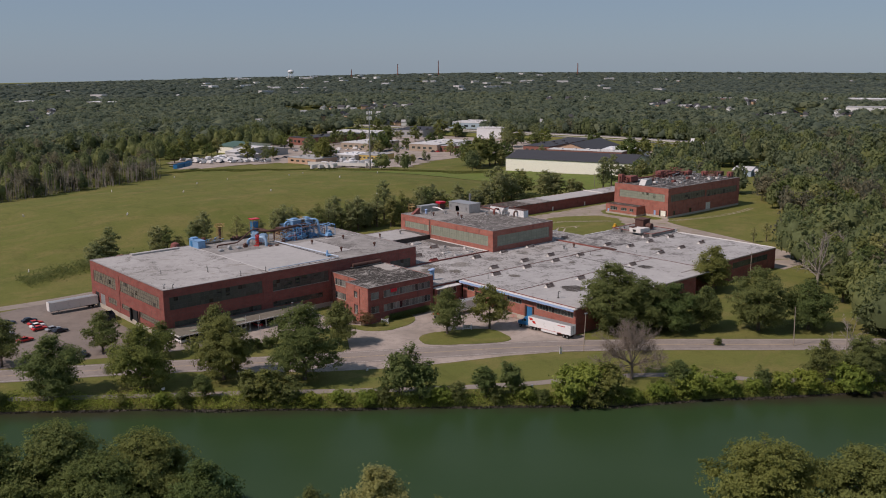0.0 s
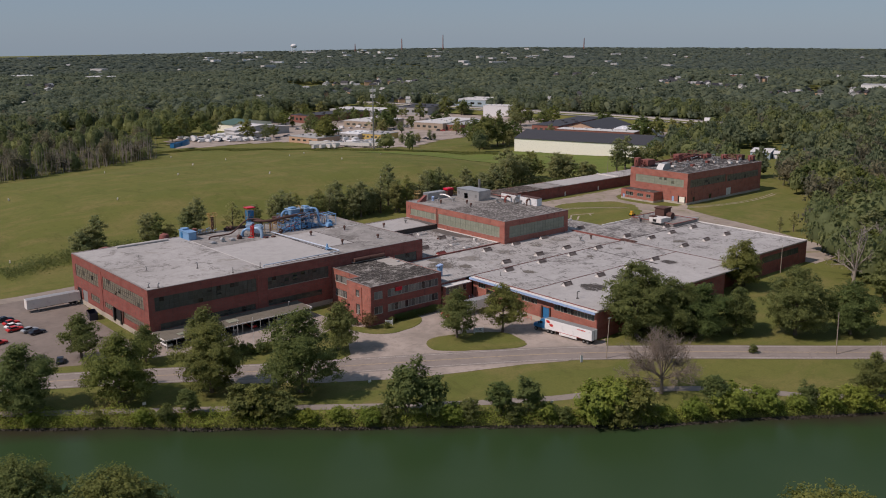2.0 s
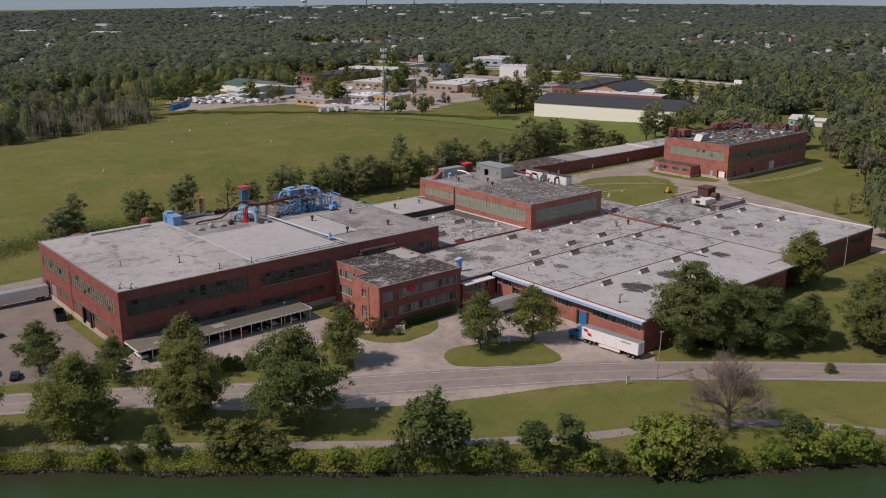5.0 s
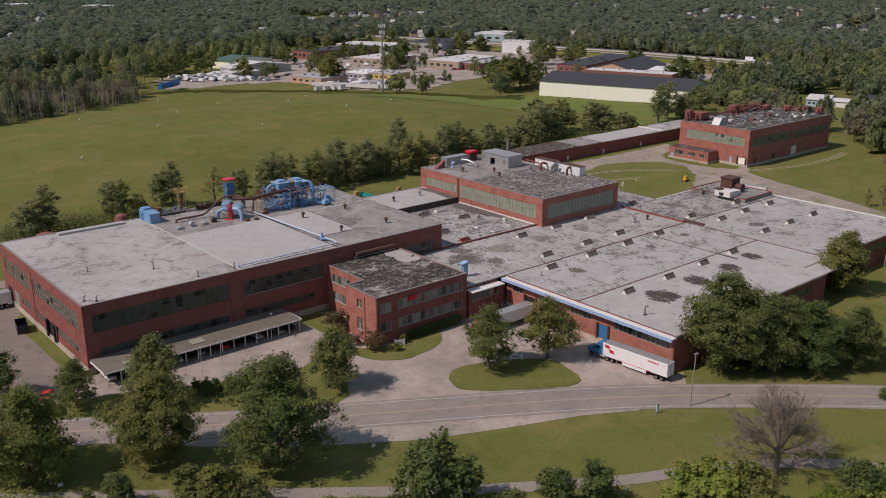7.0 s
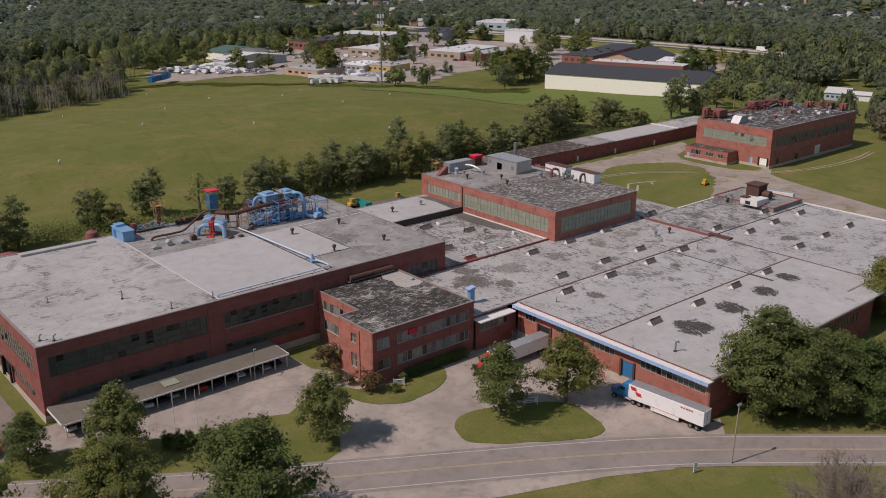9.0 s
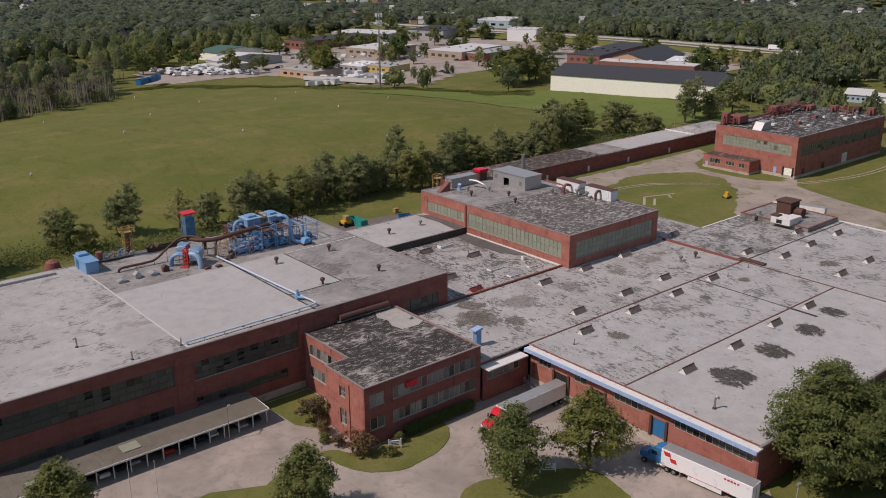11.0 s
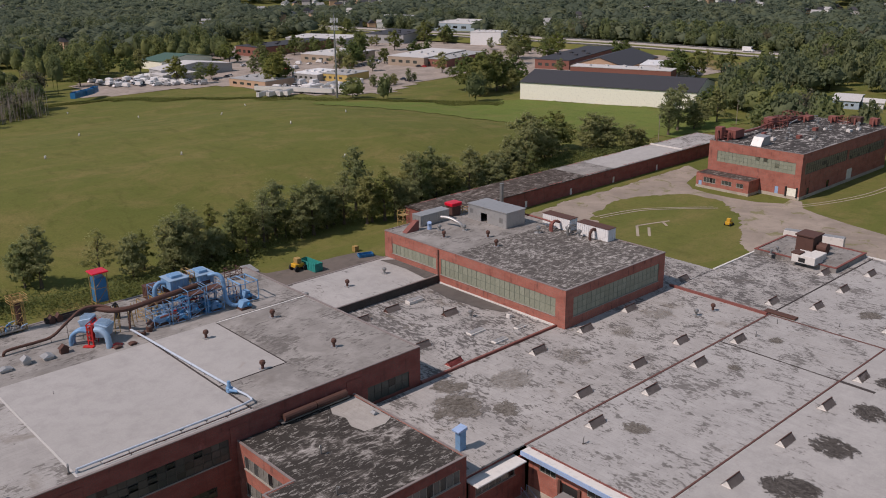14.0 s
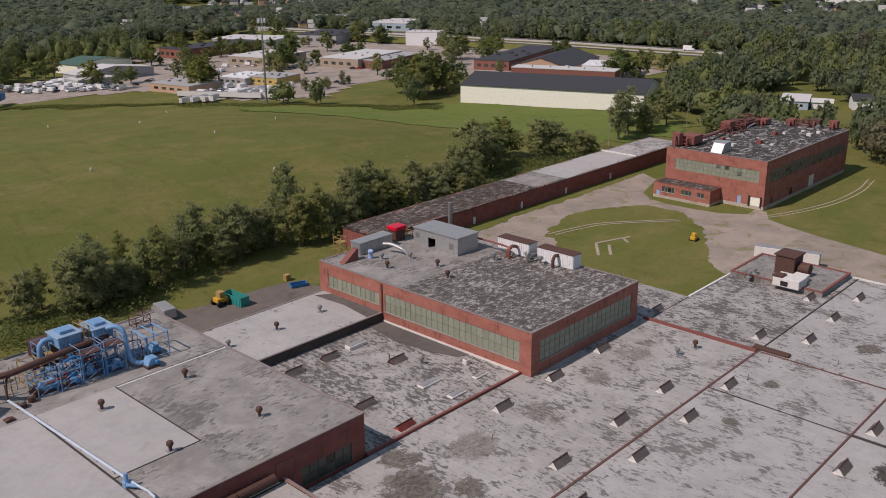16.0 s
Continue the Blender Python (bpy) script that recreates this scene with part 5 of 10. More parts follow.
for x, y, s in ((121.0, 20.6, 1.0), (107, 12, 0.7), (110, 8, 0.6), (157.5, -30.8, 0.7), (166.6, -30.5, 0.6), (101, -33, 0.8), (99.5, -66, 1.5), (112.5, -11, 0.6), (174, -40, 0.6)):
    put(NECK, x, y, L, x, s)
for x, y, s in ((66.5, -12, 1.0), (62, -22, 0.9), (73, -5, 0.6)):
    put(NECK, x, y, O - 0.05, x, s)


def hood(x, y, z, sx, sy, h, mat, words="small rusty roof hood"):
    t = thing("roof_hood", (x, y, z), words, "vent", "roof hoods")
    bm = bmesh.new()
    box(bm, x - sx / 2, x + sx / 2, y - sy / 2, y + sy / 2, z - 0.05, z + h * 0.55)
    part("box", bm, mat, t)
    bm = bmesh.new()
    v = [bm.verts.new(q) for q in ((x - sx * 0.62, y - sy * 0.62, z + h * 0.56), (x + sx * 0.62, y - sy * 0.62, z + h * 0.56), (x + sx * 0.62, y + sy * 0.62, z + h * 0.56), (x - sx * 0.62, y + sy * 0.62, z + h * 0.56), (x, y - sy * 0.5, z + h), (x, y + sy * 0.5, z + h))]
    for f in ((0, 1, 4), (1, 2, 5, 4), (2, 3, 5), (3, 0, 4, 5), (3, 2, 1, 0)):
        bm.faces.new([v[k] for k in f])
    part("cap", bm, mat, t)


hood(43.8, 41.2, H, 1.3, 1.3, 1.5, GALV)
hood(47.2, 40.8, H, 1.6, 1.6, 0.9, GALV)
hood(40.2, 40.6, H, 1.8, 1.2, 0.8, GALV)
hood(50.2, 41.2, H, 1.4, 1.0, 1.6, RUST)
hood(66.5, 41.0, H, 1.5, 1.5, 1.3, RUST)
hood(57.8, 36.6, H, 1.2, 0.9, 0.5, RUST)
hood(60.4, 36.2, H, 1.2, 0.9, 0.5, RUST)

PIPE_PALE = paint("pale_blue_pipe", (0.50, 0.57, 0.65), 0.45, 0.1)
# blue shed on the roof
bs = thing("roof_shed", (37.5, 53.8, H), "small sky-blue metal shed on the roof", "shed")
bm = bmesh.new()
box(bm, 36.1, 38.9, 50.0, 57.2, H - 0.05, H + 2.6)
part("body", bevelled(bm, 0.05), BLUE, bs)
bm = bmesh.new()
box(bm, 35.9, 39.1, 49.8, 57.4, H + 2.604, H + 2.75)
part("roof", bevelled(bm, 0.03), BLUE, bs)
bm = bmesh.new()
box(bm, 36.02, 36.097, 54.6, 56.0, H + 0.05, H + 2.1)
part("door", bm, BLUE_DEEP, bs)
bm = bmesh.new()
box(bm, 36.4, 38.6, 54.8, 57.0, H + 2.753, H + 3.3)
part("hatch", bevelled(bm, 0.05), BLUE, bs)

# red and blue twin blower
fan = thing("twin_blower", (0, 0, 0), "twin faded-blue blower with red steel frame and bent ducts", "blower")
for sx in (-0.45, 0.45):
    for sy in (-0.4, 1.3, 3.0):
        bm = bmesh.new()
        box(bm, sx - 0.11, sx + 0.11, sy - 0.11, sy + 0.11, 0, 3.9)
        under(fan, "column", mesh_of("column", bm, RED))
for z in (0.9, 1.9, 2.9, 3.8):
    bm = bmesh.new()
    box(bm, -0.56, 0.56, -0.53, -0.42, z - 0.1, z + 0.1)
    under(fan, "beam", mesh_of("beam", bm, RED))
    bm = bmesh.new()
    box(bm, -0.62, -0.565, -0.5, 3.1, z - 0.1, z + 0.1)
    under(fan, "beam", mesh_of("beam", bm, RED if z != 2.9 else YELLOW))
bm = bmesh.new()
box(bm, -0.33, 0.33, -0.1, 2.8, 0.6, 3.5)
under(fan, "casing", mesh_of("casing", bevelled(bm, 0.08), RED))
for sx, y0, y1, lift in ((1, 0.1, 2.9, 0.0), (-1, 1.5, 3.6, 0.3)):
    bm = bmesh.new()
    v = [bm.verts.new((sx * q, c, z + lift)) for q, c, z in ((0.65, y0, 1.2), (2.6, y0 + 0.3, 1.2), (2.6, y1 - 0.3, 1.2), (0.65, y1, 1.2), (0.65, y0, 4.0), (3.1, y0 - 0.1, 3.4), (3.1, y1, 3.4), (0.65, y1, 4.0))]
    for f in ((0, 3, 2, 1), (4, 5, 6, 7), (0, 1, 5, 4), (1, 2, 6, 5), (2, 3, 7, 6), (3, 0, 4, 7)):
        bm.faces.new([v[k] for k in f])
    bmesh.ops.recalc_face_normals(bm, faces=list(bm.faces))
    under(fan, "hopper", mesh_of("hopper", bevelled(bm, 0.06), BLUE_PALE))
    for k in range(4):
        bm = bmesh.new()
        box(bm, min(sx * 0.8, sx * 2.8), max(sx * 0.8, sx * 2.8), y0 + 0.3 + 0.55 * k, y0 + 0.42 + 0.55 * k, 3.5 + lift, 4.15 + lift)
        under(fan, "fin", mesh_of("fin", bm, BLUE_PALE))
    for q in (0.8, 2.6):
        for c in (y0 + 0.3, y1 - 0.3):
            bm = bmesh.new()
            rod(bm, (sx * q, c, 0), (sx * q, c, 1.25 + lift), 0.07, None, 5)
            under(fan, "leg", mesh_of("leg", bm, STEEL))
for dy in (0.15, -0.75):
    bm = bmesh.new()
    hose(bm, bend([(-0.6, dy + 0.5, 2.6), (-1.9, dy + 0.2, 2.75), (-3.1, dy, 2.0), (-3.5, dy - 0.1, 0.9), (-3.5, dy - 0.1, 0)], 5), 0.36, 10)
    under(fan, "duct", mesh_of("duct", bm, BLUE))
bm = bmesh.new()
hose(bm, bend([(1.2, -0.5, 3.1), (2.4, -0.75, 3.1), (3.4, -0.9, 2.3), (3.7, -1.0, 1.0), (3.7, -1.0, 0)], 5), 0.55, 12)
under(fan, "duct", mesh_of("duct", bm, BLUE_PALE))
bm = bmesh.new()
box(bm, -1.0, 0.9, -1.6, -0.7, -0.04, 0.16)
box(bm, 3.9, 5.4, -1.2, 0.8, -0.04, 0.2)
under(fan, "skid", mesh_of("skid", bm, RED))
fan.matrix_basis = pose(55.2, 41.2, H, 0, 0, -50)
for q, words in (((60.6, 42.8, 3.4), ""), ((61.6, 45.0, 4.4), ""), ((63.6, 43.6, 3.2), ""), ((65.0, 45.4, 4.0), "")):
    t = thing("yellow_stand", (q[0], q[1], H), "thin pale yellow steel stand under the rusty main", "stand", "yellow stands")
    for dx in (-0.5, 0.5):
        bm = bmesh.new()
        rod(bm, (q[0] + dx, q[1], H - 0.02), (q[0] + dx * 0.6, q[1], H + q[2]), 0.07, None, 5)
        part("post", bm, YELLOW, t)
    for k in range(3):
        bm = bmesh.new()
        rod(bm, (q[0] - 0.5, q[1], H + 0.5 + q[2] * k / 3), (q[0] + 0.5, q[1], H + 0.5 + q[2] * k / 3), 0.04, None, 4)
        part("rung", bm, YELLOW, t)

# large rusty mains over the roof
simple_pipe("rusty_main", [(42.0, 46.9, H), (42.1, 47.0, H + 0.55), (43.4, 47.2, H + 0.8), (48.0, 47.2, H + 0.8), (50.6, 47.2, H + 1.1), (53.6, 47.0, H + 3.2), (56.2, 46.6, H + 4.9), (58.6, 45.4, H + 5.2), (60.2, 43.6, H + 4.9)], 0.27, RUST, "rusty brown pipe rising across the roof", legs=((46.0, 47.2, H, H + 0.6), (50.2, 47.2, H, H + 0.8), (53.2, 47.0, H, H + 2.6)))
simple_pipe("rusty_main", [(58.2, 46.4, H + 4.6), (60.0, 43.4, H + 4.5), (63.0, 41.9, H + 4.5), (68.0, 41.8, H + 4.9), (74.0, 42.2, H + 5.1), (79.6, 42.8, H + 5.2)], 0.5, RUST, "thick rusty brown main on trestles", legs=((62.5, 42.0, H, H + 4.0), (67.0, 41.8, H, H + 4.3), (72, 42.0, H, H + 4.5)))
simple_pipe("rusty_main", [(68.0, 45.4, H + 2.6), (74.0, 45.0, H + 2.6), (81.0, 44.4, H + 2.8)], 0.42, RUST, "rusty brown main running through the plant", legs=((69.5, 45.3, H, H + 2.2), (76.5, 44.8, H, H + 2.2)))
simple_pipe("drop_pipe", [(64.4, 41.9, H + 4.3), (63.0, 41.7, H + 4.0), (62.6, 41.5, H + 3.0), (62.4, 41.3, H + 1.6), (62.4, 41.2, H + 0.6)], 0.17, RUST, "rusty drop pipe bent down to the roof")
simple_pipe("white_pipe", [(62.4, 41.2, H + 0.7), (62.8, 34, H + 0.7), (64.0, 6.5, H + 0.7)], 0.2, PIPE_PALE, "long straight pale pipe on low blocks", steps=1, legs=[(63.1 + k * 0.15, 34 - k * 4.4, H, H + 0.45) for k in range(7)])
simple_pipe("edge_pipe", [(64.0, 6.5, H + 0.7), (64.2, 3.2, H + 0.7), (62.4, 2.0, H + 0.65), (48, 1.8, H + 0.6), (37.6, 1.7, H + 0.6), (36.8, 1.7, H + 0.5), (36.6, 1.7, H - 0.02)], 0.17, PIPE_PALE, "thin pale pipe along the roof edge", steps=3, legs=[(40 + 4 * k, 1.78, H, H + 0.4) for k in range(6)])
simple_pipe("edge_pipe", [(63.0, 1.1, H + 0.3), (50, 1.05, H + 0.3), (40, 1.0, H + 0.3)], 0.06, RUST, "thin rusty conduit along the roof edge", steps=1, legs=[(44 + 5 * k, 1.05, H, H + 0.22) for k in range(4)])
bf = thing("pump_unit", (63.6, 8.0, H), "small sky-blue pump beside the pale pipe", "pump")
bm = bmesh.new()
box(bm, 63.0, 63.9, 7.6, 8.5, H - 0.02, H + 1.0)
part("casing", bevelled(bm, 0.12), BLUE, bf)
bm = bmesh.new()
rod(bm, (63.4, 8.0, H + 1.0), (63.4, 8.0, H + 2.0), 0.34, 0.26, 10)
part("motor", bm, BLUE, bf)
bm = bmesh.new()
rod(bm, (63.2, 7.6, H + 0.6), (64.0, 6.4, H + 0.6), 0.24, None, 8)
part("elbow", bm, BLUE, bf)

# sky-blue process plant
for x0, x1, y0, y1 in ((72.0, 75.8, 43.6, 47.6), (77.2, 80.6, 42.6, 47.0)):
    t = thing("dust_collector", ((x0 + x1) / 2, 46, H), "sky-blue filter box on tall steel legs", "dust collector", "filter boxes")
    bm = bmesh.new()
    box(bm, x0, x1, y0, y1, H + 4.9, H + 6.7)
    part("casing", bevelled(bm, 0.1), BLUE, t)
    for k in range(5):
        bm = bmesh.new()
        q = x0 + (x1 - x0) * (k + 0.5) / 5
        box(bm, q - 0.07, q + 0.07, y0 - 0.08, y0 - 0.003, H + 4.95, H + 6.65)
        part("rib", bm, BLUE_PALE, t)
    bm = bmesh.new()
    box(bm, x0 - 0.2, x1 + 0.2, y0 - 0.2, y1 + 0.2, H + 6.703, H + 6.9)
    part("lid", bevelled(bm, 0.05), BLUE_PALE, t)
    bm = bmesh.new()
    box(bm, x0 + 0.8, x1 - 0.8, y0 + 0.9, y1 - 0.9, H + 6.903, H + 7.4)
    part("hatch", bevelled(bm, 0.05), BLUE, t)
    bm = bmesh.new()
    cx, cy = (x0 + x1) / 2, (y0 + y1) / 2
    for q0, q1, rr0, rr1 in (((cx, cy, H + 4.88), (cx, cy, H + 3.2), 1.7, 0.5),):
        rod(bm, q0, q1, rr0, rr1, 4)
    part("hopper", bm, BLUE, t)
    for x in (x0 + 0.1, x1 - 0.1):
        for y in (y0 + 0.1, y1 - 0.1):
            bm = bmesh.new()
            box(bm, x - 0.12, x + 0.12, y - 0.12, y + 0.12, H - 0.03, H + 4.897)
            part("leg", bm, BLUE, t)
    for z in (H + 1.5, H + 2.9):
        bm = bmesh.new()
        box(bm, x0, x1, y0 - 0.05, y0 + 0.08, z, z + 0.2)
        box(bm, x0 - 0.05, x0 + 0.08, y0, y1, z, z + 0.2)
        part("beam", bm, BLUE_DEEP, t)
    for s in (0, 1):
        bm = bmesh.new()
        rod(bm, (x0, y0, H + 0.2 + s * 1.4), (x1, y0, H + 1.6 + s * 1.3), 0.06, None, 5)
        rod(bm, (x0, y1, H + 0.2 + s * 1.4), (x0, y0, H + 1.6 + s * 1.3), 0.06, None, 5)
        part("brace", bm, BLUE, t)
    bm = bmesh.new()
    for k in range(7):
        a = y0 + (y1 - y0) * k / 6
        rod(bm, (x0 - 0.9, a, H + 3.6), (x0 - 0.9, a, H + 4.6), 0.035, None, 4)
    rod(bm, (x0 - 0.9, y0, H + 4.6), (x0 - 0.9, y1, H + 4.6), 0.04, None, 4)
    box(bm, x0 - 1.0, x0 - 0.1, y0, y1, H + 3.5, H + 3.6)
    part("walkway", bm, YELLOW, t)
simple_pipe("blue_duct", [(75.7, 45.6, H + 5.9), (76.4, 45.2, H + 6.3), (77.2, 44.8, H + 5.9)], 0.42, BLUE, "sky-blue bent duct between the filter boxes", "duct")
simple_pipe("blue_duct", [(72.0, 45.8, H + 6.0), (70.9, 46.0, H + 6.2), (70.1, 46.2, H + 5.4), (69.9, 46.2, H + 3.8), (69.9, 46.2, H)], 0.42, BLUE, "sky-blue duct bent down from a filter box", "duct")
simple_pipe("blue_duct", [(79.4, 42.6, H + 6.5), (80.6, 41.6, H + 6.7), (81.3, 40.7, H + 5.8), (81.3, 40.2, H + 3.4), (81.4, 39.4, H + 1.4), (82.2, 38.5, H + 0.7), (83.6, 38.0, H + 0.7)], 0.42, BLUE, "large sky-blue duct curving down to a fan", "duct")
for x0, x1, y0, y1, h, n, mat in ((66.4, 69.4, 39.8, 43.4, 3.0, 2, BLUE), (69.8, 73.0, 39.4, 42.8, 4.4, 3, BLUE), (73.4, 76.8, 39.6, 43.2, 5.6, 4, BLUE), (77.2, 80.6, 39.4, 42.2, 5.8, 4, BLUE), (66.6, 69.2, 44.0, 47.2, 3.8, 3, YELLOW), (76.0, 77.0, 43.4, 46.8, 7.6, 5, YELLOW), (82.2, 84.4, 39.6, 42.4, 4.0, 2, BLUE), (70.2, 71.8, 47.8, 50.0, 5.0, 3, BLUE)):
    frame_tower("access_tower", x0, x1, y0, y1, H, H + h, mat, "open faded-blue steel access frame" if mat is BLUE else "open yellow steel access frame", n, True, RUST if n > 3 else None, 0.085)
rp = random.Random(17)
for k in range(12):
    x, y, z = rp.uniform(67, 80), rp.uniform(39.8, 44.5), rp.uniform(0.7, 4.6)
    long = rp.uniform(1.5, 4.0)
    simple_pipe("process_pipe", [(x, y, H + z), (x + long, y + 0.1, H + z), (x + long + 0.1, y + 0.1, H)] if k % 2 else [(x, y, H), (x, y + 0.1, H + z), (x + 0.2, y + long * 0.6, H + z)], rp.uniform(0.09, 0.2), rp.choice((BLUE, BLUE_DEEP, RUST, STEEL, RED_TRIM)), "thin bent pipe within the roof plant", steps=2)
for x, y, r, h in ((72.2, 41.0, 0.7, 1.9), (77.6, 40.8, 0.8, 2.2), (75.0, 44.2, 0.9, 2.6), (63.4, 38.9, 0.8, 0.7), (65.2, 39.6, 0.6, 0.9)):
    t = thing("drum", (x, y, H), "round rusty steel drum standing in the plant", "drum")
    bm = bmesh.new()
    rod(bm, (x, y, H - 0.02), (x, y, H + h), r, r * 0.95, 12)
    part("shell", bm, RUST if h < 1.0 else BLUE_DEEP, t)
    bm = bmesh.new()
    rod(bm, (x, y, H + h), (x, y, H + h + 0.18), r * 0.5, None, 10)
    part("lid", bm, STEEL, t)
for x, y, sx, sy, h in ((68.3, 41.3, 3.4, 1.5, 1.5), (83.6, 37.4, 2.0, 1.8, 1.6), (75.0, 41.5, 1.6, 1.6, 2.0), (79.0, 40.6, 1.8, 1.5, 1.7), (86.4, 41.4, 1.6, 1.6, 1.8), (72.0, 40.6, 1.3, 1.2, 1.3)):
    t = thing("blower", (x, y, H), "sky-blue blower housing bolted to the roof", "blower", "blowers")
    bm = bmesh.new()
    v = box(bm, x - sx / 2, x + sx / 2, y - sy / 2, y + sy / 2, H + 0.4, H + h)
    v[4].co.x += 0.3 * sx
    v[7].co.x += 0.3 * sx
    part("housing", bevelled(bm, 0.07), BLUE, t)
    bm = bmesh.new()
    rod(bm, (x + sx * 0.3, y - sy * 0.5, H + h * 0.6), (x + sx * 0.3, y - sy * 0.5 - 0.7, H + h * 0.6), 0.36, None, 10)
    part("motor", bm, BLUE_DEEP, t)
    bm = bmesh.new()
    box(bm, x - sx / 2 - 0.1, x + sx / 2 + 0.1, y - sy / 2 - 0.2, y + sy / 2, H - 0.02, H + 0.398)
    part("base", bm, RUST, t)
rack = frame_tower("pipe_rack", 84.6, 88.4, 39.6, 44.6, H, H + 3.9, BLUE, "open sky-blue steel rack on the roof", 1, False, None, 0.13)
for k in range(3):
    bm = bmesh.new()
    rod(bm, (84.6 + 1.9 * k, 39.6, H + 4.0), (84.6 + 1.9 * k, 44.6, H + 4.0), 0.12, None, 6)
    part("rail", bm, BLUE, rack)
for k, (x, y, z) in enumerate(((73.5, 41.8, 1.6), (75.5, 43.2, 2.2), (78.2, 42.2, 1.3))):
    simple_pipe("red_pipe", [(x - 2.2, y, H + z), (x + 2.6, y - 0.2, H + z), (x + 2.7, y - 0.2, H)], 0.15, RED if k < 2 else RUST, "thin red pipe within the blue plant", steps=2)
ribbed_box("rusty_container", 71.9, 76.4, 53.6, 56.4, H, H + 2.6, RUST, "rusty brown container on the roof with a blue door", "container", RUST)
simple_pipe("fan_stack", [(63.6, 49.6, H), (63.6, 49.6, H + 2.2), (63.2, 49.9, H + 3.0)], 0.5, BLACK, "black bent exhaust stack", steps=3)

# towers behind the hall
tw = frame_tower("ladder_tower", 63.6, 66.2, 59.2, 61.6, 0, H + 6.2, YELLOW, "yellow steel tower with blue panels under a red roof", 7, True)
bm = bmesh.new()
box(bm, 63.75, 66.05, 59.35, 61.45, H + 0.2, H + 5.2)
part("panel", bm, BLUE_DEEP, tw)
bm = bmesh.new()
box(bm, 63.2, 66.6, 58.8, 62.0, H + 6.2, H + 6.5)
part("roof", bevelled(bm, 0.1), CRIMSON, tw, "bright red sheet roof")
cage = frame_tower("cage_tower", 47.4, 49.2, 56.2, 57.6, H, H + 6.8, YELLOW, "yellow caged ladder tower on the roof", 4, True, YELLOW)
for z in (H + 5.8, H + 6.3, H + 6.8):
    for a, b in (((46.7, 55.6), (49.9, 55.6)), ((49.9, 55.6), (49.9, 57.9)), ((49.9, 57.9), (46.7, 57.9)), ((46.7, 57.9), (46.7, 55.6))):
        bm = bmesh.new()
        rod(bm, (*a, z), (*b, z), 0.06, None, 5)
        part("guard_rail", bm, YELLOW, cage)
bm = bmesh.new()
rod(bm, (48.3, 56.9, H), (48.3, 56.9, H + 5.6), 0.55, None, 10)
part("riser", bm, RUST, cage)
dk = thing("equipment_deck", (45, 57, H), "low deck of grey-blue pipes with yellow rails", "deck")
bm = bmesh.new()
box(bm, 41.6, 48.6, 55.4, 57.6, H + 0.5, H + 0.7)
part("deck", bm, STEEL, dk)
for x, y in ((42, 55.7), (45, 55.7), (48.2, 55.7), (42, 57.3), (48.2, 57.3)):
    bm = bmesh.new()
    rod(bm, (x, y, H - 0.02), (x, y, H + 1.8), 0.05, None, 5)
    part("rail_post", bm, YELLOW, dk)
for z in (1.25, 1.8):
    bm = bmesh.new()
    rod(bm, (42, 57.3, H + z), (48.2, 57.3, H + z), 0.045, None, 5)
    part("rail", bm, YELLOW, dk)
for k in range(4):
    bm = bmesh.new()
    hose(bm, bend([(42.4 + k * 1.5, 55.8, H + 0.7), (42.5 + k * 1.5, 56.2, H + 1.5), (43.4 + k * 1.5, 56.9, H + 1.6), (44 + k * 1.5, 57.2, H + 0.9)], 3), 0.16, 7)
    part("pipe_bend", bm, GALV if k % 2 else BLUE, dk)
for x in (53.6, 55.0):
    hood(x, 56.0, H, 1.0, 1.2, 1.7, RUST)
tg = thing("rear_trough", (57, 57, H), "dark steel trough along the rear roof edge", "trough")
for y in (56.0, 57.0):
    bm = bmesh.new()
    box(bm, 52.6, 62.4, y, y + 0.14, H - 0.02, H + 0.9)
    part("side", bm, TAR, tg)
bm = bmesh.new()
box(bm, 52.6, 62.4, 56.143, 56.997, H - 0.02, H + 0.25)
part("bottom", bm, TAR, tg)
rd = random.Random(23)
for k in range(14):
    x, y = rd.uniform(42, 48.4), rd.uniform(55.2, 57.2)
    simple_pipe("deck_pipe", [(x, y, H + 0.7), (x, y, H + rd.uniform(1.0, 1.9)), (x + rd.uniform(0.4, 1.6), y + rd.uniform(-0.4, 0.4), H + rd.uniform(0.9, 1.9))], rd.uniform(0.06, 0.14), rd.choice((STEEL, STEEL, BLUE_PALE, GALV, RUST, YELLOW)), "short bent steel pipe on the equipment deck", steps=2)
simple_pipe("cone_stack", [(41.4, 56.6, H), (41.4, 56.6, H + 1.4), (41.4, 56.6, H + 2.4)], 0.75, RED_TRIM, "rusty red stub stack beside the deck", "stack", steps=1)
rl = thing("roof_railing", (58, 57.8, H), "yellow and grey railing along the rear roof edge", "railing")
for k in range(8):
    bm = bmesh.new()
    rod(bm, (53.2 + 1.45 * k, 57.7, H), (53.2 + 1.45 * k, 57.7, H + 1.15), 0.04, None, 5)
    part("post", bm, YELLOW, rl)
for z in (0.6, 1.12):
    bm = bmesh.new()
    rod(bm, (53.2, 57.7, H + z), (63.4, 57.7, H + z), 0.045, None, 5)
    part("rail", bm, YELLOW, rl)
frame_tower("pipe_cage", 89.6, 92.4, 52.6, 55.2, H, H + 2.2, RUST, "rusty open steel cage on the roof", 2, True)
tk = thing("storage_tank", (16, 64, 0), "rusty red domed tank behind the hall", "tank")
bm = bmesh.new()
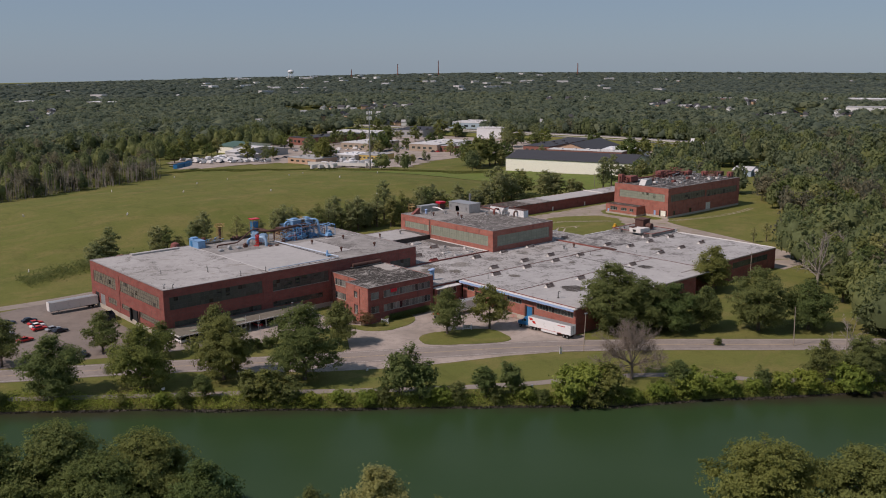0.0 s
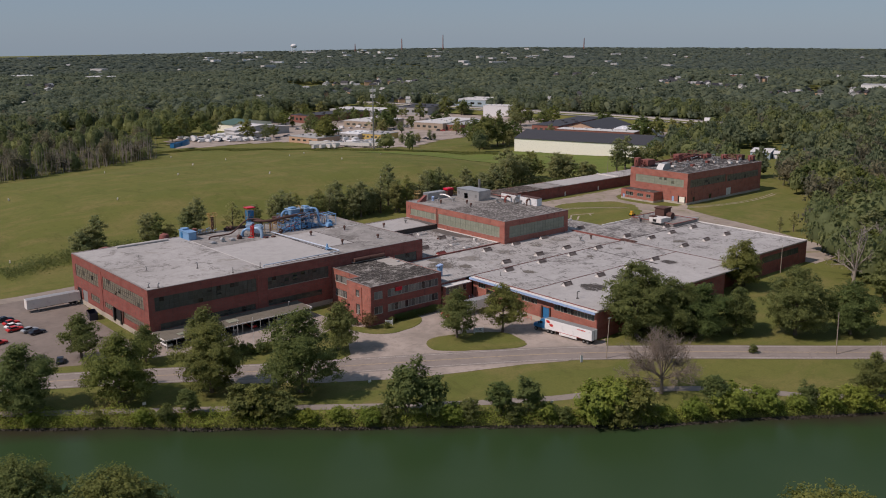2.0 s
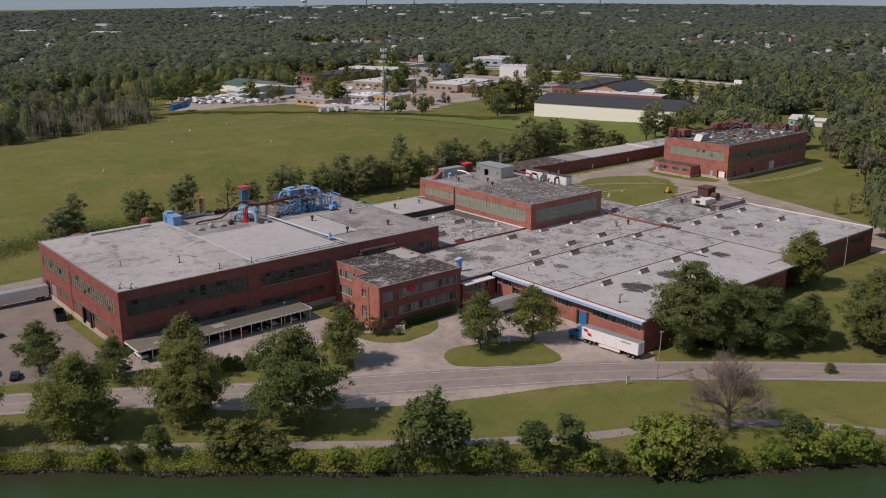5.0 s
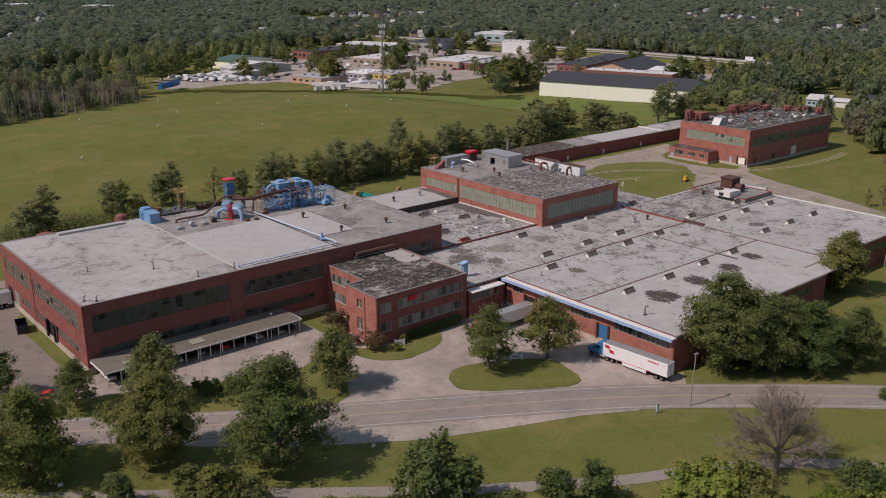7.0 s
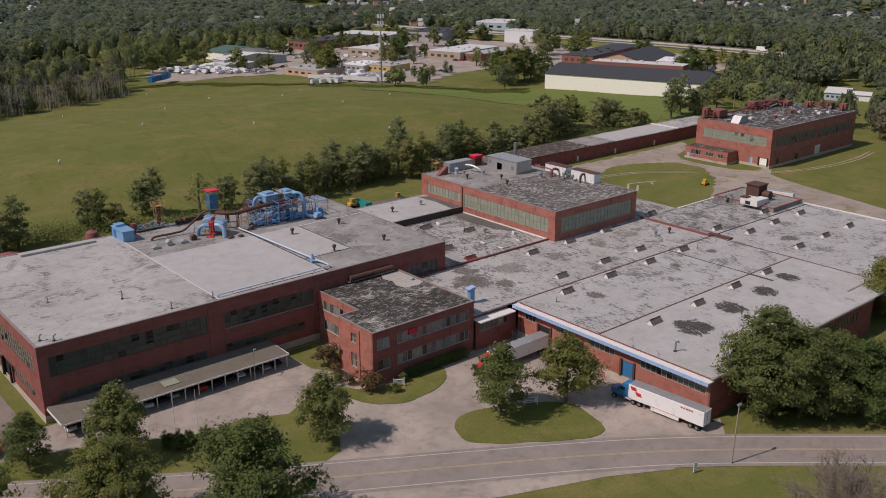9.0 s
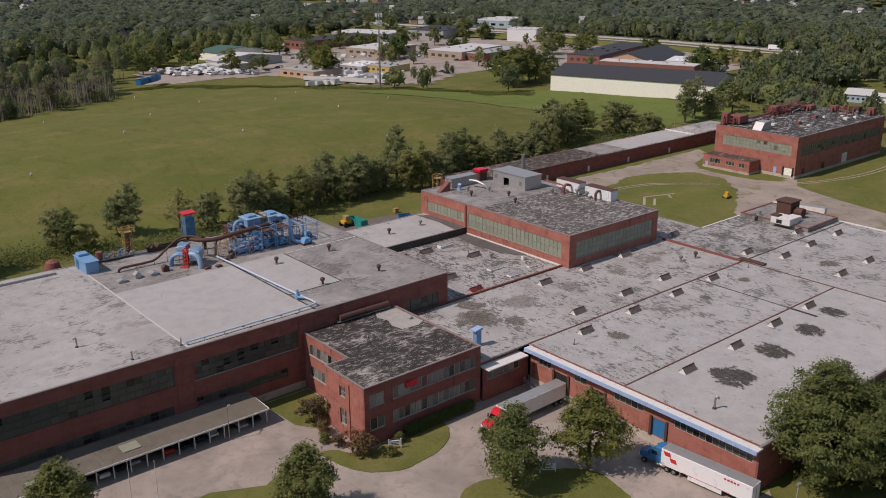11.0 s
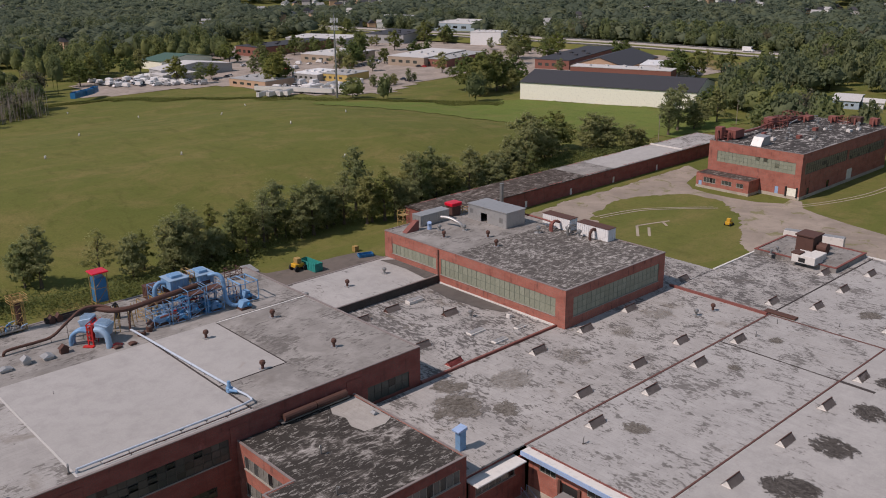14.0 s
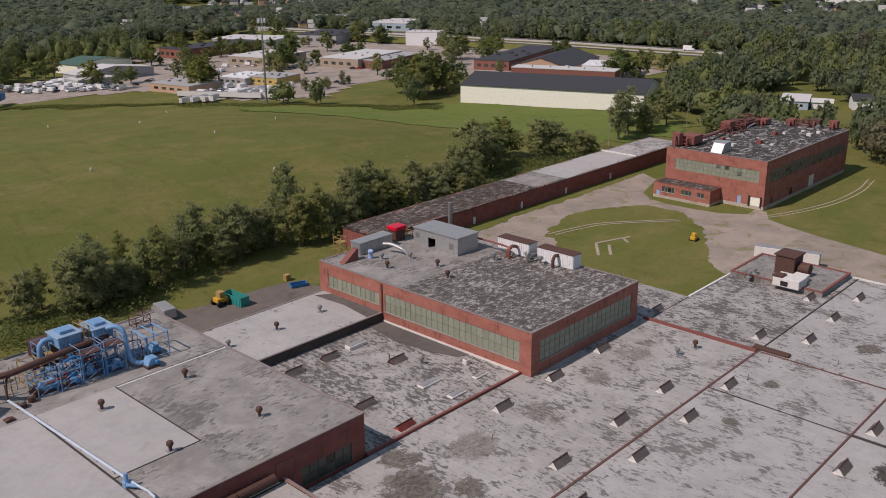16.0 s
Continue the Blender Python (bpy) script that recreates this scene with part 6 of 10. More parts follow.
hose(bm, [(13, 63.6, 0), (13, 63.6, 12.2), (13, 63.6, 13.6), (13, 63.6, 14.2)], [3.4, 3.4, 2.6, 0.8], 18)
part("shell", bm, RED_TRIM, tk)
tk2 = thing("storage_tank", (30, 64, 0), "rusty red domed tank behind the hall", "tank")
bm = bmesh.new()
hose(bm, [(32.5, 61.4, 0), (32.5, 61.4, 14.6), (32.5, 61.4, 16.0), (32.5, 61.4, 16.5)], [1.8, 1.8, 1.4, 0.4], 16)
part("shell", bm, RED_TRIM, tk2)
duct = thing("wall_duct", (72, -0.8, 12), "rusty round duct along the hall wall", "duct")
bm = bmesh.new()
hose(bm, [(67.5, -0.85, 12.7), (73.4, -0.85, 12.7)], 0.62, 12)
part("tube", bm, RUST, duct)
bm = bmesh.new()
hose(bm, [(73.6, -0.85, 12.7), (79.5, -0.85, 12.7)], 0.62, 12)
part("tube", bm, RUST, duct)
bm = bmesh.new()
box(bm, 67.0, 80.0, -1.2, -0.003, 11.85, 12.05)
part("bracket", bm, STEEL, duct)

# blue stack on the low roof
stk = thing("blue_stack", (86.2, -20.8, L), "square sky-blue exhaust stack on the low roof", "stack")
bm = bmesh.new()
box(bm, 85.5, 86.8, -21.5, -20.4, L - 0.05, L + 3.3)
part("shaft", bevelled(bm, 0.05), BLUE, stk)
bm = bmesh.new()
v = box(bm, 85.0, 86.9, -21.7, -20.2, L + 3.303, L + 3.9)
v[4].co.z -= 0.35
v[7].co.z -= 0.35
part("cowl", bm, BLUE_TRIM, stk)
hood(81.0 - 1.4, -8.0, O - 0.05, 0.8, 0.8, 0.6, GALV)


# roof lights on the low plant
def skylight_kind(end_mat, top_mat, words, name="roof_light", sx=3.4, sy=1.75, h=1.05):
    t = thing(name, (0, 0, 0), words, "skylight", "roof lights")
    for x in (-sx / 2, sx / 2 - 0.06):
        bm = bmesh.new()
        v = [bm.verts.new(q) for q in ((x, -sy / 2, 0), (x, sy / 2, 0), (x, 0, h), (x + 0.06, -sy / 2, 0), (x + 0.06, sy / 2, 0), (x + 0.06, 0, h))]
        for f in ((0, 2, 1), (3, 4, 5), (0, 3, 5, 2), (1, 2, 5, 4), (0, 1, 4, 3)):
            bm.faces.new([v[k] for k in f])
        under(t, "gable", mesh_of("gable", bm, end_mat))
    for s in (-1, 1):
        bm = bmesh.new()
        v = [bm.verts.new(q) for q in ((-sx / 2 - 0.1, s * (sy / 2 + 0.06), 0.02), (sx / 2 + 0.1, s * (sy / 2 + 0.06), 0.02), (sx / 2 + 0.1, 0, h + 0.03), (-sx / 2 - 0.1, 0, h + 0.03))]
        bm.faces.new(v if s < 0 else v[::-1])
        bmesh.ops.solidify(bm, geom=list(bm.faces), thickness=0.06)
        under(t, "glazing", mesh_of("glazing", bm, top_mat))
    bm = bmesh.new()
    box(bm, -sx / 2 - 0.12, sx / 2 + 0.12, -0.09, 0.09, h - 0.02, h + 0.1)
    under(t, "ridge", mesh_of("ridge", bm, RUST))
    bm = bmesh.new()
    box(bm, -sx / 2 - 0.05, sx / 2 + 0.05, -sy / 2 - 0.05, sy / 2 + 0.05, -0.06, 0.05)
    under(t, "kerb", mesh_of("kerb", bm, WHITE_TRIM))
    return t


SKY_A = skylight_kind(WHITE_TRIM, SKYLIGHT_TOP, "gabled roof light with white ends and dirty glazing")
SKY_B = skylight_kind(RUST, SKYLIGHT_TOP, "rusty brown gabled roof light in the inner court")
RED_FADED = paint("faded_red_paint", (0.36, 0.085, 0.075), 0.6)
SKY_R = skylight_kind(RED_FADED, RED_FADED, "faded red roof hatch in the inner court", "roof_hatch", 3.4, 1.7, 0.8)
spots = [(121.2, -5.8), (135.7, -5.6), (150.9, -5.3), (113.9, -22.6), (130.2, -22.3), (144.7, -22.0), (107.2, -30.5), (123.2, -30.0), (138.6, -29.8), (153.2, -29.4), (108.1, -54.5), (124.0, -54.3), (139.8, -53.4), (154.1, -53.0), (180.6, -32.1), (194.3, -31.5), (208.7, -31.4), (178.9, -47.7), (193.0, -47.4), (207.0, -47.2), (176.3, -24.2), (201.9, -23.6), (174.4, -3.0)]
for x, y in spots:
    put(SKY_A, x, y, L, 0.0)
for x, y in ((114.3, 29.4), (121.8, 19.4), (106.1, 29.3), (106.6, 11.2)):
    put(SKY_B, x, y, L, 0.0)
put(SKY_R, 106.2, 1.7, L, 0.05)
for x, y, sx, sy, h in ((121.1, 29.9, 4.2, 1.6, 0.7), (119.2, 9.0, 4.2, 1.6, 0.35), (119.6, 2.8, 3.6, 1.4, 0.35), (127.5, 4.5, 3.0, 1.2, 0.3), (129.5, 9.5, 1.0, 1.0, 0.9)):
    t = thing("roof_curb_box", (x, y, L), "low white curb box on the court roof", "roof hatch")
    bm = bmesh.new()
    box(bm, x - sx / 2, x + sx / 2, y - sy / 2, y + sy / 2, L - 0.05, L + h)
    part("curb", bevelled(bm, 0.08), WHITE_TRIM, t)
    bm = bmesh.new()
    box(bm, x - sx / 2 + 0.2, x + sx / 2 - 0.2, y - sy / 2 + 0.2, y + sy / 2 - 0.2, L + h + 0.002, L + h + 0.08)
    part("lid", bm, GALV, t)
bm = bmesh.new()
box(bm, 170.2, 171.8, -32.4, -25.6, L + 0.1, L + 0.45)
tagged(part("rusty_beam", bevelled(bm, 0.05), RUST), "rusty steel beam lying over the roof joint", "beam")
bm = bmesh.new()
box(bm, 168.9, 169.5, -26.8, -3.2, L - 0.05, L + 0.5)
part("upstand", bm, RED_TRIM, low)


# round ponding stains: thin crusts of dirt on the roofing
def stain(x, y, z, r, seed, mat):
    rnd = random.Random(seed)
    b = bmesh.new()
    polygon(b, [(math.cos(k * math.tau / 28), math.sin(k * math.tau / 28)) for k in range(28)], 0.0)
    ob = part("dirt_crust", b, mat, low, "dark round crust of dirt left by ponding")
    ob.matrix_basis = Matrix.LocRotScale((x, y, z), Euler((0, 0, rnd.uniform(0, 6))), (1.35 * r, 1.1 * r, 1))


def crust_material(name, dark, pale, solid=0.9, lo=0.445, hi=0.475):
    """A crust that thins out raggedly towards the rim of its disc."""
    m = Mat(name, 0.95, 0, 0.1)
    size, far, drift, add = (m.n.new("ShaderNodeVectorMath") for _ in range(4))
    size.operation, far.operation, drift.operation = "LENGTH", "SCALE", "ADD"
    m.link(m.co, size.inputs[0])
    far.inputs[0].default_value = (40, 23, 11)
    m.link(m.random(), far.inputs["Scale"])
    m.link(m.co, drift.inputs[0])
    m.link(far.outputs[0], drift.inputs[1])

    def rag(scale, detail, bend):
        tx = m.n.new("ShaderNodeTexNoise")
        for key, value in (("Scale", scale), ("Detail", detail), ("Roughness", 0.72), ("Distortion", bend)):
            tx.inputs[key].default_value = value
        m.link(drift.outputs[0], tx.inputs["Vector"])
        return tx.outputs["Fac"]

    wide, fine = rag(1.9, 7, 0.7), rag(7.0, 6, 0.5)
    rim = m.ramp(size.outputs["Value"], [(0.0, (0.56,) * 3), (0.6, (0.47,) * 3), (1.0, (0.22,) * 3)])
    cover = m.step(m.mix(0.62, rim, m.mix(0.35, wide, fine)), lo, hi)
    m.color(m.mix(m.step(fine, 0.4, 0.62), dark, pale))
    clear, both = m.n.new("ShaderNodeBsdfTransparent"), m.n.new("ShaderNodeMixShader")
    m.link(m.mix(1.0, cover, (solid,) * 3, "MULTIPLY"), both.inputs[0])
    m.link(clear.outputs[0], both.inputs[1])
    m.link(m.p.outputs[0], both.inputs[2])
    m.link(both.outputs[0], m.n["Material Output"].inputs[0])
    return m.m


CRUST, CRUST_BLACK = crust_material("ponding_crust", (0.10, 0.088, 0.072), (0.24, 0.22, 0.195), 0.8), crust_material("black_ponding_crust", (0.045, 0.04, 0.037), (0.12, 0.11, 0.10), 0.94)
CRUST_WET = crust_material("brown_ponding_silt", (0.17, 0.152, 0.125), (0.36, 0.34, 0.31), 0.62, 0.43, 0.52)
for k, (x, y, r) in enumerate(((112.4, -61.0, 4.2), (127.8, -60.0, 3.4), (142.7, -59.4, 3.0), (155.4, -57.8, 2.6), (111.0, -35.9, 2.3), (141.8, -35.2, 1.3), (183.9, -41.9, 2.4), (158.5, -34.5, 1.5))):
    stain(x, y, L + 0.075, r, k + 3, CRUST_BLACK if k < 4 else CRUST)
for k, (x, y, r) in enumerate(((108.8, -10.0, 4.4), (124.6, -10.8, 3.0), (140.5, -11.2, 2.8), (153.6, -10.5, 3.4), (94.2, -11.0, 5.2), (99.0, -4.5, 3.0), (100.5, -17.0, 2.6))):
    stain(x, y, L + 0.075, r, k + 31, CRUST_WET if k < 4 else CRUST)

# roof platform and its plant
t = thing("roof_unit", (204, -18, L + 1.1), "boxy pale rooftop air unit", "air unit")
PZ = L + 1.1
for a in ((202.0, 206.4, -21.0, -15.2, 1.9), (206.8, 209.4, -20.4, -17.4, 1.5)):
    bm = bmesh.new()
    box(bm, a[0], a[1], a[2], a[3], PZ - 0.02, PZ + a[4])
    part("casing", bevelled(bm, 0.06), WHITE_TRIM, t)
bm = bmesh.new()
box(bm, 201.9, 201.997, -18.6, -17.0, PZ + 0.3, PZ + 1.3)
part("grille", bm, DARK, t)
bm = bmesh.new()
box(bm, 202.0, 204.5, -17.2, -15.0, PZ + 1.91, PZ + 2.3)
part("cap", bm, RUST, t)
t = thing("rusty_tower", (213, -15, PZ), "rusty brown cooling tower on the roof platform", "cooling tower")
bm = bmesh.new()
box(bm, 209.8, 214.6, -16.6, -12.2, PZ - 0.02, PZ + 4.2)
part("body", bevelled(bm, 0.08), RUST, t)
bm = bmesh.new()
box(bm, 209.5, 214.9, -16.9, -11.9, PZ + 4.203, PZ + 4.5)
part("rim", bm, RUST, t)
bm = bmesh.new()
rod(bm, (212, -19.4, PZ + 1.6), (212, -17.0, PZ + 1.6), 1.3, None, 14)
part("drum", bm, RUST, t)
for x, y in ((203, -9.5), (206, -9.5)):
    put(VENT_B, x, y, PZ, 0, 0.9)

# plant on the middle block
pent = thing("penthouse", (158, 41, U), "grey metal penthouse with an open dark doorway", "penthouse")
bm = bmesh.new()
sheet_wall(bm, 1, 154.8, 34.6, 47.4, U, U + 3.8, [(41.0, 43.2, U + 0.1, U + 2.4), (35.6, 36.8, U + 1.0, U + 2.4), (45.8, 47.0, U + 1.6, U + 2.8)], 0.2, -1)
part("wall", bm, GALV, pent)
bm = bmesh.new()
sheet_wall(bm, 0, 34.4, 154.8, 161.4, U, U + 3.8, (), 0.2, -1)
part("wall", bm, GALV, pent)
bm = bmesh.new()
sheet_wall(bm, 1, 161.4, 34.6, 47.4, U, U + 3.8, (), 0.2, 1)
part("wall", bm, GALV, pent)
bm = bmesh.new()
sheet_wall(bm, 0, 47.6, 154.8, 161.4, U, U + 3.8, (), 0.2, 1)
part("wall", bm, GALV, pent)
bm = bmesh.new()
box(bm, 154.6, 161.6, 34.2, 47.8, U + 3.803, U + 4.0)
part("roof", bm, GALV, pent)
for a, b in ((35.6, 36.8), (45.8, 47.0)):
    panel(pent, "louvre", 1, 154.8, a, b, U + 1.0 if a < 40 else U + 1.6, U + 2.4 if a < 40 else U + 2.8, STEEL, -1, -0.05, 0.12)
ribbed_box("ribbed_unit", 141.0, 150.6, 50.2, 53.2, U, U + 2.7, GALV, "long ribbed grey metal unit on the roof", "air unit")
ribbed_box("white_container", 164.2, 167.0, 22.4, 31.0, U, U + 2.9, WHITE, "ribbed white container with a rusty lid", "container", RUST)
ribbed_box("white_container", 164.2, 167.0, 11.0, 20.2, U, U + 2.9, WHITE, "ribbed white container with a rusty lid", "container", RUST)
t = thing("red_hut", (154.5, 52.8, U), "small bright red roof hut", "hut")
bm = bmesh.new()
box(bm, 152.8, 155.8, 51.4, 53.8, U - 0.02, U + 2.5)
part("body", bevelled(bm, 0.05), RUST, t)
bm = bmesh.new()
box(bm, 152.5, 156.1, 51.1, 54.1, U + 2.5, U + 3.4)
part("hood", bevelled(bm, 0.15), CRIMSON, t)
frame_tower("cage_tower", 139.4, 141.4, 55.0, 57.0, 0, U + 3.2, YELLOW, "yellow caged ladder tower beside the block", 8, True, YELLOW)
frame_tower("rail_cage", 156.5, 158.3, 51.6, 53.4, U, U + 1.4, YELLOW, "yellow railed hatch on the roof", 2, False)
t = thing("sloped_duct", (137, 51, U), "rusty sloped sheet-metal duct", "duct")
bm = bmesh.new()
v = [bm.verts.new(q) for q in ((135.0, 48.6, U), (139.0, 48.6, U), (139.0, 50.2, U), (135.0, 50.2, U), (138.6, 48.7, U + 2.4), (139.2, 48.7, U + 2.4), (139.2, 50.1, U + 2.4), (138.6, 50.1, U + 2.4))]
for f in ((0, 3, 2, 1), (4, 5, 6, 7), (0, 1, 5, 4), (1, 2, 6, 5), (2, 3, 7, 6), (3, 0, 4, 7)):
    bm.faces.new([v[k] for k in f])
part("casing", bm, RED_TRIM, t)
simple_pipe("elbow_duct", [(146.0, 48.2, U + 2.0), (146.6, 46.2, U + 2.1), (147.2, 43.8, U + 1.5), (147.6, 42.6, U + 0.7), (147.8, 42.2, U)], [0.38] * 21, GALV, "pale bent duct with a rusty joint", "duct")
simple_pipe("fan_drum", [(141.4, 47.4, U), (141.4, 47.4, U + 1.0), (141.2, 47.2, U + 1.8)], 0.55, BLUE_TRIM, "pale blue round fan drum", "fan", 3)
simple_pipe("red_pipe", [(160.6, 47.8, U + 1.8), (161.8, 40, U + 2.2), (162.6, 32, U + 2.0), (162.8, 27, U + 1.7), (161.4, 26.2, U + 1.5), (161.2, 26.0, U)], 0.22, RED_TRIM, "long faded red pipe beside the penthouse", steps=4)
for x, y, mat in ((161.6, 20.8, STEEL), (162.4, 14.8, RUST), (161.2, 25.4, RED_TRIM)):
    simple_pipe("arched_duct", [(x, y, U), (x, y, U + 1.7), (x + 0.7, y, U + 2.4), (x + 1.6, y, U + 2.3), (x + 2.6, y, U + 1.9)], 0.36, mat, "arched round duct into a container", "duct", 4)
for x, y in ((158.0, 27.0), (162.6, 18.2), (163.0, 22.0)):
    put(VENT_B, x, y, U, 0, 1.2)
simple_pipe("flue", [(172.2, 52.6, 0), (172.2, 52.6, 14), (172.2, 52.6, U + 5.0)], 0.55, STEEL, "slim steel flue behind the block", "flue", 1)

# plant on the far building
t = thing("roof_bulkhead", (293, 43, R), "pale slanted metal bulkhead on the roof", "bulkhead")
bm = bmesh.new()
v = [bm.verts.new(q) for q in ((288.0, 40.6, R), (294.5, 40.6, R), (294.5, 44.4, R), (288.0, 44.4, R), (290.0, 40.6, R + 2.9), (294.5, 40.6, R + 3.1), (294.5, 44.4, R + 3.1), (290.0, 44.4, R + 2.9))]
for f in ((0, 3, 2, 1), (4, 5, 6, 7), (0, 1, 5, 4), (1, 2, 6, 5), (2, 3, 7, 6), (3, 0, 4, 7)):
    bm.faces.new([v[k] for k in f])
part("casing", bm, GALV, t)
rr = random.Random(3)
for x, y, sx, sy, h in ((295, 55, 6, 5, 3.4), (301, 57, 3, 3, 2.4), (324, 56.5, 4, 3.5, 3.6), (331, 56.8, 5, 3.6, 3.2), (338, 55.2, 4, 3, 2.6), (345, 52, 4.5, 3, 2.2), (350, 44, 3, 3, 2.4), (352.5, 36, 3, 4, 2.8), (353, 29.5, 2.4, 3, 3.0), (289.5, 57.2, 2.6, 2.6, 4.6)):
    t = thing("rusty_plant", (x, y, R), "rusty red-brown duct box on the roof", "roof plant", "rusty roof plant")
    bm = bmesh.new()
    box(bm, x - sx / 2, x + sx / 2, y - sy / 2, y + sy / 2, R + 0.5, R + h)
    part("casing", bevelled(bm, 0.08), RED_TRIM if rr.random() < 0.6 else RUST, t)
    for a in (-1, 1):
        for b in (-1, 1):
            bm = bmesh.new()
            rod(bm, (x + a * sx * 0.4, y + b * sy * 0.4, R - 0.02), (x + a * sx * 0.4, y + b * sy * 0.4, R + 0.5), 0.1, None, 5)
            part("leg", bm, RUST, t)
    bm = bmesh.new()
    hose(bm, bend([(x - sx / 2, y, R + h * 0.7), (x - sx / 2 - 0.9, y - 0.3, R + h * 0.75), (x - sx / 2 - 1.4, y - 0.5, R)], 3), 0.34, 8)
    part("elbow", bm, RED_TRIM, t)
rq = random.Random(41)
for x, y, w, d, h in ((327, 54, 4, 4, 3.8), (336, 55.5, 3.5, 3, 4.6), (320, 55.5, 3, 3, 3.0), (343, 55.5, 3, 2.6, 3.2), (350.5, 40, 3, 4, 2.6), (291, 55.5, 3.4, 3.4, 2.6)):
    frame_tower("steel_tower", x - w / 2, x + w / 2, y - d / 2, y + d / 2, R, R + h, RED_TRIM, "faded red steel frame on the roof", 2, True, None, 0.12)
for k in range(9):
    x, y = rq.uniform(318, 350), rq.uniform(50, 57)
    simple_pipe("red_pipe", [(x, y, R), (x, y, R + rq.uniform(0.9, 2.6)), (x + rq.uniform(1.5, 5), y + rq.uniform(-2, 1), R + rq.uniform(0.8, 2.4))], rq.uniform(0.14, 0.3), rq.choice((RED_TRIM, RUST, RED_TRIM, GALV)), "bent faded red pipe on the far roof", steps=3)
for k in range(16):
    x, y = rq.uniform(300, 352), rq.uniform(28, 54)
    t = thing("roof_pad", (x, y, R), "small pale vent box on the far roof", "vent")
    bm = bmesh.new()
    q = rq.uniform(0.5, 1.1)
    box(bm, x - q, x + q, y - q * 0.7, y + q * 0.7, R - 0.02, R + rq.uniform(0.4, 1.2))
    part("box", bevelled(bm, 0.06), rq.choice((GALV, WHITE_TRIM, RED_TRIM, STEEL)), t)
    bm = bmesh.new()
    rod(bm, (x, y, R + 0.35), (x, y, R + 1.5), 0.14, None, 7)
    part("pipe", bm, STEEL, t)
simple_pipe("rusty_main", [(298, 53.5, R + 1.8), (310, 54, R + 1.6), (322, 55, R + 1.8), (345, 53, R + 1.8)], 0.4, RED_TRIM, "long faded red pipe over the roof", legs=((305, 53.8, R, R + 1.3), (315, 54.4, R, R + 1.3), (335, 54, R, R + 1.4)))
for x, y in ((318, 46), (327, 43), (334, 38), (341, 46), (308, 40), (348, 33)):
    put(VENT_B, x, y, R, x, 1.2)


# ---- vehicles ----
def wheel(bm, x, y, r, w):
    rod(bm, (x, y - w / 2, r), (x, y + w / 2, r), r, None, 12)


def wheel_part(t, x, y, r, w):
    bm = bmesh.new()
    wheel(bm, x, y, r, w)
    ob = under(t, "wheel", mesh_of("tyre", bm, BLACK))
    bm = bmesh.new()
    s = 1 if y > 0 else -1
    rod(bm, (x, y + s * w * 0.5, r), (x, y + s * (w * 0.5 + 0.03), r), r * 0.55, None, 10)
    under(ob, "rim", mesh_of("rim", bm, STEEL))


def trailer_kind(mat, words, length=16.1, marks=True):
    """A box trailer; its rear at x = 0, its nose towards +x."""
    t = thing("semi_trailer", (0, 0, 0), words, "trailer", "semi trailers")
    bm = bmesh.new()
    box(bm, 0, length, -1.3, 1.3, 1.15, 4.08)
    under(t, "box_body", mesh_of("box_body", bevelled(bm, 0.05), mat))
    bm = bmesh.new()
    box(bm, 0.1, length - 0.1, -1.22, 1.22, 4.083, 4.11)
    under(t, "roof_sheet", mesh_of("roof_sheet", bm, GALV))
    bm = bmesh.new()
    box(bm, 0.2, length - 0.3, -0.5, 0.5, 0.85, 1.147)
    under(t, "chassis", mesh_of("chassis", bm, BLACK))
    for x in (1.3, 2.6):
        for y in (-1.05, 1.05):
            wheel_part(t, x, y, 0.5, 0.5)
    for y in (-0.9, 0.9):
        bm = bmesh.new()
        box(bm, length - 3.6, length - 3.4, y - 0.1, y + 0.1, 0.05, 1.15)
        under(t, "landing_leg", mesh_of("landing_leg", bm, STEEL))
    bm = bmesh.new()
    for y in (-1.22, -0.02, 1.14):
        box(bm, -0.04, -0.003, y, y + 0.08, 1.2, 4.0)
    under(t, "door_bar", mesh_of("door_bar", bm, STEEL))
    if marks:
        for s in (-1, 1):
            bm = bmesh.new()
            y0, y1 = sorted((s * 1.303, s * 1.312))
            box(bm, 3.6, length - 4.2, y0, y1, 1.2, 1.28)
            under(t, "stripe", mesh_of("stripe", bm, RED))
            for a in (0.0, 1.15):
                bm = bmesh.new()
                v = box(bm, length - 3.1 + a, length - 1.9 + a, y0, y1, 2.2 + 0.75 * a, 2.95 + 0.75 * a)
                for k in (4, 5, 6, 7):
                    v[k].co.x += 0.35
                under(t, "logo_shape", mesh_of("logo_shape", bm, RED))
            for k in range(5):
                bm = bmesh.new()
                box(bm, 2.2 + k * 0.55, 2.6 + k * 0.55, y0, y1, 3.3, 3.62)
                under(t, "letter_bar", mesh_of("letter_bar", bm, RED))
            bm = bmesh.new()
            box(bm, 5.0, 11.0, min(s * 1.25, s * 1.3), max(s * 1.25, s * 1.3), 0.45, 1.14)
            under(t, "side_skirt", mesh_of("side_skirt", bm, WHITE))
    return t


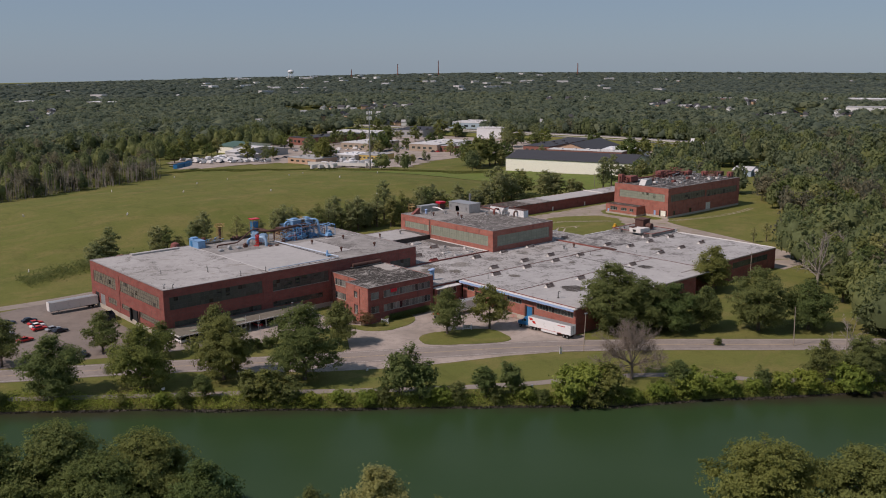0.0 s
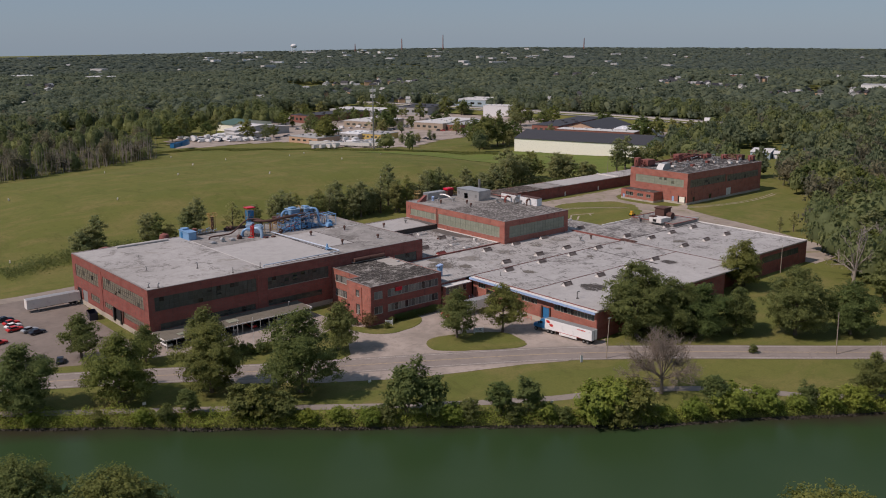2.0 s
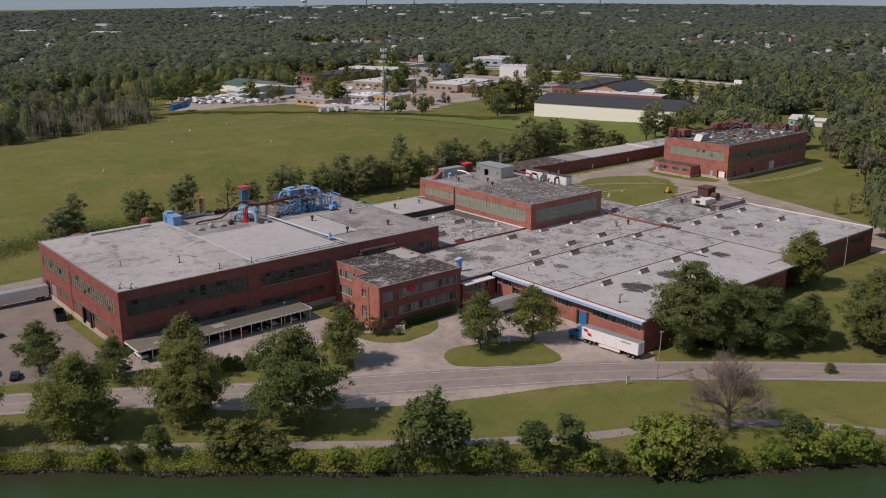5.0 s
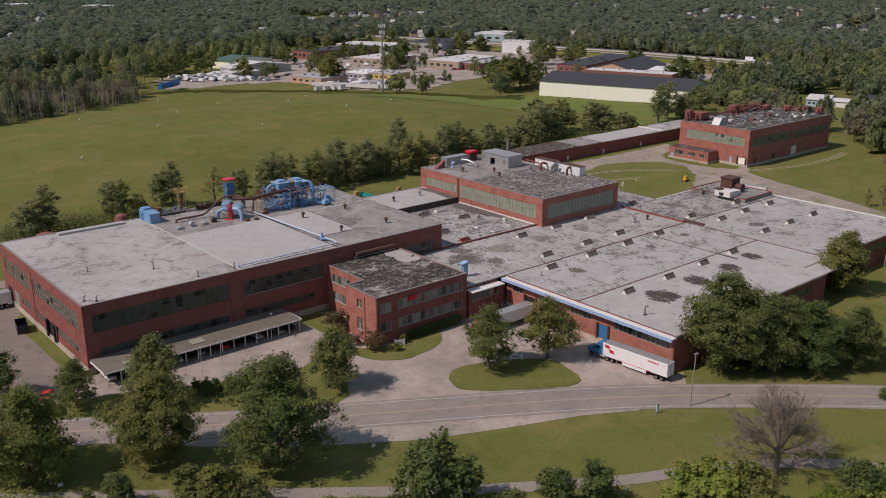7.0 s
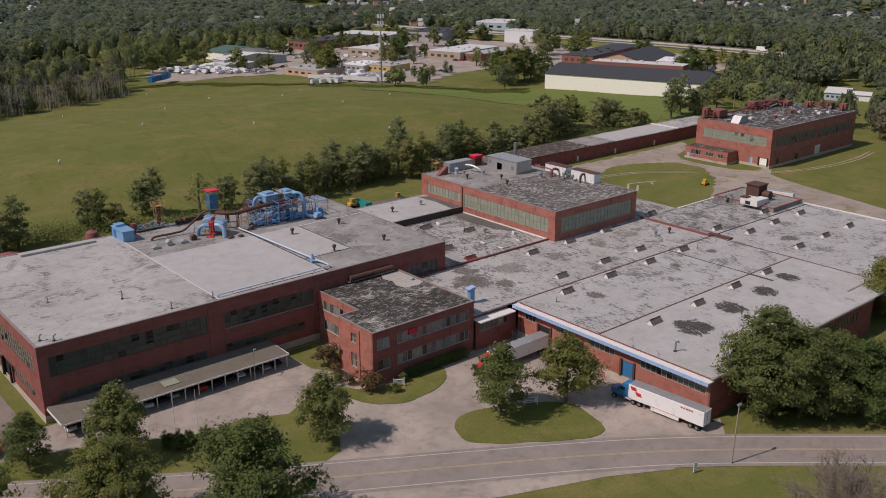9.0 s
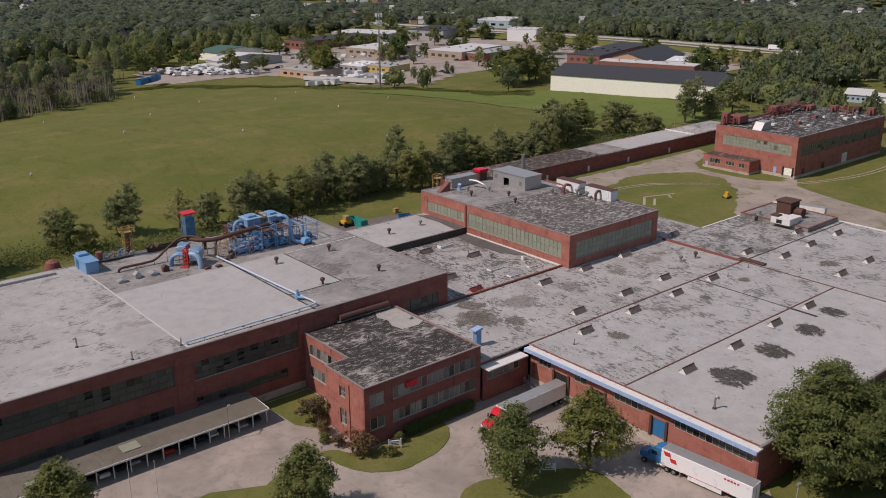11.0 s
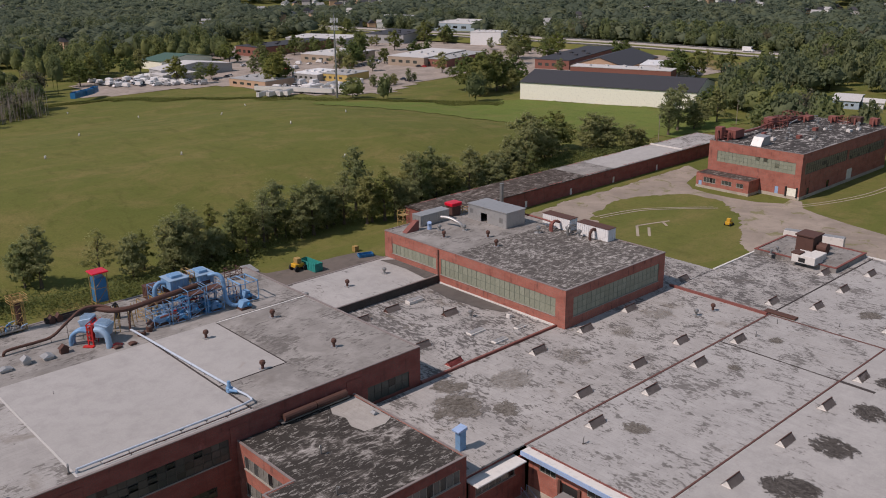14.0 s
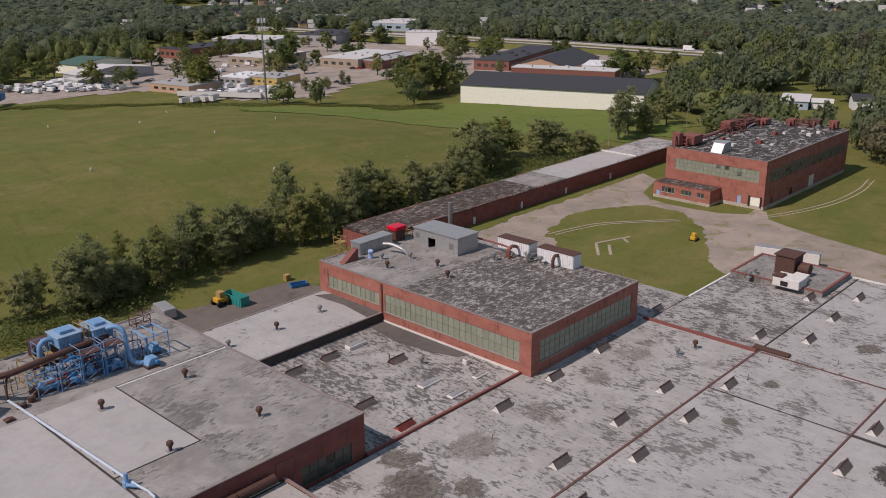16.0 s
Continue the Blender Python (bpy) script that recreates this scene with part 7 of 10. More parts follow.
def tractor_kind(mat, words):
    """A sleeper-cab tractor; its fifth wheel near x = 0, its nose towards +x."""
    t = thing("truck_tractor", (0, 0, 0), words, "truck", "truck tractors")
    bm = bmesh.new()
    prof = [(0.6, 1.0), (3.4, 1.0), (5.6, 1.0), (5.75, 1.3), (5.6, 2.0), (4.0, 2.25), (3.45, 3.1), (2.9, 3.75), (1.6, 3.95), (0.6, 3.9)]
    lo = [bm.verts.new((x, -1.15, z)) for x, z in prof]
    hi = [bm.verts.new((x, 1.15, z)) for x, z in prof]
    bm.faces.new(lo), bm.faces.new(hi[::-1])
    for k in range(len(prof)):
        j = (k + 1) % len(prof)
        bm.faces.new((lo[j], lo[k], hi[k], hi[j]))
    bmesh.ops.recalc_face_normals(bm, faces=list(bm.faces))
    under(t, "cab", mesh_of("cab", bevelled(bm, 0.1), mat))
    bm = bmesh.new()
    v = [bm.verts.new(q) for q in ((4.03, -1.0, 2.32), (4.03, 1.0, 2.32), (3.53, 0.95, 3.05), (3.53, -0.95, 3.05))]
    bm.faces.new(v)
    bmesh.ops.solidify(bm, geom=list(bm.faces), thickness=0.05)
    under(t, "windscreen", mesh_of("windscreen", bm, GLASS_CAR))
    for s in (-1, 1):
        bm = bmesh.new()
        box(bm, 2.4, 3.4, min(s * 1.14, s * 1.17), max(s * 1.14, s * 1.17), 2.3, 3.0)
        under(t, "side_window", mesh_of("side_window", bm, GLASS_CAR))
        bm = bmesh.new()
        box(bm, 0.7, 2.6, min(s * 0.75, s * 1.2), max(s * 0.75, s * 1.2), 0.5, 0.98)
        under(t, "fuel_tank", mesh_of("fuel_tank", bevelled(bm, 0.12), STEEL))
        bm = bmesh.new()
        rod(bm, (3.7, s * 1.45, 2.2), (3.7, s * 1.45, 2.9), 0.13, None, 6)
        under(t, "mirror", mesh_of("mirror", bm, BLACK))
        bm = bmesh.new()
        box(bm, 5.6, 5.8, s * 0.95 - 0.2, s * 0.95 + 0.2, 1.15, 1.5)
        under(t, "headlight", mesh_of("headlight", bm, WHITE))
        wheel_part(t, 4.7, s * 1.05, 0.52, 0.35)
        for x in (-0.9, 0.4):
            wheel_part(t, x, s * 0.95, 0.52, 0.6)
    bm = bmesh.new()
    box(bm, 5.72, 5.82, -0.6, 0.6, 1.1, 1.95)
    under(t, "grille", mesh_of("grille", bm, STEEL))
    bm = bmesh.new()
    box(bm, -1.6, 5.4, -0.45, 0.45, 0.65, 0.97)
    under(t, "frame_rails", mesh_of("frame_rails", bm, BLACK))
    return t


TR_A = trailer_kind(WHITE, "white box trailer with red emblem parked at the docks")
TR_B = trailer_kind(WHITE_TRIM, "plain grimy white box trailer", 16.1, False)
TC_B = tractor_kind(BLUE_DEEP, "blue sleeper-cab truck tractor hitched to a trailer")
TC_R = tractor_kind(CRIMSON, "bright red sleeper-cab truck tractor backed to a dock")
put(TR_A, 90.6, -80.0, 0.03, radians(94.5))
put(TC_B, 89.55, -65.4, 0.03, radians(95.5))
put(TR_B, 93.6, -36.6, 0.03, radians(180.5))
put(TC_R, 79.6, -36.6, 0.03, radians(181.5))
put(TR_B, -0.4, 53.3, 0.03, radians(180), 1.0, "plain grimy white box trailer backed to the hall")
put(TR_B, 245.0, -9.6, 0.03, radians(104), 1.0, "plain white box trailer in the rear yard")


def car_kind(mat, words, length=4.6, width=1.8, high=1.5, van=False, box_van=False):
    """A parked car along x, its middle at the origin."""
    t = thing("car", (0, 0, 0), words, "car", "parked cars")
    l, w = length / 2, width / 2
    bm = bmesh.new()
    prof = [(-l, 0.35), (l, 0.35), (l, 0.75), (l * 0.5, 0.95), (-l * 0.85, 0.98), (-l, 0.85)]
    if van:
        prof = [(-l, 0.35), (l, 0.35), (l, 0.9), (l * 0.75, 1.1), (l * 0.55, high), (-l, high)]
    lo = [bm.verts.new((x, -w, z)) for x, z in prof]
    hi = [bm.verts.new((x, w, z)) for x, z in prof]
    bm.faces.new(lo), bm.faces.new(hi[::-1])
    for k in range(len(prof)):
        j = (k + 1) % len(prof)
        bm.faces.new((lo[j], lo[k], hi[k], hi[j]))
    bmesh.ops.recalc_face_normals(bm, faces=list(bm.faces))
    under(t, "body", mesh_of("body", bevelled(bm, 0.08), mat))
    if not van:
        bm = bmesh.new()
        v = box(bm, -l * 0.72, l * 0.38, -w * 0.92, w * 0.92, 0.955, high - 0.05)
        for k, dx in ((4, 0.45), (7, 0.45), (5, -0.6), (6, -0.6)):
            v[k].co.x += dx
            v[k].co.y *= 0.86
        under(t, "glasshouse", mesh_of("glasshouse", bm, GLASS_CAR))
        bm = bmesh.new()
        box(bm, -l * 0.72 + 0.42, l * 0.38 - 0.58, -w * 0.8, w * 0.8, high - 0.047, high)
        under(t, "roof", mesh_of("roof", bevelled(bm, 0.02), mat))
    else:
        bm = bmesh.new()
        box(bm, l * 0.5, l * 0.7, -w * 0.9, w * 0.9, 1.12, high - 0.15)
        under(t, "windscreen", mesh_of("windscreen", bm, GLASS_CAR))
    for x in (-l * 0.62, l * 0.62):
        for y in (-w + 0.08, w - 0.08):
            wheel_part(t, x, y, 0.33, 0.24)
    return t


SILVER = paint("silver_car_paint", (0.45, 0.46, 0.47), 0.3, 0.4)
NAVY = paint("dark_car_paint", (0.025, 0.03, 0.045), 0.25, 0.2)
CARS = [car_kind(WHITE, "white saloon car parked on the lot"), car_kind(SILVER, "silver saloon car parked on the lot"), car_kind(NAVY, "dark saloon car parked on the lot"), car_kind(RED, "red saloon car parked on the lot"), car_kind(WHITE, "white panel van parked on the lot", 5.6, 2.0, 2.4, True), car_kind(SILVER, "silver pickup-sized van parked on the lot", 5.2, 1.95, 1.9, True)]
rc = random.Random(12)
for k, c in zip(range(16), (2, 1, 2, 0, 2, 2, 3, 2, 1, 2, 0, 2, 2, 1, 2, 0)):
    if k in (2, 7, 12):
        continue
    put(CARS[c], 45.0 - 2.83 * k + rc.uniform(-0.2, 0.2), -4.4 + rc.uniform(-0.4, 0.4), 0.03, radians(rc.choice((90, 270))), 1.0, "car parked under the carport")
for c, x, y, a in ((2, -24, 48.5, 5), (3, -23.5, 44, 10), (3, -24.5, 37, 8), (1, -21.5, 33.5, 12), (2, -20.5, 30.2, 12), (0, -24, 40.4, 10), (2, -23.5, 2.2, 70), (2, -27, 6.5, 65), (3, -31.5, 27.5, 10), (2, -30, 50, 5), (5, -33, 45, 8), (1, -34, 38, 10), (3, -10.2, -5.0, 62)):
    put(CARS[c], x, y, 0.03, radians(a))
for k in range(64):
    row = k % 8
    x = 246 + 52 * ((k // 8) / 8) + rc.uniform(-1.5, 1.5)
    y = np.interp(x, [246, 300], [470, 428]) + row * 5.0 + rc.uniform(-1, 1)
    put(CARS[rc.choice((0, 4, 4, 0, 1, 5, 4, 2))], x, y, ground_height(x, y) + 0.32, radians(rc.choice((100, 104, 190))), rc.uniform(1.0, 1.25), "parked vehicle in a far yard")
for k in range(46):
    x, y = rc.choice(((360, 499), (366, 463), (405, 472), (420, 428), (446, 438), (452, 396), (390, 345), (330, 440), (316, 452), (470, 380), (486, 262)))
    x, y = x + rc.uniform(-12, 12), y + rc.uniform(-9, 9)
    put(CARS[rc.choice((0, 1, 2, 3, 4, 1, 2))], x, y, ground_height(x, y) + 0.32, radians(rc.choice((20, 110, 108))), 1.0, "parked vehicle in a far yard")
for k, (x, y, a) in enumerate(((300, 372, -60), (305, 362, -60), (309, 352, -60), (312, 344, -60), (318, 338, -60), (322, 330, 30), (328, 338, 30), (334, 344, 30), (296, 380, -60), (330, 352, 30), (470, 250, -75), (520, 262, -75), (526, 250, -75), (545, 246, -75))):
    put(TR_B, x, y, ground_height(x, y) + 0.32, radians(a), 0.9, "plain white box trailer in a far yard")
for quad, n in ((((253, 487), (276, 461), (295, 497), (281, 520)), 26), (((304, 380), (330, 343), (369, 362), (341, 390)), 22), (((500, 300), (534, 262), (546, 268), (530, 320)), 14)):
    for k in range(n):
        a, b = rc.random(), rc.random()
        x = (quad[0][0] * (1 - a) + quad[1][0] * a) * (1 - b) + (quad[3][0] * (1 - a) + quad[2][0] * a) * b
        y = (quad[0][1] * (1 - a) + quad[1][1] * a) * (1 - b) + (quad[3][1] * (1 - a) + quad[2][1] * a) * b
        put(rc.choice((CARS[4], CARS[4], CARS[0], CARS[1])), x, y, ground_height(x, y) + 0.32, radians(rc.choice((20, 110, 105, 35))), rc.uniform(1.1, 1.5), "white vehicle parked in a crowded far yard")
for x, y, a in ((281, 353, 22), (286, 350, 22), (291, 346, 22), (296, 343, 112), (316, 351, 18), (322, 347, 18), (328, 343, 18), (334, 340, 110)):
    put(TR_B, x, y, ground_height(x, y) + 0.32, radians(a), 0.85, "white box trailer parked in a far yard")
put(CARS[4], 654, 250, 3.25, radians(-87), 1.6, "white van driving lane of the highway")

# loader, skips and yard clutter behind the hall
ld = thing("wheel_loader", (127.2, 84.5, 0), "ochre yellow wheel loader parked in the rear yard", "loader")
bm = bmesh.new()
box(bm, 125.6, 128.6, 83.4, 85.6, 0.9, 2.0)
part("body", bevelled(bm, 0.15), YELLOW_BRIGHT, ld)
bm = bmesh.new()
box(bm, 126.4, 127.9, 83.6, 85.4, 2.003, 3.4)
part("cab", bevelled(bm, 0.1), YELLOW, ld)
for x in (126.0, 128.6):
    for y in (83.2, 85.8):
        bm = bmesh.new()
        rod(bm, (x, y - 0.3, 0.75), (x, y + 0.3, 0.75), 0.75, None, 14)
        part("wheel", bm, BLACK, ld)
bm = bmesh.new()
box(bm, 129.2, 130.2, 83.0, 86.0, 0.2, 1.2)
rod(bm, (128.2, 84.0, 1.6), (129.4, 84.0, 0.8), 0.15)
rod(bm, (128.2, 85.0, 1.6), (129.4, 85.0, 0.8), 0.15)
part("bucket", bm, YELLOW_BRIGHT, ld)


def skip(x, y, l, w, h, turn, mat, words):
    t = thing("skip", (0, 0, 0), words, "skip")
    bm = bmesh.new()
    sheet_wall(bm, 0, -w / 2, -l / 2, l / 2, 0.15, h, (), 0.08, -1)
    sheet_wall(bm, 0, w / 2, -l / 2, l / 2, 0.15, h, (), 0.08, 1)
    sheet_wall(bm, 1, -l / 2, -w / 2 + 0.08, w / 2 - 0.08, 0.15, h, (), 0.08, -1)
    sheet_wall(bm, 1, l / 2, -w / 2 + 0.08, w / 2 - 0.08, 0.15, h, (), 0.08, 1)
    box(bm, -l / 2, l / 2, -w / 2, w / 2, 0.05, 0.148)
    under(t, "tub", mesh_of("tub", bm, mat))
    for k in range(6):
        bm = bmesh.new()
        x1 = -l / 2 + (k + 0.5) * l / 6
        box(bm, x1 - 0.06, x1 + 0.06, -w / 2 - 0.09, -w / 2 - 0.002, 0.15, h)
        under(t, "rib", mesh_of("rib", bm, mat))
    t.matrix_basis = pose(x, y, 0.02, 0, 0, turn)


skip(130.2, 82.8, 7.0, 2.5, 2.3, -88, TEAL, "teal steel roll-off skip in the rear yard")
skip(147.0, 80.6, 4.2, 2.0, 0.9, -20, BLUE_DEEP, "low blue skip beside the rear yard")
for x, y, a in ((203, 424, 40), (208, 428, 35), (213, 431, 38), (218, 436, 50)):
    skip(x, y, 9.0, 3.2, 3.4, a, BLUE_DEEP, "blue steel container at the edge of the far woods")
skip(-3.4, 34.2, 5.0, 2.4, 2.2, 80, NAVY, "dark skip standing by the hall wall")
YARD_DARK = paving_material("dark_yard_gravel", (0.17, 0.145, 0.125), (0.14, 0.12, 0.105), (0.09, 0.08, 0.07), False)
t = thing("pallet_stack", (147.6, 86, 0), "small ochre stack in the rear yard", "stack")
bm = bmesh.new()
for k in range(5):
    box(bm, 147.0, 148.4, 85.4, 86.8, 0.05 + 0.32 * k, 0.3 + 0.32 * k)
part("crate", bm, YELLOW, t)
bm = bmesh.new()
polygon(bm, [(96.5, 58.2), (96.5, 53.9), (133, 53.9), (133.1, 54.6), (152, 54.8), (151, 70), (150.5, 77), (148, 85), (141, 86), (134, 86.4), (125, 86.8), (119.5, 88), (117, 95), (111, 95), (104, 84)], 0.024)
tagged(part("back_yard", bm, YARD_DARK), "bare dark gravel yard behind the extension", "pavement", kind="structure")
put(CARS[5], 114.5, 88.5, 0.03, radians(82), 1.5, "grey box truck parked behind the hall")
t = thing("yard_machine", (245, 26, 0), "small yellow machine standing on the lawn", "machine")
bm = bmesh.new()
box(bm, 244.0, 246.2, 25.0, 26.6, 0.35, 1.3)
part("body", bevelled(bm, 0.1), YELLOW_BRIGHT, t)
bm = bmesh.new()
box(bm, 244.4, 245.4, 25.2, 26.4, 1.303, 2.3)
part("cab", bevelled(bm, 0.08), YELLOW_BRIGHT, t)
for x in (244.3, 245.9):
    for y in (24.9, 26.7):
        bm = bmesh.new()
        rod(bm, (x, y - 0.15, 0.42), (x, y + 0.15, 0.42), 0.42, None, 12)
        part("wheel", bm, BLACK, t)


# ---- poles, signs, small things ----
def pole(x, y, h, words, name="utility_pole", arm=True, lean=(0.0, 0.0), r=0.16, mat=None):
    z = ground_height(x, y)
    t = thing(name, (x, y, z), words, "pole")
    bm = bmesh.new()
    rod(bm, (x, y, z - 0.1), (x + lean[0], y + lean[1], z + h), r, r * 0.6, 8)
    part("shaft", bm, mat or POLE_WOOD, t)
    if arm:
        bm = bmesh.new()
        box(bm, x + lean[0] - 1.1, x + lean[0] + 1.1, y + lean[1] - 0.06, y + lean[1] + 0.06, z + h - 0.9, z + h - 0.75)
        part("crossarm", bm, POLE_WOOD, t)
    return t


lit = pole(84.4, -89.2, 10.8, "leaning weathered pole with a lamp head by the road", "utility_pole", False, (1.0, 0.3))
bm = bmesh.new()
box(bm, 85.1, 86.0, -89.1, -88.6, 10.5, 10.75)
part("lamp_head", bm, STEEL, lit, "small grey lamp head")
pole(132.0, -127.2, 11.5, "weathered wooden utility pole by the road", "utility_pole", False, (0.4, 0.5))
pole(199.2, -74.2, 10.0, "wooden pole with a lamp beside the low plant", "utility_pole", True)
for x, y in ((393, 109), (455, 109), (335, 113)):
    pole(x, y, 12.0, "wooden utility pole behind the rear factory")
pole(188.4, 14.2, 9.0, "slim yard lamp post behind the low plant", "lamp_post", True, (0, 0), 0.09, STEEL)
for x, y in ((17.2, -17.2), (20.4, -19.8)):
    pole(x, y, 8.2, "slim flagless white flagpole in front of the carport", "flagpole", False, (0, 0), 0.06, WHITE_TRIM)
for x, y, h in ((38.2, -8.9, 6.2), (9.0, -9.0, 6.0)):
    t = thing("lamp_post", (x, y, 0), "slim grey lamp post with a curved arm", "lamp post")
    bm = bmesh.new()
    hose(bm, bend([(x, y, 0), (x, y, h - 0.5), (x + 0.2, y + 0.3, h), (x + 0.7, y + 0.9, h + 0.05)], 4), 0.07, 7)
    part("mast", bm, STEEL, t)
    bm = bmesh.new()
    box(bm, x + 0.55, x + 1.05, y + 0.75, y + 1.2, h - 0.05, h + 0.12)
    part("lamp", bevelled(bm, 0.04), GALV, t)


def sign(x, y, w, h, turn, words, bars=3):
    t = thing("sign_board", (0, 0, 0), words, "sign")
    bm = bmesh.new()
    box(bm, -w / 2, w / 2, -0.06, 0.06, 0.5, 0.5 + h)
    under(t, "board", mesh_of("board", bevelled(bm, 0.03), WHITE))
    for s in (-1, 1):
        bm = bmesh.new()
        box(bm, s * (w / 2 + 0.1) - 0.08, s * (w / 2 + 0.1) + 0.08, -0.08, 0.08, -0.1, 0.75 + h)
        under(t, "post", mesh_of("post", bm, WHITE))
    for k in range(bars):
        bm = bmesh.new()
        z = 0.5 + h * (0.8 - 0.27 * k)
        box(bm, -w * 0.36, w * (0.36 - 0.1 * (k % 2)), -0.075, -0.062, z - h * 0.07, z + h * 0.05)
        under(t, "letter_bar", mesh_of("letter_bar", bm, FRAME_METAL))
    t.matrix_basis = pose(x, y, 0.12, 0, 0, turn)


sign(73.2, -52.6, 2.4, 1.15, -35, "white sign board on two posts among plants")
sign(58.6, -30.2, 1.9, 1.1, -30, "white sign board on the office lawn")
t = thing("marker_post", (77.3, -86.8, 0), "white marker panel standing in the grass", "marker")
bm = bmesh.new()
v = box(bm, 76.85, 77.75, -86.9, -86.8, 0.1, 2.1)
v[5].co.z -= 0.35
v[6].co.z -= 0.35
part("panel", bm, WHITE, t)
bm = bmesh.new()
rod(bm, (77.3, -86.75, -0.1), (77.3, -86.75, 1.4), 0.06, None, 6)
part("stake", bm, POLE_WOOD, t)
for u, v_ in ((10.5, -43.2), (103, -46), (61, -31.5)):
    x, y = from_uv(u, v_)
    t = thing("path_marker", (x, y, 0), "small white marker beside the path", "marker", "path markers")
    bm = bmesh.new()
    box(bm, x - 0.4, x + 0.4, y - 0.05, y + 0.05, 0.5, 1.1)
    part("plate", bm, WHITE, t)
    bm = bmesh.new()
    rod(bm, (x, y + 0.08, -0.1), (x, y + 0.08, 0.9), 0.05, None, 6)
    part("stake", bm, POLE_WOOD, t)

# vent pipes in the field
fv = thing("field_vent", (0, 0, 0), "short white vent pipe in the grass field", "vent pipe", "field vents")
bm = bmesh.new()
hose(bm, bend([(0, 0, -0.1), (0, 0, 0.7), (0.2, 0, 0.98), (0.45, 0, 0.75)], 4), 0.19, 8)
under(fv, "tube", mesh_of("tube", bm, WHITE))
bm = bmesh.new()
hose(bm, [(0, 0, -0.05), (0, 0, 0.25)], 0.42, 10)
under(fv, "collar", mesh_of("collar", bm, CONCRETE))
for x, y in ((113.2, 224.4), (182.9, 387.4), (143.0, 268.5), (203.0, 343.3), (151.4, 194.5), (260.4, 332.6), (219.6, 286.0), (214.6, 217.9), (255.6, 233.4), (199.6, 159.8), (99.8, 369.3), (111.5, 325.5), (62.8, 180.2), (-1.6, 122.0), (28.4, 226.4)):
    put(fv, x, y, ground_height(x, y), x)

# stair and rails at the link, dock rail
t = thing("dock_stair", (91, -28.6, 0), "rusty steel stair at the corner dock", "stair")
for k in range(8):
    bm = bmesh.new()
    box(bm, 91.6, 92.8, -31.2 + 0.32 * k, -30.92 + 0.32 * k, 0.2 * k + 0.15, 0.2 * k + 0.2)
    part("tread", bm, STEEL, t)
for x in (91.6, 92.8):
    bm = bmesh.new()
    rod(bm, (x, -31.2, 0.9), (x, -28.7, 2.6), 0.04, None, 5)
    rod(bm, (x, -31.2, 0.05), (x, -31.2, 0.95), 0.04, None, 5)
    rod(bm, (x, -28.7, 0.05), (x, -28.7, 2.6), 0.04, None, 5)
    part("handrail", bm, BLUE_TRIM, t)
t = thing("dock_rail", (92, -53, 0), "red tube rail in front of the dock wall", "railing")
for y in (-54.2, -52.8, -51.4):
    bm = bmesh.new()
    rod(bm, (93.0, y, 0), (93.0, y, 1.3), 0.05, None, 6)
    part("post", bm, RED, t)
for z in (0.7, 1.3):
    bm = bmesh.new()
    rod(bm, (93.0, -54.2, z), (93.0, -51.4, z), 0.05, None, 6)
    part("rail", bm, RED, t)


# worn marks in the lawns
def worn_track(pts, half, mat, words, z=0.142):
    b = bmesh.new()
    ribbon(b, [(q.x, q.y) for q in bend([(*q, 0) for q in pts], 6)], half, z)
    tagged(part("worn_track", b, mat), words, "track", kind="structure")


for off in (0.0, 1.9):
    worn_track([(222.5 + 0.4 * off, 60 - off), (232, 58 - off), (241, 55 - off), (251, 47.5 - off), (259.5, 40 - off)], 0.28, TRACK, "pale tyre track worn into the lawn")
for pts in (([(216.0, 38.5), (224.5, 45.0)]), ([(224.5, 45.0), (230.5, 43.0)]), ([(230.5, 43.0), (236.0, 41.0)]), ([(218.5, 36.2), (225.6, 41.4)]), ([(230.8, 38.4), (233.6, 42.0)])):
    worn_track(pts, 0.42, TRACK, "pale concrete strip of an old foundation in the lawn")
for off in (0.0, 2.0):
    worn_track([(268, 32 - off), (284, 20.5 - off), (308, 13 - off), (331, 11.6 - off), (350, 14 - off)], 0.25, TRACK, "pale tyre track worn into the lawn", 0.034)


# ---- trees ----
def cards(rng, centres, normals, size, fold=0.35):
    """Leaf sprays: a four-cornered, slightly folded blade at each centre. Returns vertices and faces."""
    n = len(centres)
    r = rng.normal(size=(n, 3))
    a = np.cross(normals, r)
    a /= np.linalg.norm(a, axis=1)[:, None] + 1e-9
    b = np.cross(normals, a)
    s = size * rng.uniform(0.6, 1.4, n)[:, None]
    w = s * rng.uniform(0.35, 0.8, n)[:, None]
    lift = normals * s * fold * rng.uniform(-1, 1, n)[:, None]
    v = np.stack([centres - a * s, centres - b * w + lift, centres + a * s * 0.9, centres + b * w + lift * 0.4], 1)
    f = np.arange(4 * n).reshape(n, 4)
    return v.reshape(-1, 3), f


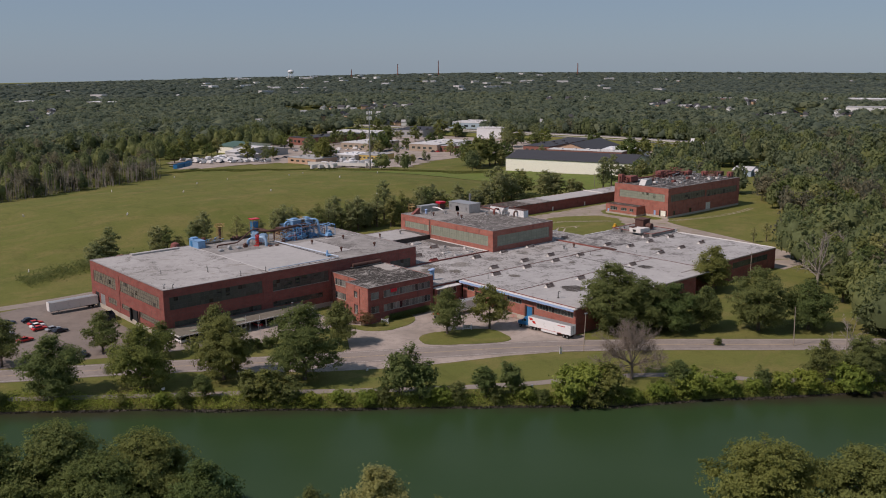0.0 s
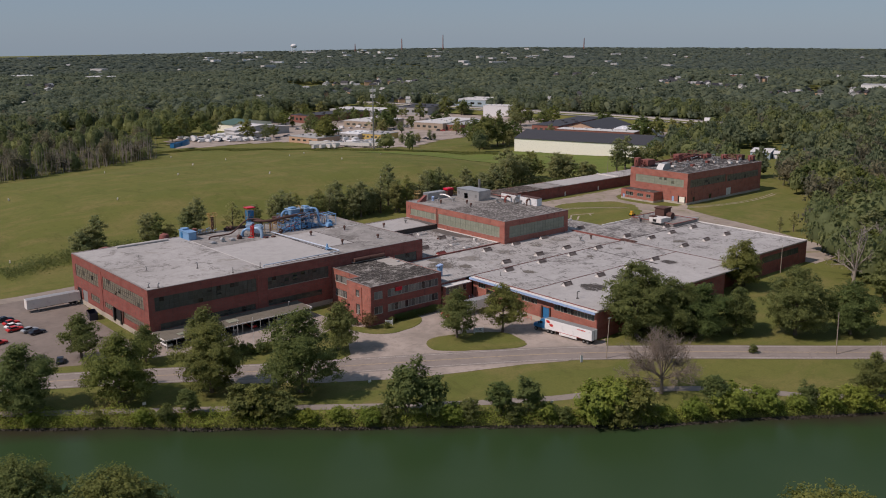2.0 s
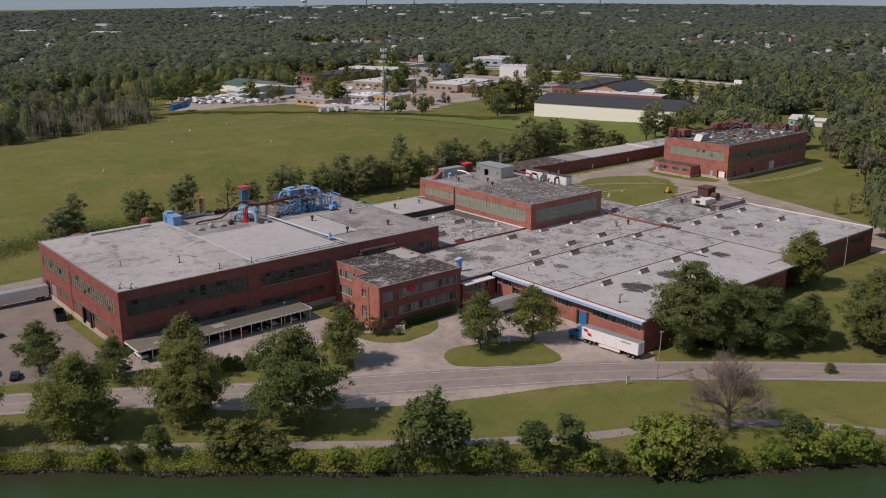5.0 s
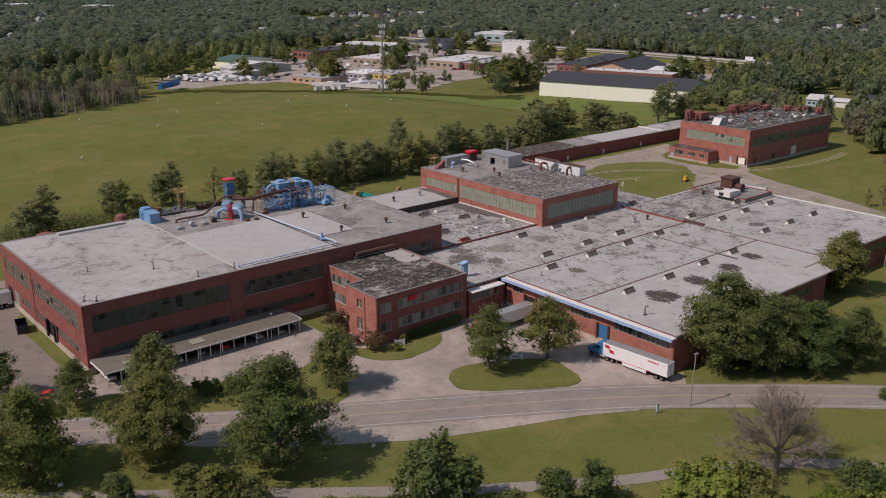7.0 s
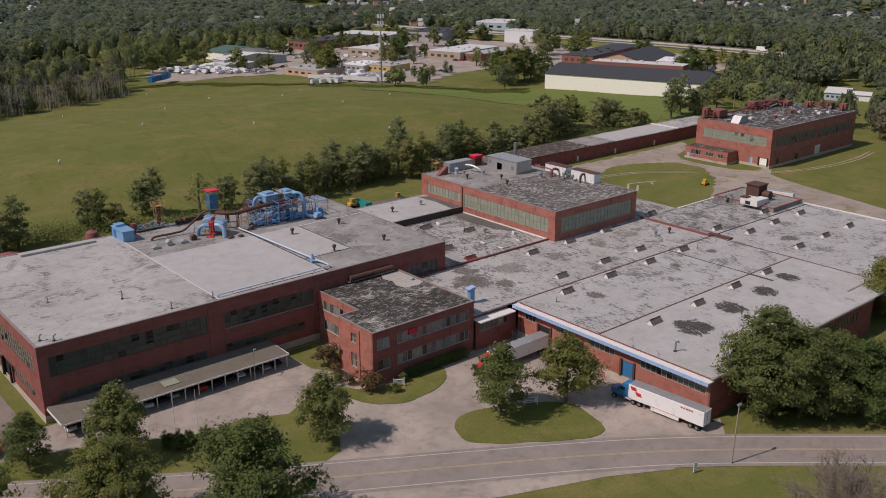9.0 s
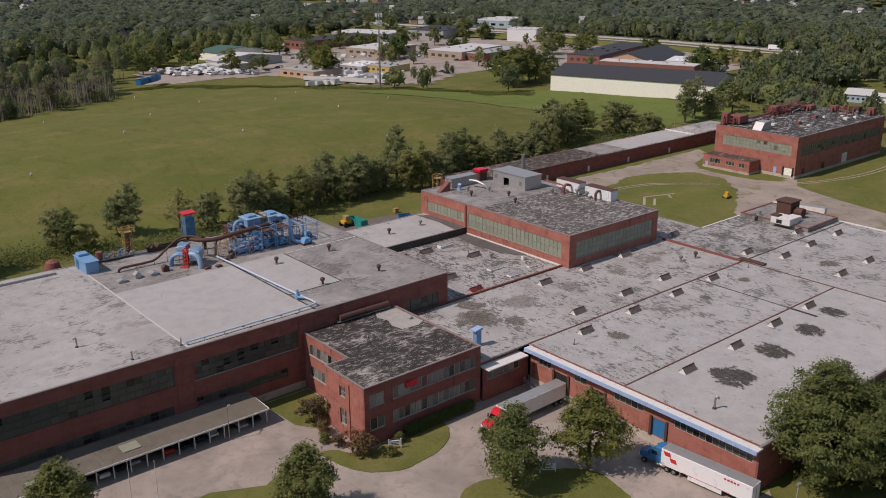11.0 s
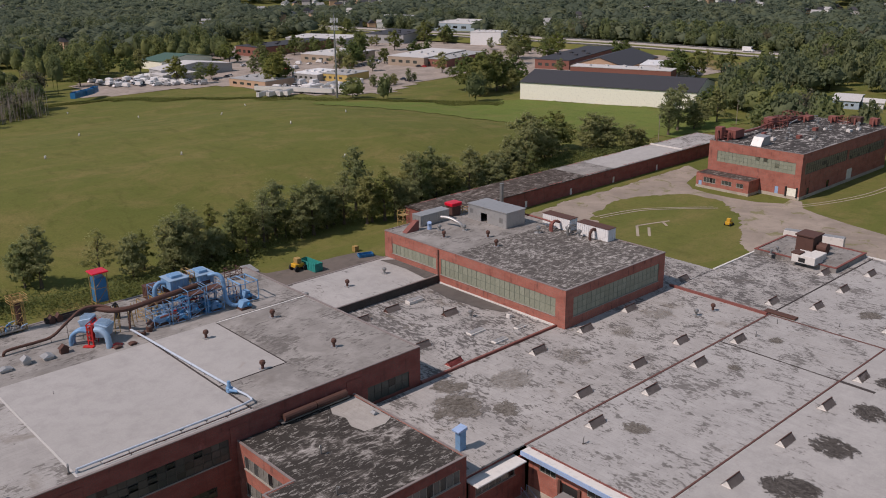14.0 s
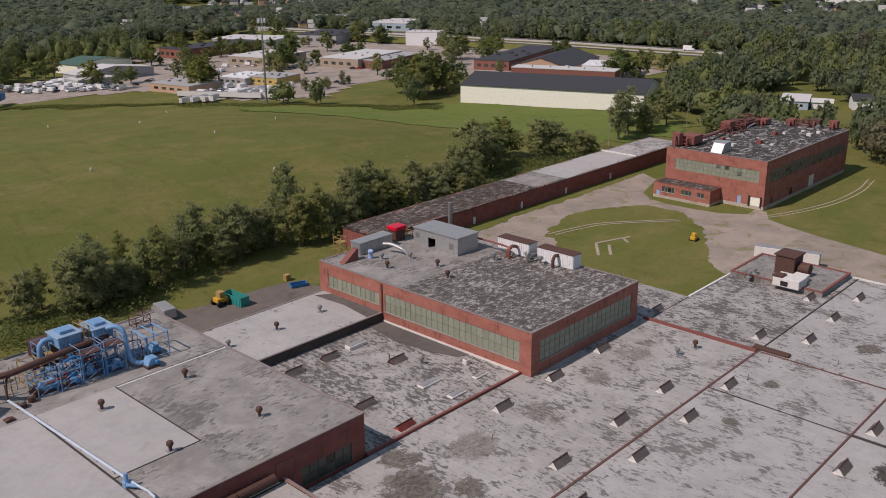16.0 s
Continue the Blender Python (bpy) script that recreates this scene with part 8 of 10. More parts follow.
def leaf_points(rng, lobes, n, upward=0.35, inner=0.35, ruffle=0.75):
    """Points and normals on the shells of ellipsoid lobes (x, y, z, rx, rz)."""
    lobes = np.array(lobes)
    weight = lobes[:, 3] * lobes[:, 4]
    pick = rng.choice(len(lobes), n, p=weight / weight.sum())
    d = rng.normal(size=(n, 3))
    d /= np.linalg.norm(d, axis=1)[:, None]
    d[:, 2] = np.where(d[:, 2] < -0.55, -d[:, 2], d[:, 2])
    r = 1 - inner * rng.random(n) ** 1.7
    r *= 1 + 0.16 * np.sin(7 * d[:, 0] + pick) * np.sin(6 * d[:, 1] + 2 * pick)
    q = lobes[pick]
    p = q[:, :3] + d * np.stack([q[:, 3], q[:, 3], q[:, 4]], 1) * r[:, None]
    nn = d + ruffle * rng.normal(size=(n, 3)) + np.array([0, 0, upward])
    nn /= np.linalg.norm(nn, axis=1)[:, None]
    return p, nn


def sprays(rng, centres, normals, size):
    """Leaf sprays as slim three-cornered blades. Returns vertices and faces."""
    n = len(centres)
    a = np.cross(normals, rng.normal(size=(n, 3)))
    a /= np.linalg.norm(a, axis=1)[:, None] + 1e-9
    b = np.cross(normals, a)
    s = size * rng.uniform(0.6, 1.5, n)[:, None]
    w = s * rng.uniform(0.55, 1.0, n)[:, None]
    v = np.stack([centres - a * s - b * w * 0.4, centres + a * s * 0.8 - b * w * 0.5, centres + b * w * 0.8], 1)
    return v.reshape(-1, 3), np.arange(3 * n).reshape(n, 3)


def clumped(rng, lobes, n, clump, per=26):
    """Leaf places gathered in small clumps at the twig ends, with gaps between them."""
    many = max(8, n // per)
    c, out = leaf_points(rng, lobes, many, 0.3, 0.45)
    heart = np.average(np.array(lobes)[:, :3], axis=0)
    d = c - heart * np.array([1, 1, 0.9])
    d /= np.linalg.norm(d, axis=1)[:, None] + 1e-9
    pick = rng.integers(0, many, n)
    size = clump * rng.uniform(0.55, 1.45, many)
    p = c[pick] + rng.normal(size=(n, 3)) * size[pick][:, None] * np.array([0.62, 0.62, 0.36])
    nn = 0.75 * d[pick] + 0.45 * rng.normal(size=(n, 3)) + np.array([0, 0, 0.45])
    nn /= np.linalg.norm(nn, axis=1)[:, None]
    return p, nn


def numpy_mesh(name, v, f, mat):
    me = bpy.data.meshes.new(name)
    v, f = np.asarray(v, np.float32), np.asarray(f, np.int32)
    k = f.shape[1]
    me.vertices.add(len(v))
    me.vertices.foreach_set("co", v.ravel())
    me.loops.add(f.size)
    me.loops.foreach_set("vertex_index", f.ravel())
    me.polygons.add(len(f))
    me.polygons.foreach_set("loop_start", np.arange(0, f.size, k, dtype=np.int32))
    me.materials.append(mat)
    me.update(calc_edges=True)
    return me


def crown_lobes(rng, height, width, base, count, taper=0.5):
    """Lobes for a crown from base up to height, widest below the middle."""
    out = []
    for k in range(count):
        t = (k + 0.5) / count
        z = base + (height - base) * (0.08 + 0.86 * t)
        reach = width * 0.5 * (math.sin(math.pi * (0.2 + 0.72 * t)) ** 0.75) * (1 - taper * max(0, t - 0.6)) * rng.uniform(0.8, 1.15)
        a = k * 2.4 + rng.uniform(-0.5, 0.5)
        d = reach * rng.uniform(0.45, 0.95)
        r = reach * rng.uniform(0.24, 0.46) + 0.3
        out.append((d * math.cos(a), d * math.sin(a), z, r, r * rng.uniform(0.6, 0.85)))
    out.append((0, 0, base + (height - base) * 0.55, width * 0.22, (height - base) * 0.36))
    out.append((width * 0.06, 0, height - width * 0.13, width * 0.15, width * 0.13))
    return out


def lump(seed, sub, rough):
    """A ragged ball of unit size, open below."""
    rng = np.random.default_rng(seed + 700)
    bm = bmesh.new()
    bmesh.ops.create_icosphere(bm, subdivisions=sub, radius=1.0)
    v = np.array([w.co[:] for w in bm.verts])
    f = np.array([[w.index for w in q.verts] for q in bm.faces])
    bm.free()
    v = v * (1 + rough * rng.uniform(-1, 0.8, len(v)))[:, None]
    return v, f[v[f].mean(1)[:, 2] > -0.45]


def tree_kind(seed, height, width, leaves, leaf, mat, base=0.2, count=13, taper=0.5, words="", bark=None, drop=0.0, trunk=None, clump=0.75, heart=0.46):
    """A tree at the origin: a tapered trunk with limbs and a crown of many leaf sprays."""
    rng = np.random.default_rng(seed)
    t = thing("tree", (0, 0, 0), words or "leafy green broad-crowned tree standing in grass", "tree")
    lobes = crown_lobes(rng, height, width, base * height, count, taper)
    bm = bmesh.new()
    r0 = trunk or 0.022 * height
    lean = rng.uniform(-0.03, 0.03, 2) * height
    stem = [(0, 0, -0.15), (lean[0] * 0.2, lean[1] * 0.2, height * 0.2), (lean[0] * 0.6, lean[1] * 0.6, height * 0.5), (lean[0], lean[1], height * 0.82)]
    hose(bm, bend(stem, 4), [r0 * (1.35 - 1.2 * k / 12) if k else r0 * 1.6 for k in range(13)], 6)
    for k, (x, y, z, r, _) in enumerate(lobes[:-2]):
        if k % 3 == 0 or k < 4:
            z0 = max(height * 0.16, min(z - abs(r) * 0.8 - 0.08 * height, height * 0.6))
            f = z0 / height
            hose(bm, bend([(lean[0] * f, lean[1] * f, z0), (x * 0.45, y * 0.45, z0 + (z - z0) * 0.6), (x, y, z)], 2), [r0 * 0.5 * (1 - 0.19 * j) for j in range(5)], 4)
    under(t, "trunk", mesh_of("trunk", bm, bark or BARK))
    p, nn = clumped(rng, lobes, leaves, clump)
    if drop:
        p[:, 2] -= drop * rng.random(leaves) ** 2 * np.clip(np.hypot(p[:, 0], p[:, 1]) / width * 2, 0, 1)
    p[:, 2] = np.maximum(p[:, 2], 0.25)
    v, f = sprays(rng, p, nn, leaf)
    if heart:
        ball, tri = lump(seed, 1, 0.3)
        for x, y, z, rx, rz in lobes:
            f = np.concatenate([f, tri + len(v)])
            v = np.concatenate([v, ball * heart * np.array([rx, rx, rz]) + [x, y, z]])
    under(t, "crown", numpy_mesh("crown", v, f, mat))
    return t


def shrub_kind(seed, height, width, leaves, leaf, mat, words):
    rng = np.random.default_rng(seed)
    t = thing("shrub", (0, 0, 0), words, "shrub")
    lobes = [(width * 0.33 * math.cos(k * 2.4) * rng.uniform(0.3, 1), width * 0.33 * math.sin(k * 2.4) * rng.uniform(0.3, 1), height * rng.uniform(0.25, 0.68), width * rng.uniform(0.18, 0.3), height * rng.uniform(0.2, 0.34)) for k in range(9)]
    lobes.append((0, 0, height * 0.42, width * 0.3, height * 0.45))
    bm = bmesh.new()
    for x, y, z, r, _ in lobes[:6]:
        rod(bm, (0.15 * x, 0.15 * y, -0.1), (x, y, z), 0.07, 0.03, 5)
    under(t, "stem", mesh_of("stem", bm, BARK))
    p, nn = clumped(rng, lobes, leaves, 0.5)
    p[:, 2] = np.maximum(p[:, 2], 0.1)
    v, f = sprays(rng, p, nn, leaf)
    under(t, "foliage", numpy_mesh("foliage", v, f, mat))
    return t


def bare_tree_kind(seed, height, width, mat, words, limbs=11, leaves=0, forks=(7, 6, 5), thin=0.58):
    """A leafless tree: a short trunk, limbs that fan out like a dome, and fine twigs along them."""
    rng = random.Random(seed)
    t = thing("bare_tree", (0, 0, 0), words, "tree")
    bm, tips = bmesh.new(), []

    def shoot(p, d, length, r, depth):
        sag = Vector((rng.uniform(-1, 1), rng.uniform(-1, 1), rng.uniform(-0.4, 0.9))) * 0.09 * length
        q = p + d * length
        hose(bm, [p, p + d * length * 0.5 + sag, q + sag * 0.6], [r, r * 0.72, r * 0.36], 5 if depth < 1 else 3)
        tips.append(q)
        if depth == 3:
            return
        for k in range(forks[depth]):
            at = rng.uniform(0.3, 1.0)
            out = Vector((rng.gauss(0, 1), rng.gauss(0, 1), rng.gauss(0.25, 0.8))).normalized()
            shoot(p + d * length * at + sag * at, (d * 0.9 + out * 0.75).normalized(), length * rng.uniform(0.28, 0.5), r * thin, depth + 1)

    hose(bm, [(0, 0, -0.1), (0.05, 0.0, height * 0.1), (0.1, 0.05, height * 0.24)], [0.03 * height, 0.024 * height, 0.02 * height], 8)
    steep = [6 + 80 * (j / (limbs - 1)) ** 1.15 for j in range(limbs)]
    rng.shuffle(steep)
    for k in range(limbs):
        a = k * 2.4 + rng.uniform(-0.3, 0.3)
        e = radians(steep[k])
        d = Vector((math.cos(a) * math.cos(e), math.sin(a) * math.cos(e), math.sin(e)))
        reach = 1 / math.sqrt((d.x * d.x + d.y * d.y) / (width * 0.5) ** 2 + (d.z / (height * 0.74)) ** 2)
        shoot(Vector((0.08, 0.04, height * rng.uniform(0.16, 0.26))), d, reach * rng.uniform(0.62, 0.86), 0.0105 * height * min(1.0, 16 / limbs), 0)
    under(t, "branching", mesh_of("branching", bm, mat))
    if leaves:
        g = np.random.default_rng(seed)
        at = np.array(tips)[g.integers(0, len(tips), 9000)] + g.normal(size=(9000, 3)) * 0.3
        along = at - np.array([0, 0, height * 0.2])
        along = along / (np.linalg.norm(along, axis=1)[:, None] + 1e-6) + 0.8 * g.normal(size=(9000, 3))
        along /= np.linalg.norm(along, axis=1)[:, None]
        side = np.cross(along, g.normal(size=(9000, 3)))
        side *= 0.028 / (np.linalg.norm(side, axis=1)[:, None] + 1e-6)
        long = g.uniform(0.4, 1.0, 9000)[:, None]
        tw = np.stack([at - side, at + side, at + along * long], 1).reshape(-1, 3)
        under(t, "brushwood", numpy_mesh("brushwood", tw, np.arange(27000).reshape(9000, 3), mat))
        c = np.array([tips[(k * 7) % len(tips)] for k in range(leaves)]) + g.normal(size=(leaves, 3)) * 0.4
        n = g.normal(size=(leaves, 3))
        n /= np.linalg.norm(n, axis=1)[:, None]
        v, f = cards(g, c, n, 0.2)
        under(t, "leaves", numpy_mesh("leaves", v, f, LEAF_DRY))
    return t


USED = set()


def plant(kind, x, y, size=1.0, turn=0.0, label="", group="", tall=1.0, z=None):
    """Puts a tree of a kind down; the first is the kind itself, the rest are copies."""
    h = ground_height(x, y) if z is None else z
    m = Matrix.LocRotScale((x, y, h - 0.05), Euler((0, 0, turn)), (size, size, size * tall))
    if kind.name not in USED:
        USED.add(kind.name)
        ob = kind
        ob.matrix_basis = m
    else:
        ob = copy_thing(kind, m @ Matrix.Diagonal((1 / kind.scale.x, 1 / kind.scale.y, 1 / kind.scale.z, 1)))
    return tagged(ob, label, "", group)


A1 = tree_kind(1, 20, 17, 30000, 0.235, LEAF, 0.05, 40, 0.7, clump=0.8)
A2 = tree_kind(2, 19, 16, 25000, 0.24, LEAF, 0.04, 38, 0.6, clump=0.8)
A3 = tree_kind(3, 16, 14.5, 21000, 0.24, LEAF_DARK, 0.04, 36, 0.5, clump=0.8)
A4 = tree_kind(4, 12.5, 9, 11000, 0.23, LEAF, 0.12, 22, 0.7, clump=0.7, heart=0.35)
A5 = tree_kind(5, 14, 9.5, 13000, 0.235, LEAF, 0.08, 24, 0.7, clump=0.75)
E1 = tree_kind(21, 19, 16, 3800, 0.46, LEAF, 0.12, 24, 0.4, clump=0.9)
E2 = tree_kind(22, 17, 15, 3500, 0.46, LEAF_DARK, 0.12, 22, 0.35, clump=0.9)
E3 = tree_kind(23, 18, 12, 2800, 0.45, LEAF_GREY, 0.12, 20, 0.2, clump=0.9)
E4 = tree_kind(24, 12.5, 10, 2400, 0.42, LEAF, 0.1, 16, clump=0.8)
B1 = tree_kind(6, 19, 9, 5200, 0.30, LEAF_GREY, 0.08, 26, 0.1, "tall slender green tree in the hedge row behind the hall", heart=0.3)
B2 = tree_kind(7, 18, 7, 4200, 0.28, LEAF_WILD, 0.06, 22, 0.1, "tall slender green tree in the hedge row", heart=0.3)
B3 = tree_kind(8, 15, 11, 6800, 0.30, LEAF_GREY, 0.02, 24, 0.2, "bushy green tree in the hedge row behind the hall")
B4 = tree_kind(9, 18, 8, 2600, 0.27, LEAF_GREY, 0.16, 20, 0.2, "thin half-leafless tree in the hedge row", heart=0)
W1 = tree_kind(10, 14, 13, 15000, 0.25, LEAF_GREY, 0.1, 18, 0.3, "pale drooping willow on the near canal bank", None, 4.0)
N1 = tree_kind(11, 17, 19, 30000, 0.24, LEAF_OLIVE, 0.06, 34, 0.3, "broad bushy green tree on the near canal bank")
S1 = shrub_kind(12, 5, 7, 4600, 0.24, LEAF_BANK, "bright green vine-covered shrub on the canal bank")
S2 = shrub_kind(13, 6.5, 6, 4600, 0.24, LEAF, "dense green shrub on the canal bank")
S3 = shrub_kind(14, 9.5, 6.5, 6000, 0.26, LEAF_DARK, "tall dark green shrub on the canal bank")
R1 = shrub_kind(18, 6, 6.5, 2600, 0.24, LEAF_DRY, "reddish-brown shrub by the office entrance")
D1 = bare_tree_kind(15, 17, 18, DEADWOOD_DARK, "grey-brown leafless tree with dense fine twigs by the footpath", 24, 260, (8, 7, 6), 0.5)
D2 = bare_tree_kind(16, 15, 12, DEADWOOD, "bare grey tree at the edge of the woods", 8, 0, (4, 4, 3))
rt = random.Random(5)


def spin():
    return rt.uniform(0, 6.28)


# along the road and round the forecourt
for kind, x, y, s, words in (
    (A3, -40.5, -24.5, 1.0, ""), (A3, -22.0, -33.5, 1.05, ""), (A1, -3.6, -42.4, 0.88, ""), (A5, 5.3, -20.8, 1.03, ""), (A2, 12.4, -56.2, 1.08, ""), (A5, 35.6, -38.0, 0.96, ""),
    (A4, -18.6, 0.6, 1.0, ""), (A4, -43.5, 8.0, 1.15, ""), (A4, -7.1, -13.1, 0.82, ""), (A4, -70, 4, 1.1, ""),
    (A4, 66.4, -51.0, 1.14, "leafy green tree on the grass island"), (A4, 79.4, -56.0, 1.14, "leafy green tree on the grass island"),
    (A1, 104.5, -83.5, 1.1, ""), (A2, 111.5, -90.0, 0.9, ""), (A3, 119.0, -95.0, 0.95, ""), (A5, 126.5, -101.0, 1.0, ""), (A3, 113, -83, 0.9, ""), (A3, 124, -88, 0.8, ""),
    (A1, 139.0, -112.0, 1.0, ""), (A3, 151.0, -121.8, 0.98, ""), (A4, 169.5, -76.5, 1.35, ""), (A4, 174.5, -75.0, 0.8, ""), (A4, 131.5, -99.0, 0.95, ""),
):
    plant(kind, x, y, s, spin(), words, "trees along the road")
plant(D1, 75.5, -112.8, 1.02, 0.6)
plant(S2, 116.6, -112.3, 0.42, 0.3, "small round bush in the roadside grass")
rh = np.random.default_rng(88)
hd = thing("clipped_hedge", (71, -28.3, 0), "long clipped dark green hedge under the office windows", "hedge")
hc = np.stack([rh.uniform(-8.6, 7.6, 9000), rh.uniform(-0.8, 0.8, 9000), 2.1 * rh.random(9000) ** 0.55], 1)
hn = rh.normal(size=(9000, 3)) * 0.7 + np.array([0, -0.3, 0.6])
hn /= np.linalg.norm(hn, axis=1)[:, None]
hv, hf = sprays(rh, hc, hn, 0.15)
under(hd, "foliage", numpy_mesh("foliage", hv, hf, LEAF_DARK))
bm = bmesh.new()
for k in range(12):
    rod(bm, (-8.2 + 1.4 * k, 0, -0.05), (-8.1 + 1.4 * k, 0.1, 1.6), 0.05, 0.03, 5)
under(hd, "stem", mesh_of("stem", bm, BARK))
for x, y, s in ((52.8, -13.2, 0.95), (53.0, -28.2, 0.86), (51.6, -23.0, 0.45), (52.0, -17.5, 0.5)):
    plant(R1, x, y, s, spin(), "reddish-brown shrub by the office entrance", "entrance shrubs")
for x, y, s in ((56.8, -31.6, 0.32), (60.6, -29.0, 0.36), (50.6, -20.5, 0.34)):
    plant(S2, x, y, s, spin(), "low round green bush beside the office entrance", "entrance shrubs")
for x, y, s in ((13.4, -22.2, 0.34), (14.6, -24.2, 0.4), (16.4, -25.4, 0.36), (18.2, -26.6, 0.4), (20.4, -26.4, 0.34), (22.4, -25.6, 0.3), (17.2, -23.6, 0.3), (20.0, -24.4, 0.3)):
    plant(S3, x, y, s, spin(), "dark green bush between the parking lot and the road", "roadside bushes")
# canal bank
for kind, u, w, s in ((S3, 70, -48.0, 1.45), (S3, 75, -48.6, 1.2), (S1, 80, -49.4, 0.9), (S2, 84, -49, 0.8), (S3, 91, -48.6, 0.95), (S3, 97.5, -48.4, 1.0), (S2, 94, -49.6, 0.7), (S1, 101, -49.2, 0.8), (S2, 105, -49.8, 0.6), (S1, 112, -48.8, 1.7), (S1, 116.5, -48.0, 1.75), (S2, 121, -48.6, 1.45), (S2, 117, -50.4, 1.2), (S3, 112, -50.2, 0.8), (S1, 127, -49.6, 0.7), (S1, 134, -49.2, 0.9), (S3, 139.5, -48.2, 0.95), (S1, 142.5, -48.8, 1.4), (S1, 150.5, -48.8, 1.15), (S1, 159, -49.2, 0.8), (S3, 161, -48.6, 0.65), (S1, 166, -49, 1.0), (S1, 172, -49, 1.1),
                      (S2, 33.5, -48.0, 1.2), (S2, 38, -48.6, 1.35), (S2, 43, -48.8, 1.05), (S3, 22, -48.0, 0.75), (S2, 17, -49.4, 0.7), (S1, 12, -49.6, 0.75), (S3, -33, -48, 1.05), (S2, -27, -49.5, 0.7), (S2, -40, -49, 1.2), (S1, -12, -49.6, 0.6), (S2, 2, -49.6, 0.5), (S1, 48, -49.6, 0.7), (S1, 55, -49.4, 0.75), (S1, 62, -49.6, 0.85), (S2, 66, -49.4, 0.7)):
    x, y = from_uv(u, w + shore(u))
    plant(kind, x, y, s, spin(), "", "shrubs on the canal bank", 1.0, max(ground_height(x, y), WATER_LEVEL + 0.1))
for kind, u, v, s in ((A5, 178, -44, 0.8), (A1, 188, -45, 0.62), (A5, 196, -44, 0.9), (S1, 183, -48, 1.6), (A1, 208, -46, 0.8)):
    x, y = from_uv(u, v)
    plant(kind, x, y, s, spin(), "dense green tree leaning over the canal bank")
plant(D2, *from_uv(190, -32), 0.95, 0.3)
# near bank, at the camera's feet
for kind, x, y, s in ((N1, -60.5, -88.0, 1.05), (N1, -48.0, -98.0, 0.95), (N1, -72, -84, 1.0), (N1, -57, -101, 0.9), (A3, -43, -111, 0.85), (A5, -38, -127, 0.72), (W1, -23.0, -134.0, 1.0), (A5, -18.5, -146.5, 0.82), (A5, 3.5, -172.5, 0.85), (N1, 28.0, -176.5, 1.05), (N1, 40.0, -188.5, 1.0), (N1, 36, -177, 0.8), (A5, -31, -126, 0.7)):
    plant(kind, x, y, s, spin(), "", "", 1.0, 0.0)
# hedge row between the works and the field
hedge = [(B3, 24, 111, 1.0), (B1, 28, 113, 0.85), (B3, 20, 108, 0.8), (B2, 53, 114, 0.9), (B3, 50, 117, 0.8), (B3, 57, 112, 0.6), (B1, 72, 118, 0.9), (B3, 69, 121, 0.8), (B4, 85, 112, 0.95), (B3, 92, 108, 0.75), (B4, 108, 110, 1.0)]
for k in range(58):
    x = 97 + 146 * (k + rt.random()) / 58
    hedge.append((rt.choice((B1, B2, B3, B3, B4, B1)), x, 102 + 15 * rt.random(), rt.uniform(0.55, 1.05)))
for x, y, s in ((252, 116, 1.15), (262, 121, 1.2), (270, 122, 1.15), (279, 126, 0.8), (288, 132, 1.0), (298, 121, 1.2), (305, 118, 1.1), (312, 112, 0.9), (317, 110, 0.6), (350, 118, 1.1), (362, 121, 1.15), (371, 118, 1.0), (380, 122, 0.9)):
    hedge.append((rt.choice((E3, B1, E3, B3, E1)), x, y, s))
for kind, x, y, s in hedge:
    plant(kind, x, y, s, spin(), "", "hedge row trees", rt.uniform(0.82, 1.14))
# edge of the woods beyond the works
for kind, x, y, s in ((E4, 190, -114, 1.1), (E1, 178, -132, 0.95), (E3, 200, -128, 1.0), (E1, 220, -106, 0.9), (E2, 231, -90, 0.9), (E4, 238, -78, 0.9), (E3, 246, -84, 1.0), (E1, 262, -70, 0.9), (E2, 276, -58, 1.0), (E3, 294, -50, 0.95), (E1, 312, -46, 0.9), (E2, 322, -40, 1.0), (E3, 344, -26, 1.0), (E1, 362, -10, 1.0), (E2, 378, 8, 0.95), (E3, 392, 22, 1.0), (B4, 268, -42, 0.5), (B4, 262, -39, 0.4), (E2, 210, -112, 1.0), (E3, 228, -108, 1.0), (E1, 172, -144, 1.0), (E3, 196, -146, 1.0), (E2, 330, -52, 1.0), (E2, 300, -72, 1.0), (E2, 348, -42, 1.0), (E2, 372, -22, 1.0)):
    plant(kind, x, y, s, spin(), "dense green tree at the edge of the woods", "wood edge trees")
for x, y, s in ((204, -98, 1.5), (236, -92, 1.1), (212, -94, 1.2), (282, -66, 1.0), (306, -58, 0.95), (334, -34, 0.8), (218, -124, 1.1), (256, -96, 1.1), (228, -84, 1.0), (244, -78, 0.9), (262, -62, 1.0), (292, -56, 0.9), (322, -46, 1.0), (212, -104, 1.0)):
    plant(D2, x, y, s, spin())
